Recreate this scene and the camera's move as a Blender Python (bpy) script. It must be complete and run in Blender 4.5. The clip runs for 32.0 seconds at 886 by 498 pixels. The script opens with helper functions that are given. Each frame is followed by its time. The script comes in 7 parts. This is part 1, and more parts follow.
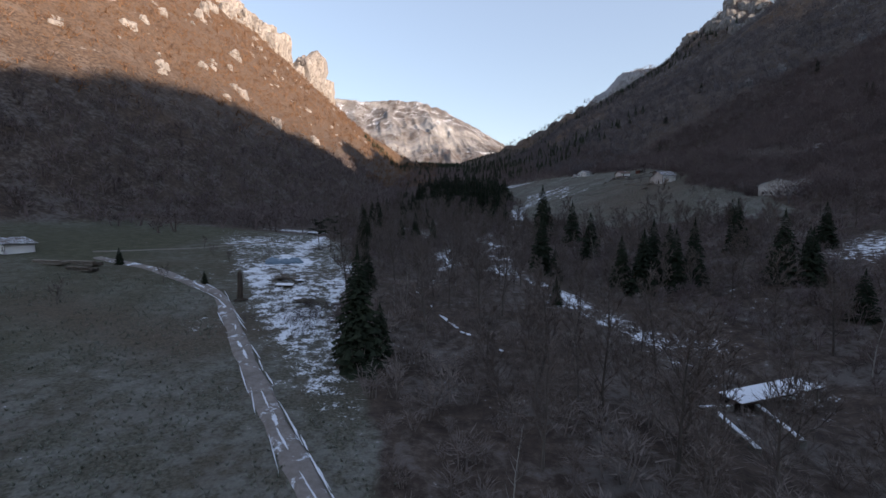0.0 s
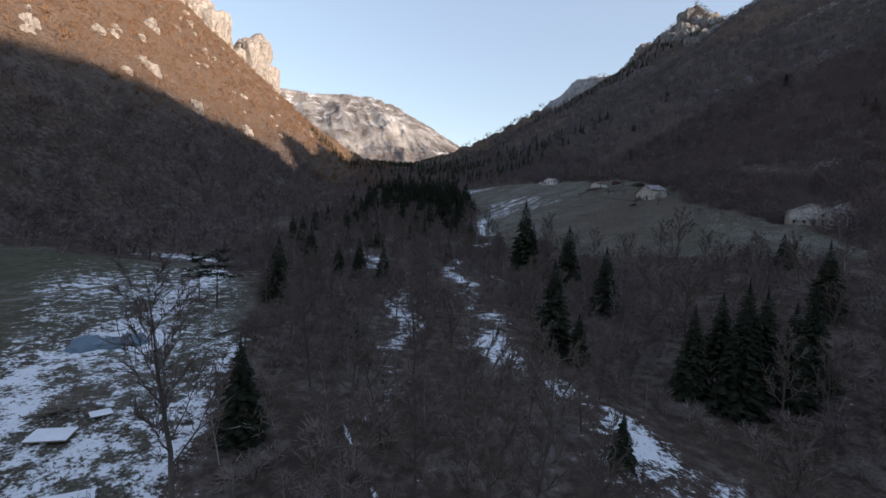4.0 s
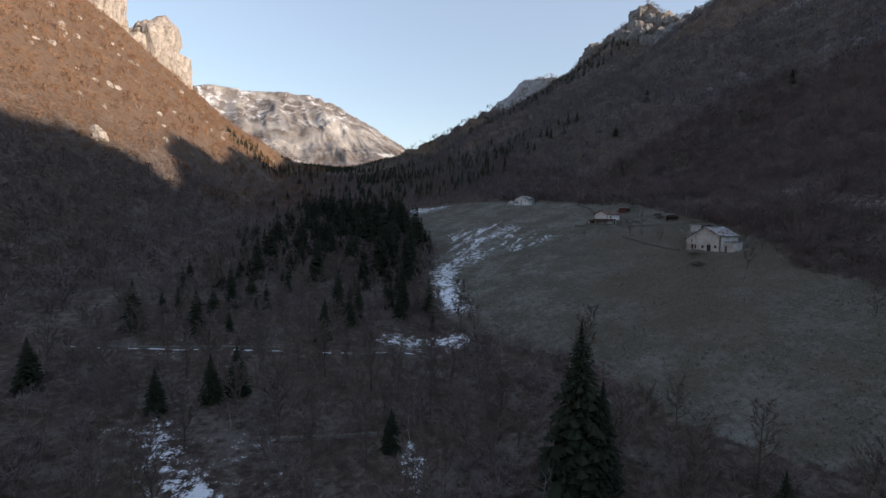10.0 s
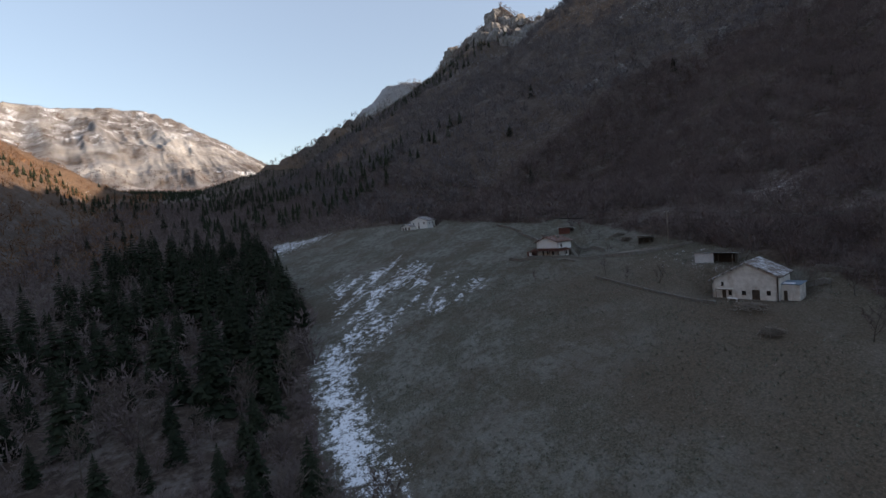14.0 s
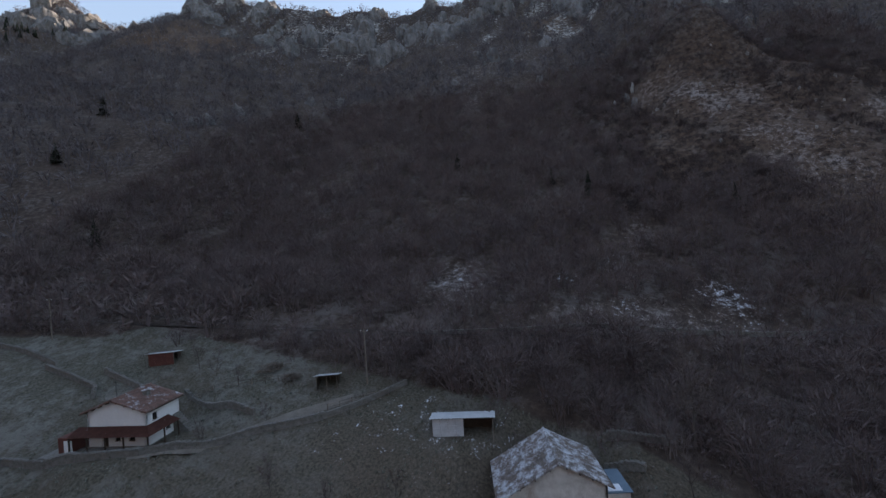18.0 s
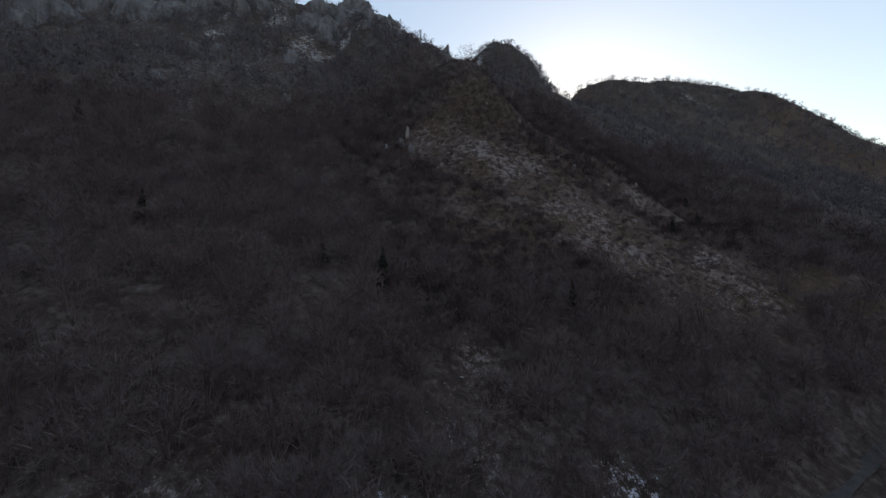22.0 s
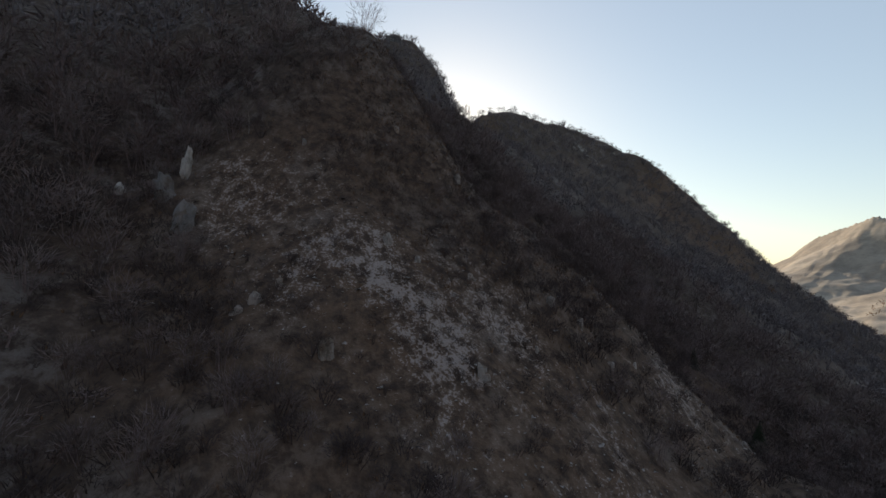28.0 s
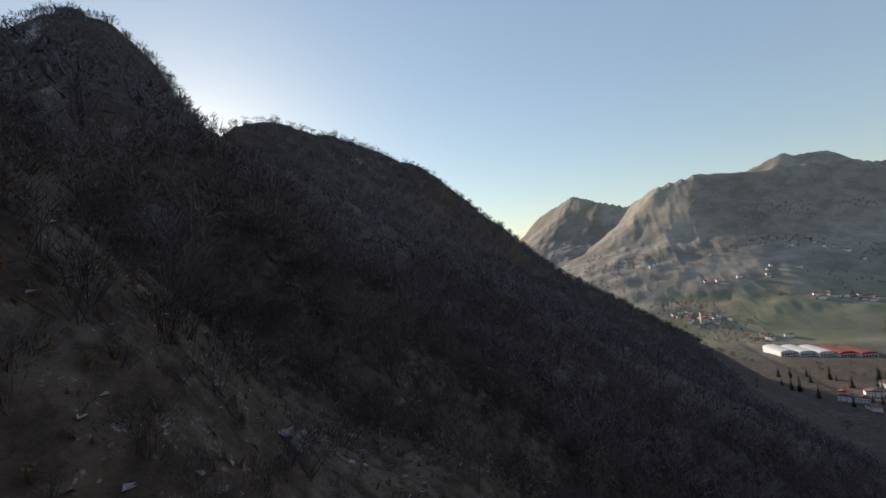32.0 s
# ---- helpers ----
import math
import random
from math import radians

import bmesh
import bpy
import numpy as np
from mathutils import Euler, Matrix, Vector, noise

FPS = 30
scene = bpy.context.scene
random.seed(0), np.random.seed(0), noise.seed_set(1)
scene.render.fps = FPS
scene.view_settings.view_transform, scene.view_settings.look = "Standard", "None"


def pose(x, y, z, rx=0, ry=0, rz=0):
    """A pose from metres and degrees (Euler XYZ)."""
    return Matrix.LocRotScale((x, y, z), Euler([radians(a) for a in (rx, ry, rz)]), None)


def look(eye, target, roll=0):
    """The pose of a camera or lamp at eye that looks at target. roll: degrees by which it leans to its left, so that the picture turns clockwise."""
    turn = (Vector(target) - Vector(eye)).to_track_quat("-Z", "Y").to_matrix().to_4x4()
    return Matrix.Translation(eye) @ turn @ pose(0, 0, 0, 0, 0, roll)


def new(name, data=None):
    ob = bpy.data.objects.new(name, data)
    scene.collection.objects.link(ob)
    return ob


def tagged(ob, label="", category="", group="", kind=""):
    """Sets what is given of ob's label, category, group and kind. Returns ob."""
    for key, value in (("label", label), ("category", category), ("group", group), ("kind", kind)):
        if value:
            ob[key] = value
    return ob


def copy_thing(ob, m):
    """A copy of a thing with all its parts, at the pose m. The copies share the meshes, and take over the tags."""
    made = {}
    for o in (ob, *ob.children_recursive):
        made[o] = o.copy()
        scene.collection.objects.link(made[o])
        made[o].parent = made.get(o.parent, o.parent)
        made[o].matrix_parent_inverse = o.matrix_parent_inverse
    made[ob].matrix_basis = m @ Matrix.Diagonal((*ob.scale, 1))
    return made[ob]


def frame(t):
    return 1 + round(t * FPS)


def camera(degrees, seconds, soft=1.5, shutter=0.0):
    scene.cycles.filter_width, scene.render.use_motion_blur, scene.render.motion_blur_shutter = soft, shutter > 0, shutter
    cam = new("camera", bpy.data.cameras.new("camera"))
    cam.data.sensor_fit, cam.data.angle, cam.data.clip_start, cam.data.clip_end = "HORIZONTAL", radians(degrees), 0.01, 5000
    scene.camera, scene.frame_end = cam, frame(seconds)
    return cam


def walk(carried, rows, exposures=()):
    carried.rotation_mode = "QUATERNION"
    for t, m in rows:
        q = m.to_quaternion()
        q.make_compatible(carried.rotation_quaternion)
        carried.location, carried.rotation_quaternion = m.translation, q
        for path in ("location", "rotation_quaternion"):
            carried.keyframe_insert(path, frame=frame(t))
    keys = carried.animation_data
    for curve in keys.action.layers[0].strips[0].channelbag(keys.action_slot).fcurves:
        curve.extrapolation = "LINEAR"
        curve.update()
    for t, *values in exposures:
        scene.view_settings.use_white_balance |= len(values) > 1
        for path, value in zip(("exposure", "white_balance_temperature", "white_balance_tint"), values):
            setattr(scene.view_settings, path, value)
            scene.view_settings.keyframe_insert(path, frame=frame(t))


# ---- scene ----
cam = camera(90.7, 32.0)
METRES, EYE, TILT, LEAN, TURN = 560.0, 25.0, -4.0, 0.0, 0.0
ROWS = [
    (0.0, 0.0, 0.0, 0.0, 0.0, 0.0, -0.0),
    (0.5, -0.0008, 0.0093, 0.0024, -0.88, -0.02, -0.01),
    (1.0, -0.0015, 0.019, 0.0047, -1.65, -0.05, -0.22),
    (1.5, -0.002, 0.0293, 0.0071, -2.44, -0.07, -0.36),
    (2.0, -0.0022, 0.0401, 0.0094, -3.32, -0.08, -0.26),
    (2.5, -0.0022, 0.0513, 0.0116, -4.05, -0.09, -0.6),
    (3.0, -0.0021, 0.0624, 0.0141, -4.78, -0.11, -0.82),
    (3.5, -0.002, 0.0738, 0.0169, -5.62, -0.1, -1.1),
    (5.5, -0.0005, 0.1233, 0.0342, -8.31, -0.09, -0.36),
    (6.0, 0.0009, 0.1375, 0.0381, -9.02, -0.08, -0.03),
    (6.5, 0.0026, 0.1523, 0.042, -9.71, -0.02, 0.16),
    (7.0, 0.0048, 0.1674, 0.0462, -10.22, -0.03, 0.25),
    (7.5, 0.007, 0.1827, 0.0504, -10.76, -0.01, 0.17),
    (8.0, 0.0096, 0.1979, 0.0548, -11.27, 0.0, 0.3),
    (8.5, 0.0123, 0.2128, 0.0591, -11.77, 0.02, 0.43),
    (9.0, 0.0152, 0.2278, 0.0632, -12.2, 0.03, 0.68),
    (9.5, 0.0181, 0.2427, 0.0675, -12.89, 0.04, 0.65),
    (10.0, 0.0213, 0.2578, 0.0719, -13.26, 0.04, 0.29),
    (10.5, 0.0246, 0.2726, 0.0762, -13.67, 0.06, 0.37),
    (11.0, 0.0283, 0.2878, 0.0805, -13.85, 0.06, -0.1),
    (11.5, 0.0319, 0.3034, 0.0851, -14.09, 0.06, -0.84),
    (12.0, 0.036, 0.3194, 0.0896, -14.56, 0.06, -1.13),
    (12.5, 0.0399, 0.3356, 0.0939, -15.59, 0.07, -1.02),
    (13.0, 0.044, 0.352, 0.0978, -18.25, 0.08, 0.8),
    (13.5, 0.0485, 0.3683, 0.1013, -22.47, 0.07, 3.8),
    (14.0, 0.0535, 0.3843, 0.1043, -28.83, 0.03, 7.5),
    (14.5, 0.0595, 0.3999, 0.1068, -37.13, 0.03, 10.8),
    (15.0, 0.0671, 0.4145, 0.1092, -45.91, -0.0, 13.35),
    (15.5, 0.0761, 0.4279, 0.1116, -54.74, -0.04, 14.71),
    (17.5, 0.128, 0.4671, 0.1254, -73.9, 0.07, 7.17),
    (18.0, 0.1422, 0.4737, 0.1302, -78.18, 0.08, 7.73),
    (18.5, 0.1566, 0.4789, 0.1349, -82.17, 0.07, 8.17),
    (19.0, 0.1715, 0.483, 0.1391, -85.83, 0.1, 8.14),
    (19.5, 0.1862, 0.486, 0.1432, -89.86, 0.1, 7.78),
    (20.0, 0.2014, 0.4878, 0.1471, -95.5, 0.07, 9.49),
    (20.5, 0.2163, 0.4883, 0.151, -101.99, -0.03, 10.35),
    (21.0, 0.231, 0.4873, 0.1554, -106.79, -0.11, 9.45),
    (21.5, 0.2456, 0.4848, 0.1596, -110.1, -0.18, 7.77),
    (22.0, 0.2602, 0.4812, 0.1642, -112.94, -0.25, 6.38),
    (22.5, 0.2745, 0.4769, 0.1688, -115.68, -0.32, 4.95),
    (23.0, 0.2886, 0.4716, 0.1736, -118.46, -0.35, 4.03),
    (23.5, 0.3024, 0.4656, 0.1785, -120.52, -0.36, 2.16),
    (24.0, 0.3158, 0.4593, 0.184, -122.02, -0.43, 0.15),
    (24.5, 0.3292, 0.4522, 0.1892, -123.63, -0.46, -0.81),
    (25.0, 0.3426, 0.4448, 0.1948, -124.76, -0.5, -1.65),
    (25.5, 0.3558, 0.4373, 0.2005, -125.45, -0.53, -2.76),
    (27.5, 0.4101, 0.4048, 0.2253, -129.56, -0.82, -2.11),
    (28.0, 0.4239, 0.3956, 0.231, -130.66, -0.82, -1.67),
    (28.5, 0.4376, 0.3862, 0.2369, -131.77, -0.85, -1.3),
    (29.0, 0.4512, 0.3764, 0.2428, -132.86, -0.87, -1.16),
    (29.5, 0.4646, 0.3662, 0.2485, -135.3, -0.9, 0.08),
    (30.0, 0.4776, 0.3558, 0.2535, -140.84, -0.94, 3.73),
    (30.5, 0.49, 0.3447, 0.2583, -146.16, -1.03, 5.58),
    (31.0, 0.5016, 0.3325, 0.2633, -150.84, -1.11, 6.48),
    (31.5, 0.5124, 0.3195, 0.2685, -155.16, -1.19, 6.91),
    (32.0, 0.5218, 0.3058, 0.2737, -159.25, -1.27, 7.16),
]
walk(cam, [(t, pose(0, 0, EYE, TILT, LEAN, TURN) @ pose(METRES * x, METRES * y, METRES * z, 90 + pitch, roll, yaw)) for t, x, y, z, yaw, pitch, roll in ROWS],
     [(0.0, 0.94, 6450, 17), (6.0, 0.94, 6550, 14), (13.0, 0.86, 6600, 14), (16.0, 0.95, 6650, 15), (19.0, 1.13, 6200, 13), (21.0, 0.85, 6400, 12), (23.0, 0.65, 6900, 12), (28.0, 0.58, 7000, 11), (32.0, 0.3, 6280, 9)])

# ---------------------------------------------------------------- light
SUN_AZ, SUN_EL = 130.0, 13.4        # degrees: clockwise from +y, and above the horizon
world = bpy.data.worlds.new("world")
scene.world = world
world.use_nodes = True
wt = world.node_tree
sky = wt.nodes.new("ShaderNodeTexSky")
sky.sky_type, sky.sun_disc = "NISHITA", False
sky.sun_elevation, sky.sun_rotation = radians(SUN_EL), radians(SUN_AZ)
sky.altitude, sky.air_density, sky.dust_density, sky.ozone_density = 500, 1.3, 0.5, 1.2
# thin winter haze pales the blue and spreads the glow
veil = wt.nodes.new("ShaderNodeMix")
veil.data_type = "RGBA"
veil.inputs[0].default_value, veil.inputs[7].default_value = 0.44, (2.15, 2.55, 3.3, 1)
wt.links.new(sky.outputs[0], veil.inputs[6])
wt.links.new(veil.outputs[2], wt.nodes["Background"].inputs[0])
wt.nodes["Background"].inputs[1].default_value = 0.14
sun = new("sun", bpy.data.lights.new("sun", "SUN"))
sun.data.energy, sun.data.angle, sun.data.color = 5.0, radians(0.55), (1.0, 0.83, 0.64)
sun_dir = Vector((math.sin(radians(SUN_AZ)) * math.cos(radians(SUN_EL)), math.cos(radians(SUN_AZ)) * math.cos(radians(SUN_EL)), math.sin(radians(SUN_EL))))
sun.matrix_world = look(sun_dir * 100, (0, 0, 0))


# ---------------------------------------------------------------- materials
class Nodes:
    """A material's node tree, with short ways to add to it."""

    def __init__(self, name, rough=0.85):
        self.mat = bpy.data.materials.new(name)
        self.mat.use_nodes = True
        self.t = self.mat.node_tree
        self.bsdf = self.t.nodes["Principled BSDF"]
        self.bsdf.inputs["Roughness"].default_value = rough
        self.bsdf.inputs["Specular IOR Level"].default_value = 0.25
        self.pos = self.t.nodes.new("ShaderNodeTexCoord").outputs["Object"]

    def noise(self, scale, detail=4, rough=0.55, stretch=None, seed=0.0):
        n = self.t.nodes.new("ShaderNodeTexNoise")
        n.inputs["Scale"].default_value, n.inputs["Detail"].default_value, n.inputs["Roughness"].default_value = scale, detail, rough
        m = self.t.nodes.new("ShaderNodeMapping")
        m.inputs["Scale"].default_value = stretch or (1, 1, 1)
        m.inputs["Location"].default_value = (seed, seed * 1.7, 0)
        self.t.links.new(self.pos, m.inputs[0])
        self.t.links.new(m.outputs[0], n.inputs["Vector"])
        return n.outputs["Fac"]

    def voronoi(self, scale, feature="F1", stretch=None):
        n = self.t.nodes.new("ShaderNodeTexVoronoi")
        n.feature = feature
        n.inputs["Scale"].default_value = scale
        m = self.t.nodes.new("ShaderNodeMapping")
        m.inputs["Scale"].default_value = stretch or (1, 1, 1)
        self.t.links.new(self.pos, m.inputs[0])
        self.t.links.new(m.outputs[0], n.inputs["Vector"])
        return n.outputs["Distance"]

    def cells(self, scale):
        n = self.t.nodes.new("ShaderNodeTexVoronoi")
        n.inputs["Scale"].default_value = scale
        self.t.links.new(self.pos, n.inputs["Vector"])
        s = self.t.nodes.new("ShaderNodeSeparateColor")
        self.t.links.new(n.outputs["Color"], s.inputs[0])
        return s.outputs[0]

    def ramp(self, value, *stops):
        n = self.t.nodes.new("ShaderNodeValToRGB")
        el = n.color_ramp.elements
        while len(el) < len(stops):
            el.new(0.5)
        for e, (p, c) in zip(el, stops):
            e.position = p
            e.color = (c, c, c, 1) if isinstance(c, (int, float)) else (*c, 1)
        self.t.links.new(value, n.inputs[0])
        return n.outputs[0]

    def mix(self, a, b, fac, mode="MIX"):
        n = self.t.nodes.new("ShaderNodeMix")
        n.data_type, n.blend_type = "RGBA", mode
        for v, socket in ((fac, n.inputs[0]), (a, n.inputs[6]), (b, n.inputs[7])):
            if isinstance(v, tuple):
                socket.default_value = (*v, 1)
            elif isinstance(v, (int, float)):
                socket.default_value = v
            else:
                self.t.links.new(v, socket)
        return n.outputs[2]

    def math(self, op, a, b=0.0, clamp=False):
        n = self.t.nodes.new("ShaderNodeMath")
        n.operation, n.use_clamp = op, clamp
        for v, socket in ((a, n.inputs[0]), (b, n.inputs[1])):
            if isinstance(v, (int, float)):
                socket.default_value = v
            else:
                self.t.links.new(v, socket)
        return n.outputs[0]

    def attr(self, name):
        n = self.t.nodes.new("ShaderNodeAttribute")
        n.attribute_name = name
        return n.outputs["Fac"]

    def random(self):
        return self.t.nodes.new("ShaderNodeObjectInfo").outputs["Random"]

    def island(self):
        return self.t.nodes.new("ShaderNodeNewGeometry").outputs["Random Per Island"]

    def upness(self):
        g = self.t.nodes.new("ShaderNodeNewGeometry")
        s = self.t.nodes.new("ShaderNodeSeparateXYZ")
        self.t.links.new(g.outputs["Normal"], s.inputs[0])
        return s.outputs[2]

    def bump(self, value, distance, strength=1.0):
        n = self.t.nodes.new("ShaderNodeBump")
        n.inputs["Distance"].default_value, n.inputs["Strength"].default_value = distance, strength
        self.t.links.new(value, n.inputs["Height"])
        if self.bsdf.inputs["Normal"].links:
            self.t.links.new(self.bsdf.inputs["Normal"].links[0].from_socket, n.inputs["Normal"])
        self.t.links.new(n.outputs[0], self.bsdf.inputs["Normal"])
        return self

    def color(self, c):
        if isinstance(c, tuple):
            self.bsdf.inputs["Base Color"].default_value = (*c, 1)
        else:
            self.t.links.new(c, self.bsdf.inputs["Base Color"])
        return self


def simple(name, a, b, scale, rough=0.85, bump=0.0, metal=0.0, tint=0.0, stretch=None):
    """Two tones in a coarse and a fine noise; tint varies the tone from one object to the next."""
    n = Nodes(name, rough)
    n.bsdf.inputs["Metallic"].default_value = metal
    f = n.math("ADD", n.math("MULTIPLY", n.noise(scale, 5, 0.6, stretch), 0.6), n.math("MULTIPLY", n.noise(scale * 6.3, 3, 0.6, stretch), 0.4))
    if tint:
        f = n.math("ADD", f, n.math("MULTIPLY", n.math("SUBTRACT", n.random(), 0.5), tint))
    n.color(n.mix(a, b, n.ramp(f, (0.3, 0.0), (0.7, 1.0))))
    if bump:
        n.bump(n.noise(scale * 4, 4, 0.6, stretch), bump)
    return n.mat


def ground_material():
    n = Nodes("ground", 0.95)
    big, mid, fine, grit = n.noise(0.018, 5), n.noise(0.09, 5, 0.65), n.noise(0.55, 5, 0.7), n.noise(2.6, 4, 0.7)
    # leaf litter, twigs and bare earth under the woods
    litter = n.mix((0.034, 0.025, 0.021), (0.100, 0.073, 0.057), n.ramp(fine, (0.32, 0.0), (0.7, 1.0)))
    litter = n.mix(litter, (0.135, 0.120, 0.110), n.ramp(n.math("ADD", n.math("MULTIPLY", mid, 0.6), n.math("MULTIPLY", fine, 0.6)), (0.60, 0.0), (0.72, 0.8)))
    litter = n.mix(litter, (0.150, 0.092, 0.056), n.math("MULTIPLY", n.attr("russet"), n.ramp(fine, (0.36, 0.1), (0.58, 1.0))))
    # Southern slopes: pale dry grass, its colour lightened further for distance haze.
    litter = n.mix(litter, n.mix((0.25, 0.222, 0.185), (0.39, 0.348, 0.29), n.ramp(n.noise(0.012, 9, 0.72), (0.40, 0.0), (0.60, 1.0))), n.attr("dry"))
    fields = n.ramp(n.cells(0.009), (0.35, (0.17, 0.185, 0.085)), (0.45, (0.30, 0.25, 0.15)), (0.62, (0.20, 0.165, 0.115)), (0.75, (0.12, 0.14, 0.07)))
    litter = n.mix(litter, fields, n.math("MULTIPLY", n.attr("dry"), n.math("MULTIPLY", n.attr("meadow"), 0.75)))
    # winter grass with frost in its tufts
    grass = n.mix((0.046, 0.043, 0.032), (0.125, 0.121, 0.094), n.ramp(grit, (0.38, 0.0), (0.62, 1.0)))
    grass = n.mix(grass, (0.212, 0.210, 0.194), n.ramp(n.math("MULTIPLY", fine, n.ramp(mid, (0.3, 0.5), (0.7, 1.25))), (0.38, 0.0), (0.58, 0.55)))
    grass = n.mix(grass, (0.075, 0.056, 0.039), n.ramp(n.noise(0.04, 7, 0.72, None, 31), (0.46, 0.0), (0.68, 0.75)))
    grass = n.mix(grass, n.mix((0.034, 0.036, 0.019), (0.085, 0.084, 0.048), n.ramp(fine, (0.3, 0.0), (0.7, 1.0))), n.math("MULTIPLY", n.attr("olive"), 0.9))
    base = n.mix(litter, grass, n.ramp(n.math("ADD", n.math("SUBTRACT", n.attr("meadow"), n.attr("dry")), n.math("MULTIPLY", n.math("SUBTRACT", fine, 0.5), 0.5)), (0.4, 0.0), (0.6, 1.0)))
    base = n.mix(base, n.mix((0.050, 0.040, 0.028), (0.125, 0.094, 0.068), n.ramp(grit, (0.35, 0.0), (0.65, 1.0))), n.math("MULTIPLY", n.attr("bare"), n.ramp(fine, (0.3, 0.5), (0.7, 1.0))))
    # limestone
    stone = n.mix((0.20, 0.19, 0.18), (0.47, 0.445, 0.41), n.ramp(n.noise(0.12, 6, 0.7, (1, 1, 0.35)), (0.3, 0.0), (0.7, 1.0)))
    stone = n.mix(stone, (0.11, 0.10, 0.09), n.ramp(n.noise(0.3, 5, 0.7, (1, 1, 0.3), 8), (0.55, 0.0), (0.75, 0.8)))
    rocky = n.math("ADD", n.attr("rock"), n.math("MULTIPLY", n.math("SUBTRACT", n.noise(0.25, 5, 0.7), 0.5), 1.1))
    base = n.mix(base, stone, n.ramp(rocky, (0.47, 0.0), (0.58, 1.0)))
    pebbles = n.math("ADD", n.attr("scree"), n.math("ADD", n.math("MULTIPLY", n.math("SUBTRACT", grit, 0.5), 2.2), n.math("MULTIPLY", n.math("SUBTRACT", fine, 0.5), 2.0)))
    base = n.mix(base, (0.285, 0.247, 0.23), n.ramp(pebbles, (0.5, 0.0), (0.72, 0.85)))
    # thin snow, broken up by tufts and stones
    snowy = n.math("ADD", n.attr("snow"), n.math("ADD", n.math("MULTIPLY", n.math("SUBTRACT", fine, 0.5), 1.45), n.math("MULTIPLY", n.math("SUBTRACT", grit, 0.5), 1.0)))
    broad = n.math("MULTIPLY", n.math("SUBTRACT", n.noise(0.011, 9, 0.72, (1, 1, 0.5)), 0.5), 1.9)
    snowy = n.math("ADD", snowy, n.math("MULTIPLY", n.attr("far"), broad))
    # Far mountain: greyish rock and woods, with blue-grey haze mixed into the colour.
    base = n.mix(base, (0.18, 0.175, 0.18), n.math("MULTIPLY", n.attr("far"), n.ramp(n.noise(0.015, 8, 0.7, (1, 1, 0.4), 5), (0.4, 0.0), (0.6, 0.8))))
    base = n.mix(base, (0.72, 0.75, 0.80), n.ramp(snowy, (0.5, 0.0), (0.68, 1.0)))
    n.color(base)
    n.bump(fine, 0.5, 0.7).bump(grit, 0.12, 0.8)
    return n.mat


GROUND = ground_material()


def bark_material(name, a, b):
    n = Nodes(name, 0.9)
    f = n.math("ADD", n.math("MULTIPLY", n.noise(3.0, 4, 0.6, (1, 1, 0.25)), 0.7), n.math("MULTIPLY", n.random(), 0.35))
    n.color(n.mix(a, b, n.ramp(f, (0.3, 0.0), (0.8, 1.0))))
    return n.mat


def twig_material(name, a, b, c):
    """Twigs: each one its own tone, and each tree a little apart from the next."""
    n = Nodes(name, 0.9)
    n.bsdf.inputs["Specular IOR Level"].default_value = 0.1
    f = n.math("ADD", n.math("ADD", n.math("MULTIPLY", n.island(), 0.45), n.math("MULTIPLY", n.random(), 0.25)), n.math("MULTIPLY", n.attr("tone"), 0.55))
    col = n.mix(a, b, n.ramp(f, (0.1, 0.0), (0.9, 1.0)))
    col = n.mix(col, c, n.ramp(n.noise(0.035, 3), (0.45, 0.0), (0.65, 0.8)))
    n.color(n.mix(col, (0.20, 0.168, 0.156), n.ramp(n.noise(0.16, 2, 0.5), (0.5, 0.0), (0.68, 0.6))) if name.startswith("twigs") else col)
    return n.mat


BARK = bark_material("bark_grey", (0.060, 0.050, 0.044), (0.145, 0.125, 0.110))
BARK_PALE = bark_material("bark_birch", (0.15, 0.135, 0.12), (0.33, 0.31, 0.285))
TWIG = twig_material("twigs", (0.056, 0.043, 0.042), (0.170, 0.134, 0.130), (0.132, 0.105, 0.105))
TWIG_GREY = twig_material("twigs_grey", (0.085, 0.068, 0.060), (0.230, 0.190, 0.172), (0.17, 0.145, 0.135))
TWIG_RUST = twig_material("twigs_rust", (0.085, 0.046, 0.028), (0.225, 0.122, 0.064), (0.170, 0.100, 0.058))
# Grey-violet twigs; the upper flank's bluish haze is mixed into their colour.
TWIG_HAZE = twig_material("brush_haze", (0.064, 0.058, 0.063), (0.172, 0.154, 0.158), (0.124, 0.113, 0.120))
TUFT_RUST = twig_material("tuft_rust", (0.085, 0.052, 0.034), (0.21, 0.135, 0.085), (0.16, 0.105, 0.072))
TWIG_DARK = twig_material("brush_dark", (0.032, 0.025, 0.025), (0.095, 0.074, 0.071), (0.062, 0.049, 0.050))
NEEDLE = twig_material("needles", (0.013, 0.018, 0.012), (0.038, 0.047, 0.028), (0.027, 0.036, 0.024))


# ---------------------------------------------------------------- terrain
def hash2(ix, iy, seed):
    n = (ix.astype(np.int64) * 374761393 + iy.astype(np.int64) * 668265263 + seed * 982451653) & 0xFFFFFFFF
    n = ((n ^ (n >> 13)) * 1274126177) & 0xFFFFFFFF
    return ((n ^ (n >> 16)) & 0xFFFF) / 65535.0


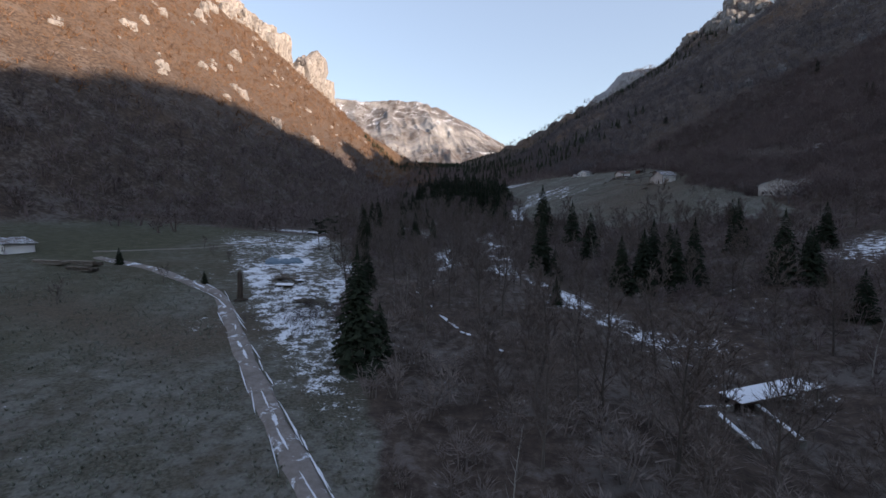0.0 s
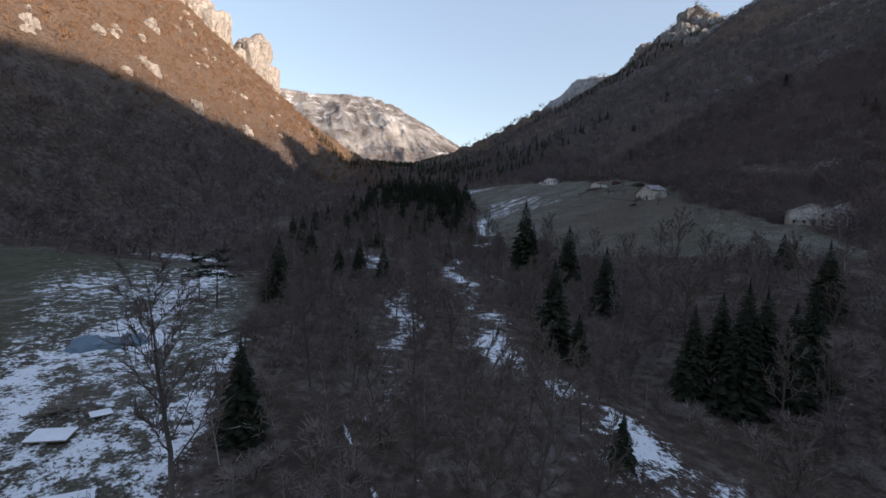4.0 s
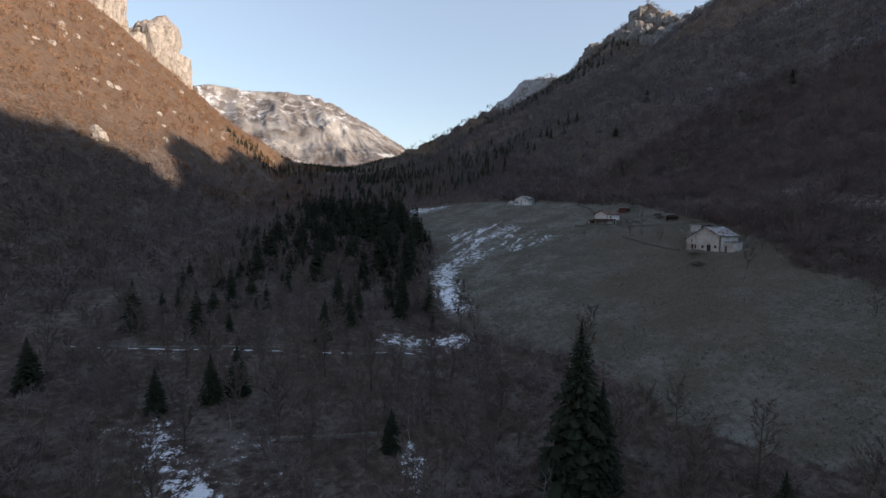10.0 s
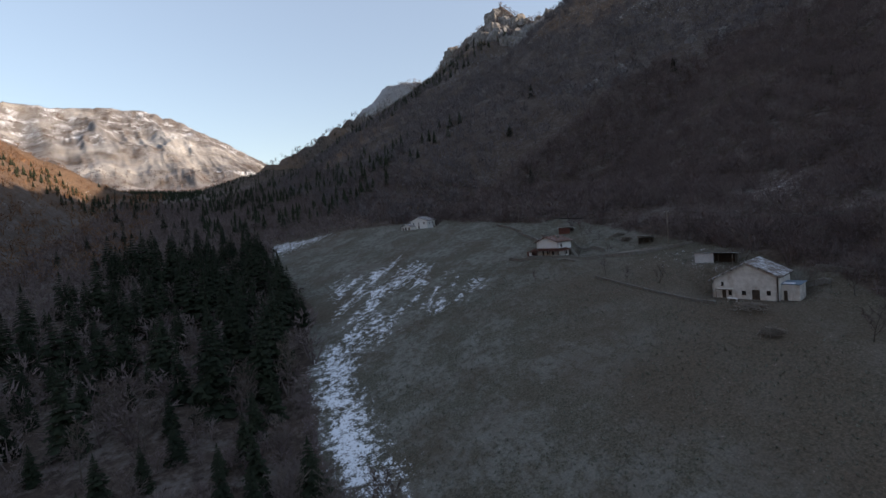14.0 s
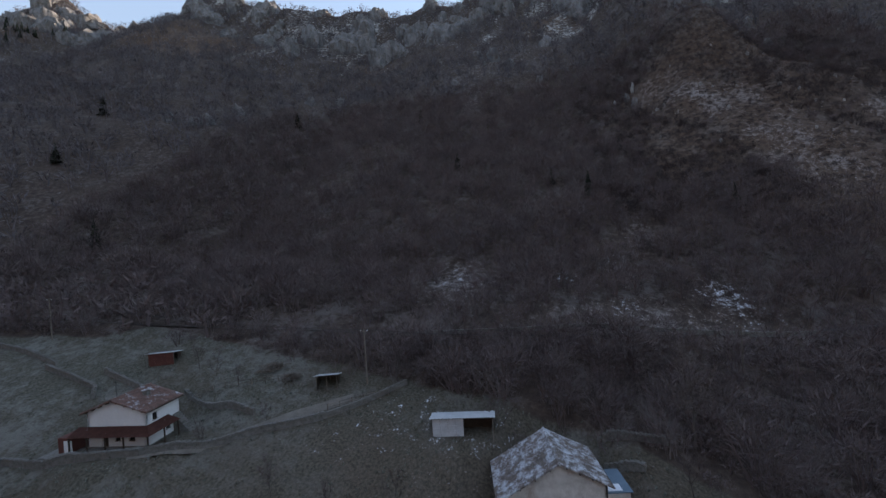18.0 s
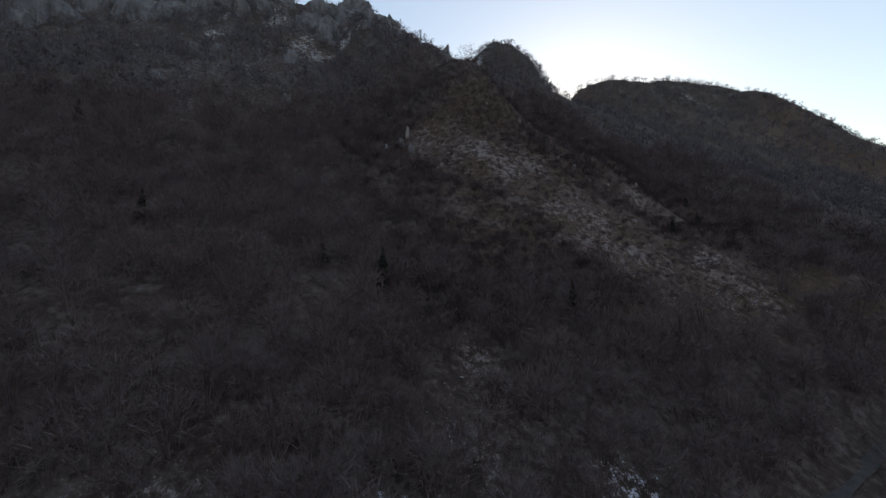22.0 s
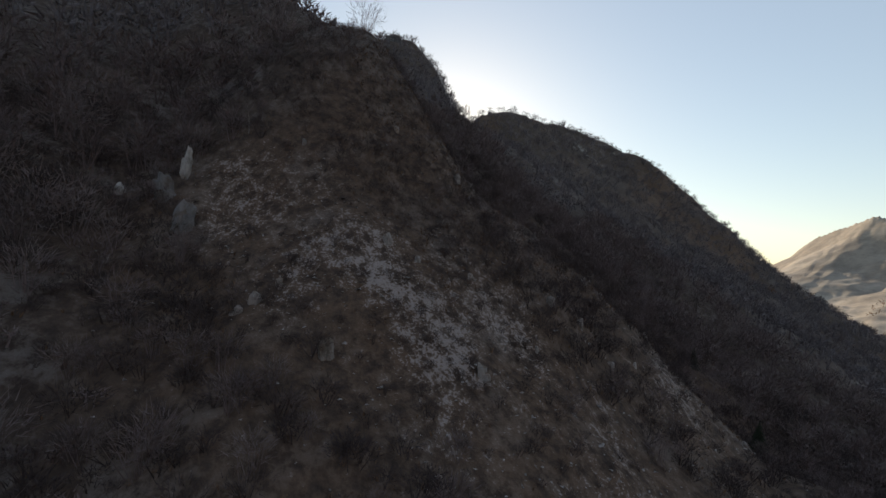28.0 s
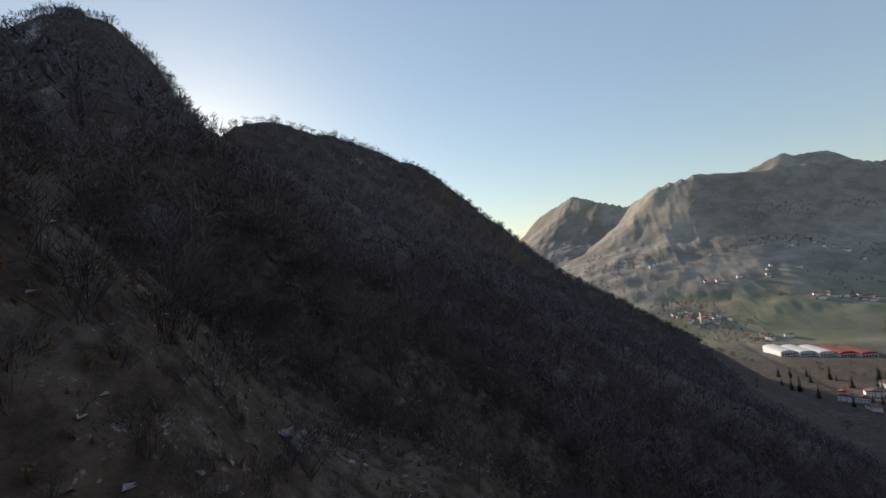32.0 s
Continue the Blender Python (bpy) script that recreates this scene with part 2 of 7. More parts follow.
def vnoise(x, y, seed=0):
    """Smooth value noise in -1..1 on a unit lattice."""
    ix, iy = np.floor(x), np.floor(y)
    u, v = x - ix, y - iy
    u, v = u * u * (3 - 2 * u), v * v * (3 - 2 * v)
    a, b = hash2(ix, iy, seed), hash2(ix + 1, iy, seed)
    c, d = hash2(ix, iy + 1, seed), hash2(ix + 1, iy + 1, seed)
    return 2 * (a + (b - a) * u + (c - a) * v + (a - b - c + d) * u * v) - 1


def fbm(x, y, size, octaves=4, seed=0, ridged=False):
    total, gain, s = 0, 1.0, size
    for k in range(octaves):
        n = vnoise(x / s + 17.3 * k, y / s - 9.1 * k, seed + k)
        total = total + gain * (1 - 2 * np.abs(n) if ridged else n)
        gain, s = gain * 0.5, s * 0.5
    return total / 2


def step(a, b, v):
    u = np.clip((v - a) / (b - a), 0, 1)
    return u * u * (3 - 2 * u)


def lerp(table, v):
    return np.interp(v, [p[0] for p in table], [p[1] for p in table])


# crest lines, as (x, y, height)
CREST_RIGHT = [(130, -628, -36), (288, -565, 69), (391, -520, 148), (447, -496, 204), (478, -480, 237), (511, -458, 288), (548, -433, 323),
               (596, -402, 346), (618, -340, 355), (611, -200, 336), (605, -100, 309), (603, -60, 344), (600, 2, 358), (602, 27, 333),
               (608, 108, 346), (610, 130, 364), (612, 175, 368), (621, 294, 380), (631, 445, 376), (637, 545, 402), (642, 690, 458),
               (646, 777, 418), (649, 900, 450), (653, 986, 510), (670, 1080, 515), (690, 1254, 528), (692, 1373, 478)]
CREST_NORTH = [(692, 1373, 478), (690, 1528, 532), (680, 1700, 565), (520, 1640, 440), (370, 1545, 350), (240, 1470, 280), (140, 1420, 232)]
SPUR = [(600, 2, 356), (500, 75, 264), (405, 120, 212), (318, 150, 152), (255, 136, 107), (235, 116, 94), (190, 98, 56)]
SPUR_B = [(612, 175, 366), (480, 186, 282), (400, 184, 226), (352, 182, 197), (338, 181, 193), (322, 190, 160), (300, 190, 139), (262, 182, 107), (235, 182, 87)]
CREST_LEFT = [(-640, -150, 330), (-640, 200, 470), (-570, 420, 500), (-520, 800, 520), (-455, 950, 470), (-414, 1050, 438), (-385, 1120, 412)]
SPUR_LEFT = [(-385, 1120, 412), (-330, 1195, 335), (-225, 1205, 262), (-128, 1205, 203), (-40, 1230, 165)]
CREST_FAR = [(-1700, 3600, 940), (-1250, 3950, 1050), (-1000, 4150, 1120), (-854, 4240, 1150), (-700, 4280, 1115), (-500, 4300, 1145), (-230, 4300, 1130), (40, 4250, 1035), (260, 4050, 800), (480, 3800, 580)]
CREST_SOUTH_A = [(1072, -3487, 264), (932, -3412, 376), (785, -3284, 485), (499, -3012, 576), (334, -2818, 487), (176, -2716, 420)]
CREST_SOUTH_B = [(176, -2716, 420), (25, -2405, 485), (-142, -2331, 511), (-381, -2330, 490), (-614, -2309, 473), (-891, -2245, 412), (-1256, -2030, 402)]
CREST_SOUTH_C = [(-596, -3667, 616), (-909, -3582, 742), (-955, -3567, 707), (-1105, -3459, 700), (-1200, -3422, 597), (-1396, -3279, 543)]
DROP_RIGHT = [(0, 0), (60, 69), (200, 174), (440, 322), (900, 640), (6000, 3600)]
DROP_SPUR = [(0, 0), (14, 4), (30, 16), (60, 44), (200, 160), (440, 322), (900, 640), (6000, 3600)]
DROP_KNOB = [(0, 0), (10, 5), (40, 48), (90, 90), (200, 175), (440, 330), (6000, 3700)]
DROP_LEFT = [(0, 0), (60, 62), (500, 470), (6000, 4500)]
DROP_FAR = [(0, 0), (150, 120), (900, 560), (6000, 2600)]
DROP_SOUTH = [(0, 0), (120, 130), (420, 330), (1000, 520), (1700, 640), (6000, 2500)]
FLOOR = [(-5000, -60), (-2000, -70), (-1200, -75), (-800, -60), (-300, -20), (-100, -4), (0, 1), (60, 3), (100, 8), (210, 17), (260, 21),
         (325, 29), (450, 44), (700, 84), (1100, 150), (1400, 192), (2000, 250), (3200, 400), (5000, 500)]
MEADOW_RISE = [(-400, 0.05), (60, 0.18), (184, 0.27), (260, 0.35), (330, 0.31), (450, 0.30), (700, 0.30)]


PLOTS = [(133.5, 270, 9.5, 45.5), (134, 328.5, 8.5, 53.1), (139, 441, 9, 65.7), (139, 182, 10, 34.2), (141.5, 281, 4, 51.6), (43, 56, 7, 0.4)]
ROAD_X = [(120, 196), (198, 186), (243, 175), (271, 170), (299, 166), (319, 166), (355, 163), (420, 160), (520, 150)]


def road_x(y):
    return lerp(ROAD_X, y)


def crest(x, y, line, drop):
    """Height of the flanks that fall away from a crest line, and the distance from it."""
    best, near = np.full(x.shape, -1e9), np.full(x.shape, 1e9)
    for (ax, ay, az), (bx, by, bz) in zip(line, line[1:]):
        dx, dy = bx - ax, by - ay
        u = np.clip(((x - ax) * dx + (y - ay) * dy) / (dx * dx + dy * dy), 0, 1)
        d = np.hypot(x - ax - u * dx, y - ay - u * dy)
        best = np.maximum(best, az + u * (bz - az) - lerp(drop, d))
        near = np.minimum(near, d)
    return best, near


def smax(a, b, k):
    h = np.clip(0.5 + 0.5 * (a - b) / k, 0, 1)
    return b + (a - b) * h + k * h * (1 - h)


def terrain(x, y, rough=True):
    x, y = np.asarray(x, float), np.asarray(y, float)
    floor = lerp(FLOOR, y)
    wide = step(-150, -700, y)
    floor = floor + lerp(MEADOW_RISE, y) * np.clip(x - 58, 0, 130) * (1 - wide)
    floor = floor + 0.085 * np.clip(-x, 0, 400) * step(-300, 0, y) * (1 - 0.5 * step(200, 400, y))
    floor = floor - 2.6 * np.exp(-((x - 39) / 10) ** 2) * step(420, 250, y)
    right, d1 = crest(x, y, CREST_RIGHT, DROP_RIGHT)
    spur, d2 = crest(x, y, SPUR, DROP_SPUR)
    spur_b, d2b = crest(x, y, SPUR_B, DROP_KNOB)
    north, d3 = crest(x, y, CREST_NORTH, DROP_RIGHT)
    left, d4 = crest(x, y, CREST_LEFT, DROP_LEFT)
    left2, d5 = crest(x, y, SPUR_LEFT, DROP_LEFT)
    far, d6 = crest(x, y, CREST_FAR, DROP_FAR)
    sa, d7 = crest(x, y, CREST_SOUTH_A, DROP_SOUTH)
    sb, d8 = crest(x, y, CREST_SOUTH_B, DROP_SOUTH)
    sc, d9 = crest(x, y, CREST_SOUTH_C, DROP_FAR)
    h = np.maximum.reduce([right, north, left, left2])
    h = smax(smax(h, spur, 8), spur_b, 10)
    # the saddles on both sides of the pyramid, and the lower shoulder towards the main valley
    h = h - 27 * np.exp(-((y + 85 - 0.5 * np.clip(600 - x, -20, 80)) / 25) ** 2) * step(470, 530, x)
    h = h - 15 * np.exp(-((x - 562) / 42) ** 2 - ((y - 46) / 26) ** 2)
    h = h - (17 * step(450, 370, x) + 8 * step(330, 180, x)) * step(-230, -390, y)
    h = np.maximum.reduce([h, far, sa, sb, sc])
    z = smax(h, floor, 6)
    if rough:
        up = step(4, 60, z - floor)                       # how far above the floor
        away = step(900, 2500, np.abs(y - 300) + np.abs(x) * 0.5)
        top = np.exp(-(np.minimum.reduce([d1, d3, d4, d5]) / 55) ** 2)
        z = z + up * (7 * fbm(x, y, 90, 4, 3) + (1 - away) * 2.2 * fbm(x, y, 14, 3, 9))
        z = z + up * top * 9 * fbm(x, y, 34, 4, 21, True) * step(60, 130, y)
        z = z + up * (1 - away) * 4.5 * fbm(x + 0.3 * y, y, 46, 4, 25, True)
        # ribs and gullies below the right crest
        z = z + 15 * fbm(0.35 * x, y, 85, 4, 27, True) * step(350, 440, x) * step(60, 150, y) * step(1250, 1000, y) * step(5, 60, d1) * up
        # gullies that run down the far flanks
        north_face = step(2500, 3200, y)
        z = z + away * up * ((1 - north_face) * (17 * fbm(x, y, 420, 4, 31, True) - 4)) * step(0, 260, np.minimum.reduce([d7, d8, d9]))
        z = z + north_face * up * (95 * fbm(x + 0.25 * y, 0.34 * y, 330, 5, 31, True) - 30) * step(-40, 330, d6)
        z = z + north_face * up * 30 * fbm(x, y, 170, 3, 35, True) * np.exp(-(d6 / 220) ** 2)
        z = z + away * up * 10 * fbm(x, y, 110, 3, 33, True)
        z = z + (1 - up) * (0.5 * fbm(x, y, 30, 3, 41) + 0.07 * fbm(x, y, 6, 2, 45))
    # levelled building plots
    for px, py, r, pz in PLOTS:
        w = step(r + 4, r, np.hypot(x - px, y - py))
        z = z + w * (pz - z)
    # the bench of the gravel road
    rx = road_x(y)
    level = 0.62 * (rx - x)
    on = np.exp(-((x - rx) / 3.4) ** 4) * step(90, 130, y) * step(540, 500, y)
    z = z + on * level
    return z


MEADOW_LOW = [(140, 118), (165, 103), (183, 87), (195, 76), (210, 70), (237, 68), (251, 61), (281, 46), (298, 46), (323, 48), (351, 55), (398, 66), (490, 66), (536, 71)]
MEADOW_HIGH = [(140, 118), (180, 130), (206, 131), (240, 132), (256, 140), (281, 149), (319, 157), (350, 160), (390, 154), (440, 148), (500, 118), (545, 72)]
STREAM = [(40, 60), (52, 52), (66, 44), (77, 38), (84, 33), (100, 28), (116, 21), (130, 18), (150, 17), (161, 20), (190, 18), (215, 22)]
STREAM_WIDE = [(50, 9), (66, 11), (90, 9.5), (110, 5), (135, 7), (160, 5), (190, 3.6), (215, 3)]
BANK = [(88, 5), (99, -3), (128, 0), (136, 3), (158, 0), (183, 0)]
LANE = [(112, -44), (134, -43.5), (146, -46), (156, -45.5), (170, -46.5), (176, -48)]
GLADE = [(180, -5), (194, -6), (208, -8), (226, -18)]
BELT = [(226, 164, 20), (250, 180, 18), (268, 185, 17), (283, 196, 15), (302, 206, 11), (316, 213, 6)]
WOOD_EDGE = [(-60, 12), (0, 5), (38, -5), (53, -10), (82, -21), (100, -24), (140, -29), (155, -33), (165, -41), (172, -50), (185, -62)]


def belt(x, y):
    """Share of the stony belt that runs down the dry slope."""
    out = 0
    for (ax, ay, aw), (bx, by, bw) in zip(BELT, BELT[1:]):
        dx, dy = bx - ax, by - ay
        u = np.clip(((x - ax) * dx + (y - ay) * dy) / (dx * dx + dy * dy), 0, 1)
        d = np.hypot(x - ax - u * dx, y - ay - u * dy) + 4 * fbm(x, y, 17, 3, 90)
        out = np.maximum(out, step(1.15, 0.55, d / (aw + u * (bw - aw))))
    return np.maximum(out, np.exp(-((x - 268) / 11) ** 2 - ((y - 142) / 13) ** 2))


def ridge_side(x, y):
    """The dry grassy side of the spur round the stony belt."""
    return step(226, 248, x) * step(330, 312, x) * step(100, 126, y) * step(236, 218, y)


def zones(x, y, z, slope):
    """What covers the ground: shares of meadow, snow, rock, scree, russet grass and bare earth, 0 to 1."""
    wob = 3.0 * fbm(x, y, 16, 3, 61)
    right = step(-2, 2, x + wob - lerp(MEADOW_LOW, y)) * step(2, -2, x + wob - lerp(MEADOW_HIGH, y)) * step(142, 150, y) * step(548, 536, y)
    left = step(2, -2, x + wob * 0.6 - lerp(WOOD_EDGE, y)) * step(172, 160, y + wob + 0.1 * x) * step(30, 18, z) * step(-400, -250, y)
    meadow = np.maximum(right, left)
    terrace = step(-650, -900, y) * step(40, -30, z + 60 * fbm(x, y, 260, 3, 66))
    meadow = np.maximum(meadow, terrace)
    # snow: the corner of the meadow, streaks across it, the stream bed, the yard
    def spot(cx, cy, rx, ry, strength):
        return strength * np.exp(-((x - cx) / rx) ** 2 - ((y - cy) / ry) ** 2)
    inner = x - lerp(MEADOW_LOW, y)
    snow = 0.80 * np.exp(-((inner - 6) / 8.5) ** 2) * step(276, 292, y) * step(372, 340, y) * (0.8 + 0.4 * fbm(x + 0.6 * y, y - 0.6 * x, 8, 3, 86))
    snow = np.maximum(snow, spot(30, 267, 14, 8, 0.56) + spot(46, 268, 7, 8, 0.45))
    streaks = fbm(x * 0.30 + y * 0.30, (y - 0.8 * x) * 1.3, 9, 3, 67, True)
    snow = np.maximum(snow, right * step(325, 345, y) * step(440, 395, y) * step(2, 12, inner) * step(122, 106, x) * (0.30 + 0.52 * streaks))
    snow = np.maximum(snow, right * step(480, 520, y) * 0.55)
    bed = x - lerp(STREAM, y) - 1.6 * np.sin(y / 5.3)
    snow = np.maximum(snow, np.exp(-(bed / lerp(STREAM_WIDE, y)) ** 2) * step(44, 56, y) * step(226, 216, y) * (0.54 + 0.8 * fbm(x, y, 6, 4, 68)) * (0.72 + 0.28 * step(66, 92, y)))
    bank = x - lerp(BANK, y) - 1.4 * np.sin(y / 4.1)
    snow = np.maximum(snow, np.exp(-(bank / 4.2) ** 2) * step(84, 94, y) * step(196, 184, y) * (0.44 + 0.6 * fbm(x, y, 11, 3, 88)))
    snow = np.maximum(snow, np.exp(-((x - lerp(GLADE, y) - 1.5 * np.sin(y / 4.0)) / 5.4) ** 2) * step(178, 190, y) * step(236, 224, y) * (0.54 + 0.7 * fbm(x, y, 7, 4, 89)))
    snow = np.maximum(snow, spot(32, 190, 5, 10, 0.5) + spot(-19, 226, 9, 5, 0.5) + spot(-58, 181, 22, 6, 0.66))
    floor_snow = step(0, 60, y) * step(330, 240, y) * step(-3, 3, x - lerp(WOOD_EDGE, y)) * step(3, -3, x - np.minimum(lerp(MEADOW_LOW, y), 70)) * (0.17 + 0.34 * fbm(x * 1.6, y * 0.7, 22, 4, 72))
    snow = np.maximum(snow, floor_snow)
    snow = np.maximum(snow, left * (0.16 + 0.26 * fbm(x, y, 18, 3, 81)) * step(-85, -60, x) + left * 0.30 * step(0, 5, x + 16.0 + 0.62 * (y - 46)))
    beside = step(0, 5, x + 16.0 + 0.62 * (y - 46)) * step(6, 0, x - lerp(WOOD_EDGE, y)) * step(54, 66, y) * step(136, 122, y) * step(-52, -46, x)
    snow = np.maximum(snow, beside * (0.60 + 0.55 * fbm(x * 1.7 + 0.9 * y, 0.5 * y - 0.3 * x, 9, 4, 69)))
    snow = np.maximum(snow, 1.0 * step(-46, -38, x) * step(-22, -30, x) * step(112, 126, y) * step(186, 172, y) * (0.20 + 0.42 * fbm(x, y, 9, 4, 82))
                      + 0.75 * np.exp(-((x - lerp(LANE, y)) / 3.6) ** 2) * step(112, 124, y) * step(176, 168, y))
    yard = np.exp(-((x + 35 + 0.28 * (y - 90)) / 11) ** 2) * step(68, 80, y) * step(134, 118, y)
    snow = np.maximum(snow, yard * (0.47 + 0.62 * fbm(x * 1.8 + 0.9 * y, 0.5 * y - 0.3 * x, 9, 4, 69)))
    snow = np.maximum(snow, spot(110, 104, 26, 14, 0.62) + spot(194, 290, 15, 10, 0.42) + spot(178, 252, 6, 6, 0.32) + spot(185, 250, 5, 4, 0.34) + spot(194, 228, 7, 6, 0.28) + spot(207, 249, 5, 4, 0.42) + spot(224, 238, 6, 4, 0.34) + spot(186, 225, 14, 12, 0.33) + spot(196, 262, 6, 10, 0.44))
    snow = np.maximum(snow, right * 0.30 * step(0.0, 0.6, fbm(x, y, 40, 3, 70)) + right * spot(142, 285, 14, 28, 0.34))
    far_snow = step(2500, 3400, y) * step(480, 900, z + 160 * fbm(x, y, 300, 4, 71)) * 0.37
    head = 0.9 * spot(130, 1562, 40, 14, 1) + 0.8 * spot(62, 1312, 16, 8, 1)
    bench = step(3250, 3400, y) * step(3900, 3700, y) * step(560, 500, z) * step(120, 200, x + 0 * y) * 0.9
    high = step(1350, 1500, y) * step(2200, 2000, y) * step(380, 470, z + 60 * fbm(x, y, 120, 3, 73)) * 0.5
    ridge = step(220, 300, z + 60 * fbm(x, y, 70, 3, 74)) * step(200, 400, x) * step(-150, 50, y) * step(1400, 1200, y) * step(230, 300, y) * 0.3
    snow = np.maximum.reduce([snow, far_snow, head, bench, high, ridge])
    rock = step(0.95, 1.9, slope) * 0.62 * step(30, 60, z) * (0.6 + 0.6 * fbm(x, y, 40, 3, 79)) + 0.35 * step(0.25, 0.7, fbm(x, y, 55, 4, 75, True)) * step(60, 120, z)
    rock = np.maximum(rock, step(-110, -160, x) * step(90, 130, z) * (0.10 + 0.42 * fbm(x, y, 60, 4, 83)))
    # Rock bands below the right crest; extra pale rock replaces the brightening of haze.
    rock = np.maximum(rock, step(360, 480, x) * step(90, 140, y) * step(150, 210, z) * (0.14 + 0.5 * fbm(x * 0.5, y * 1.3, 60, 4, 84, True)))
    rock = rock * (1 - 0.8 * step(225, 245, x) * step(362, 346, x) * step(100, 125, y) * step(250, 230, y))
    rock = np.where(y > 2300, np.maximum(rock, 0.42 + 0.55 * fbm(x, y, 200, 4, 76)), rock)
    slab = belt(x, y)
    scree = slab * (0.29 + 0.58 * fbm(x, y, 6, 4, 77)) + 0.30 * ridge_side(x, y) * step(-0.1, 0.5, fbm(x, y, 15, 3, 87)) + 0.5 * spot(219, 239, 12, 5, 1) + 0.45 * spot(202, 247, 8, 4, 1) + 0.45 * spot(345, 304, 32, 9, 1) + 0.6 * spot(194, 290, 16, 11, 1) + 0.5 * spot(194, 228, 8, 7, 1) + 0.4 * spot(178, 245, 10, 34, 1) + 0.45 * spot(430, 300, 60, 40, 1)
    dry = np.clip(step(-700, -1100, y), 0, 1) * (0.75 + 0.4 * fbm(x, y, 200, 3, 80))
    russet = np.maximum(np.maximum(0.45 * slab, 0.32 * ridge_side(x, y)), step(-40, -140, x) * step(70, 160, z) * 0.9)
    russet = np.maximum(russet, 0.7 * step(0.15, 0.5, fbm(x, y, 120, 3, 78)) * step(60, 90, z))
    russet = russet * step(2300, 1500, y)
    bare = np.exp(-((y - 64 + 0.35 * (x + 42)) / 7) ** 2) * step(-29, -38, x) * step(-85, -65, x) + right * np.clip((spot(112, 236, 34, 38, 1.0) + spot(106, 268, 22, 30, 0.8) + spot(121, 302, 14, 18, 0.9) + spot(134, 286, 16, 30, 0.75)) * (0.75 + 0.6 * fbm(x, y, 14, 3, 85)), 0, 1)
    olive = left * np.maximum(step(-66, -84, x) * step(84, 108, y), 0.5 * step(-40, -60, x))
    return dict(olive=olive, meadow=meadow, snow=np.clip(snow, 0, 1), rock=np.clip(rock, 0, 1) * (1 - meadow), scree=np.clip(scree, 0, 1), russet=np.clip(russet, 0, 1), bare=np.clip(bare, 0, 1), dry=np.clip(dry, 0, 1), far=step(2000, 2500, y))


def lines(*spans):
    out = [spans[0][0]]
    for a, b, s in spans:
        out += list(np.linspace(a, b, max(2, round((b - a) / s) + 1))[1:])
    return np.array(out)


def ground_sheet():
    xs = lines((-4600, -2200, 120), (-2200, -640, 32), (-640, -130, 8), (-130, 340, 3), (340, 720, 5.5), (720, 1300, 26), (1300, 4600, 110))
    ys = lines((-4780, -3700, 60), (-3700, -900, 24), (-900, -500, 9), (-500, -30, 7), (-30, 420, 3), (420, 900, 6), (900, 1420, 8), (1420, 3400, 34), (3400, 4950, 18))
    X, Y = np.meshgrid(xs, ys)
    Z = terrain(X, Y)
    gy, gx = np.gradient(Z, ys, xs)
    cover = zones(X, Y, Z, np.hypot(gx, gy))
    me = bpy.data.meshes.new("ground")
    nx, ny = len(xs), len(ys)
    me.vertices.add(nx * ny)
    me.vertices.foreach_set("co", np.stack([X, Y, Z], -1).ravel())
    i = np.arange(nx * ny).reshape(ny, nx)
    quads = np.stack([i[:-1, :-1], i[:-1, 1:], i[1:, 1:], i[1:, :-1]], -1).reshape(-1, 4)
    me.loops.add(quads.size)
    me.loops.foreach_set("vertex_index", quads.ravel())
    me.polygons.add(len(quads))
    me.polygons.foreach_set("loop_start", np.arange(0, quads.size, 4))
    me.update()
    me.polygons.foreach_set("use_smooth", np.ones(len(quads), bool))
    for key, values in cover.items():
        me.attributes.new(key, "FLOAT", "POINT").data.foreach_set("value", values.ravel().astype(np.float32))
    me.materials.append(GROUND)
    me.validate()
    return tagged(new("ground", me), "valley floor, frosted meadows and wooded mountain flanks", "ground", kind="structure")


ground_sheet()


# ---------------------------------------------------------------- helpers for things
def part(name, bm, material, parent, label=""):
    """Links a bmesh as one mesh object under a thing or a part."""
    me = bpy.data.meshes.new(name)
    bm.to_mesh(me)
    bm.free()
    me.materials.append(material)
    ob = new(name, me)
    ob.parent = parent
    return tagged(ob, label) if label else ob


def soup(name, tri, material):
    """A mesh of loose triangles from an array of shape (n, 3, 3)."""
    n = len(tri)
    me = bpy.data.meshes.new(name)
    me.vertices.add(n * 3)
    me.vertices.foreach_set("co", np.ascontiguousarray(tri, np.float32).ravel())
    me.loops.add(n * 3)
    me.loops.foreach_set("vertex_index", np.arange(n * 3))
    me.polygons.add(n)
    me.polygons.foreach_set("loop_start", np.arange(0, n * 3, 3))
    me.update()
    me.materials.append(material)
    return me


def unit(v):
    return v / np.maximum(np.linalg.norm(v, axis=-1, keepdims=True), 1e-9)


def slivers(a, b, width, rng):
    """Thin triangles from a (base) to b (tip)."""
    side = unit(np.cross(b - a, rng.normal(size=a.shape))) * (np.asarray(width)[..., None] / 2)
    return np.stack([a - side, a + side, b], 1)


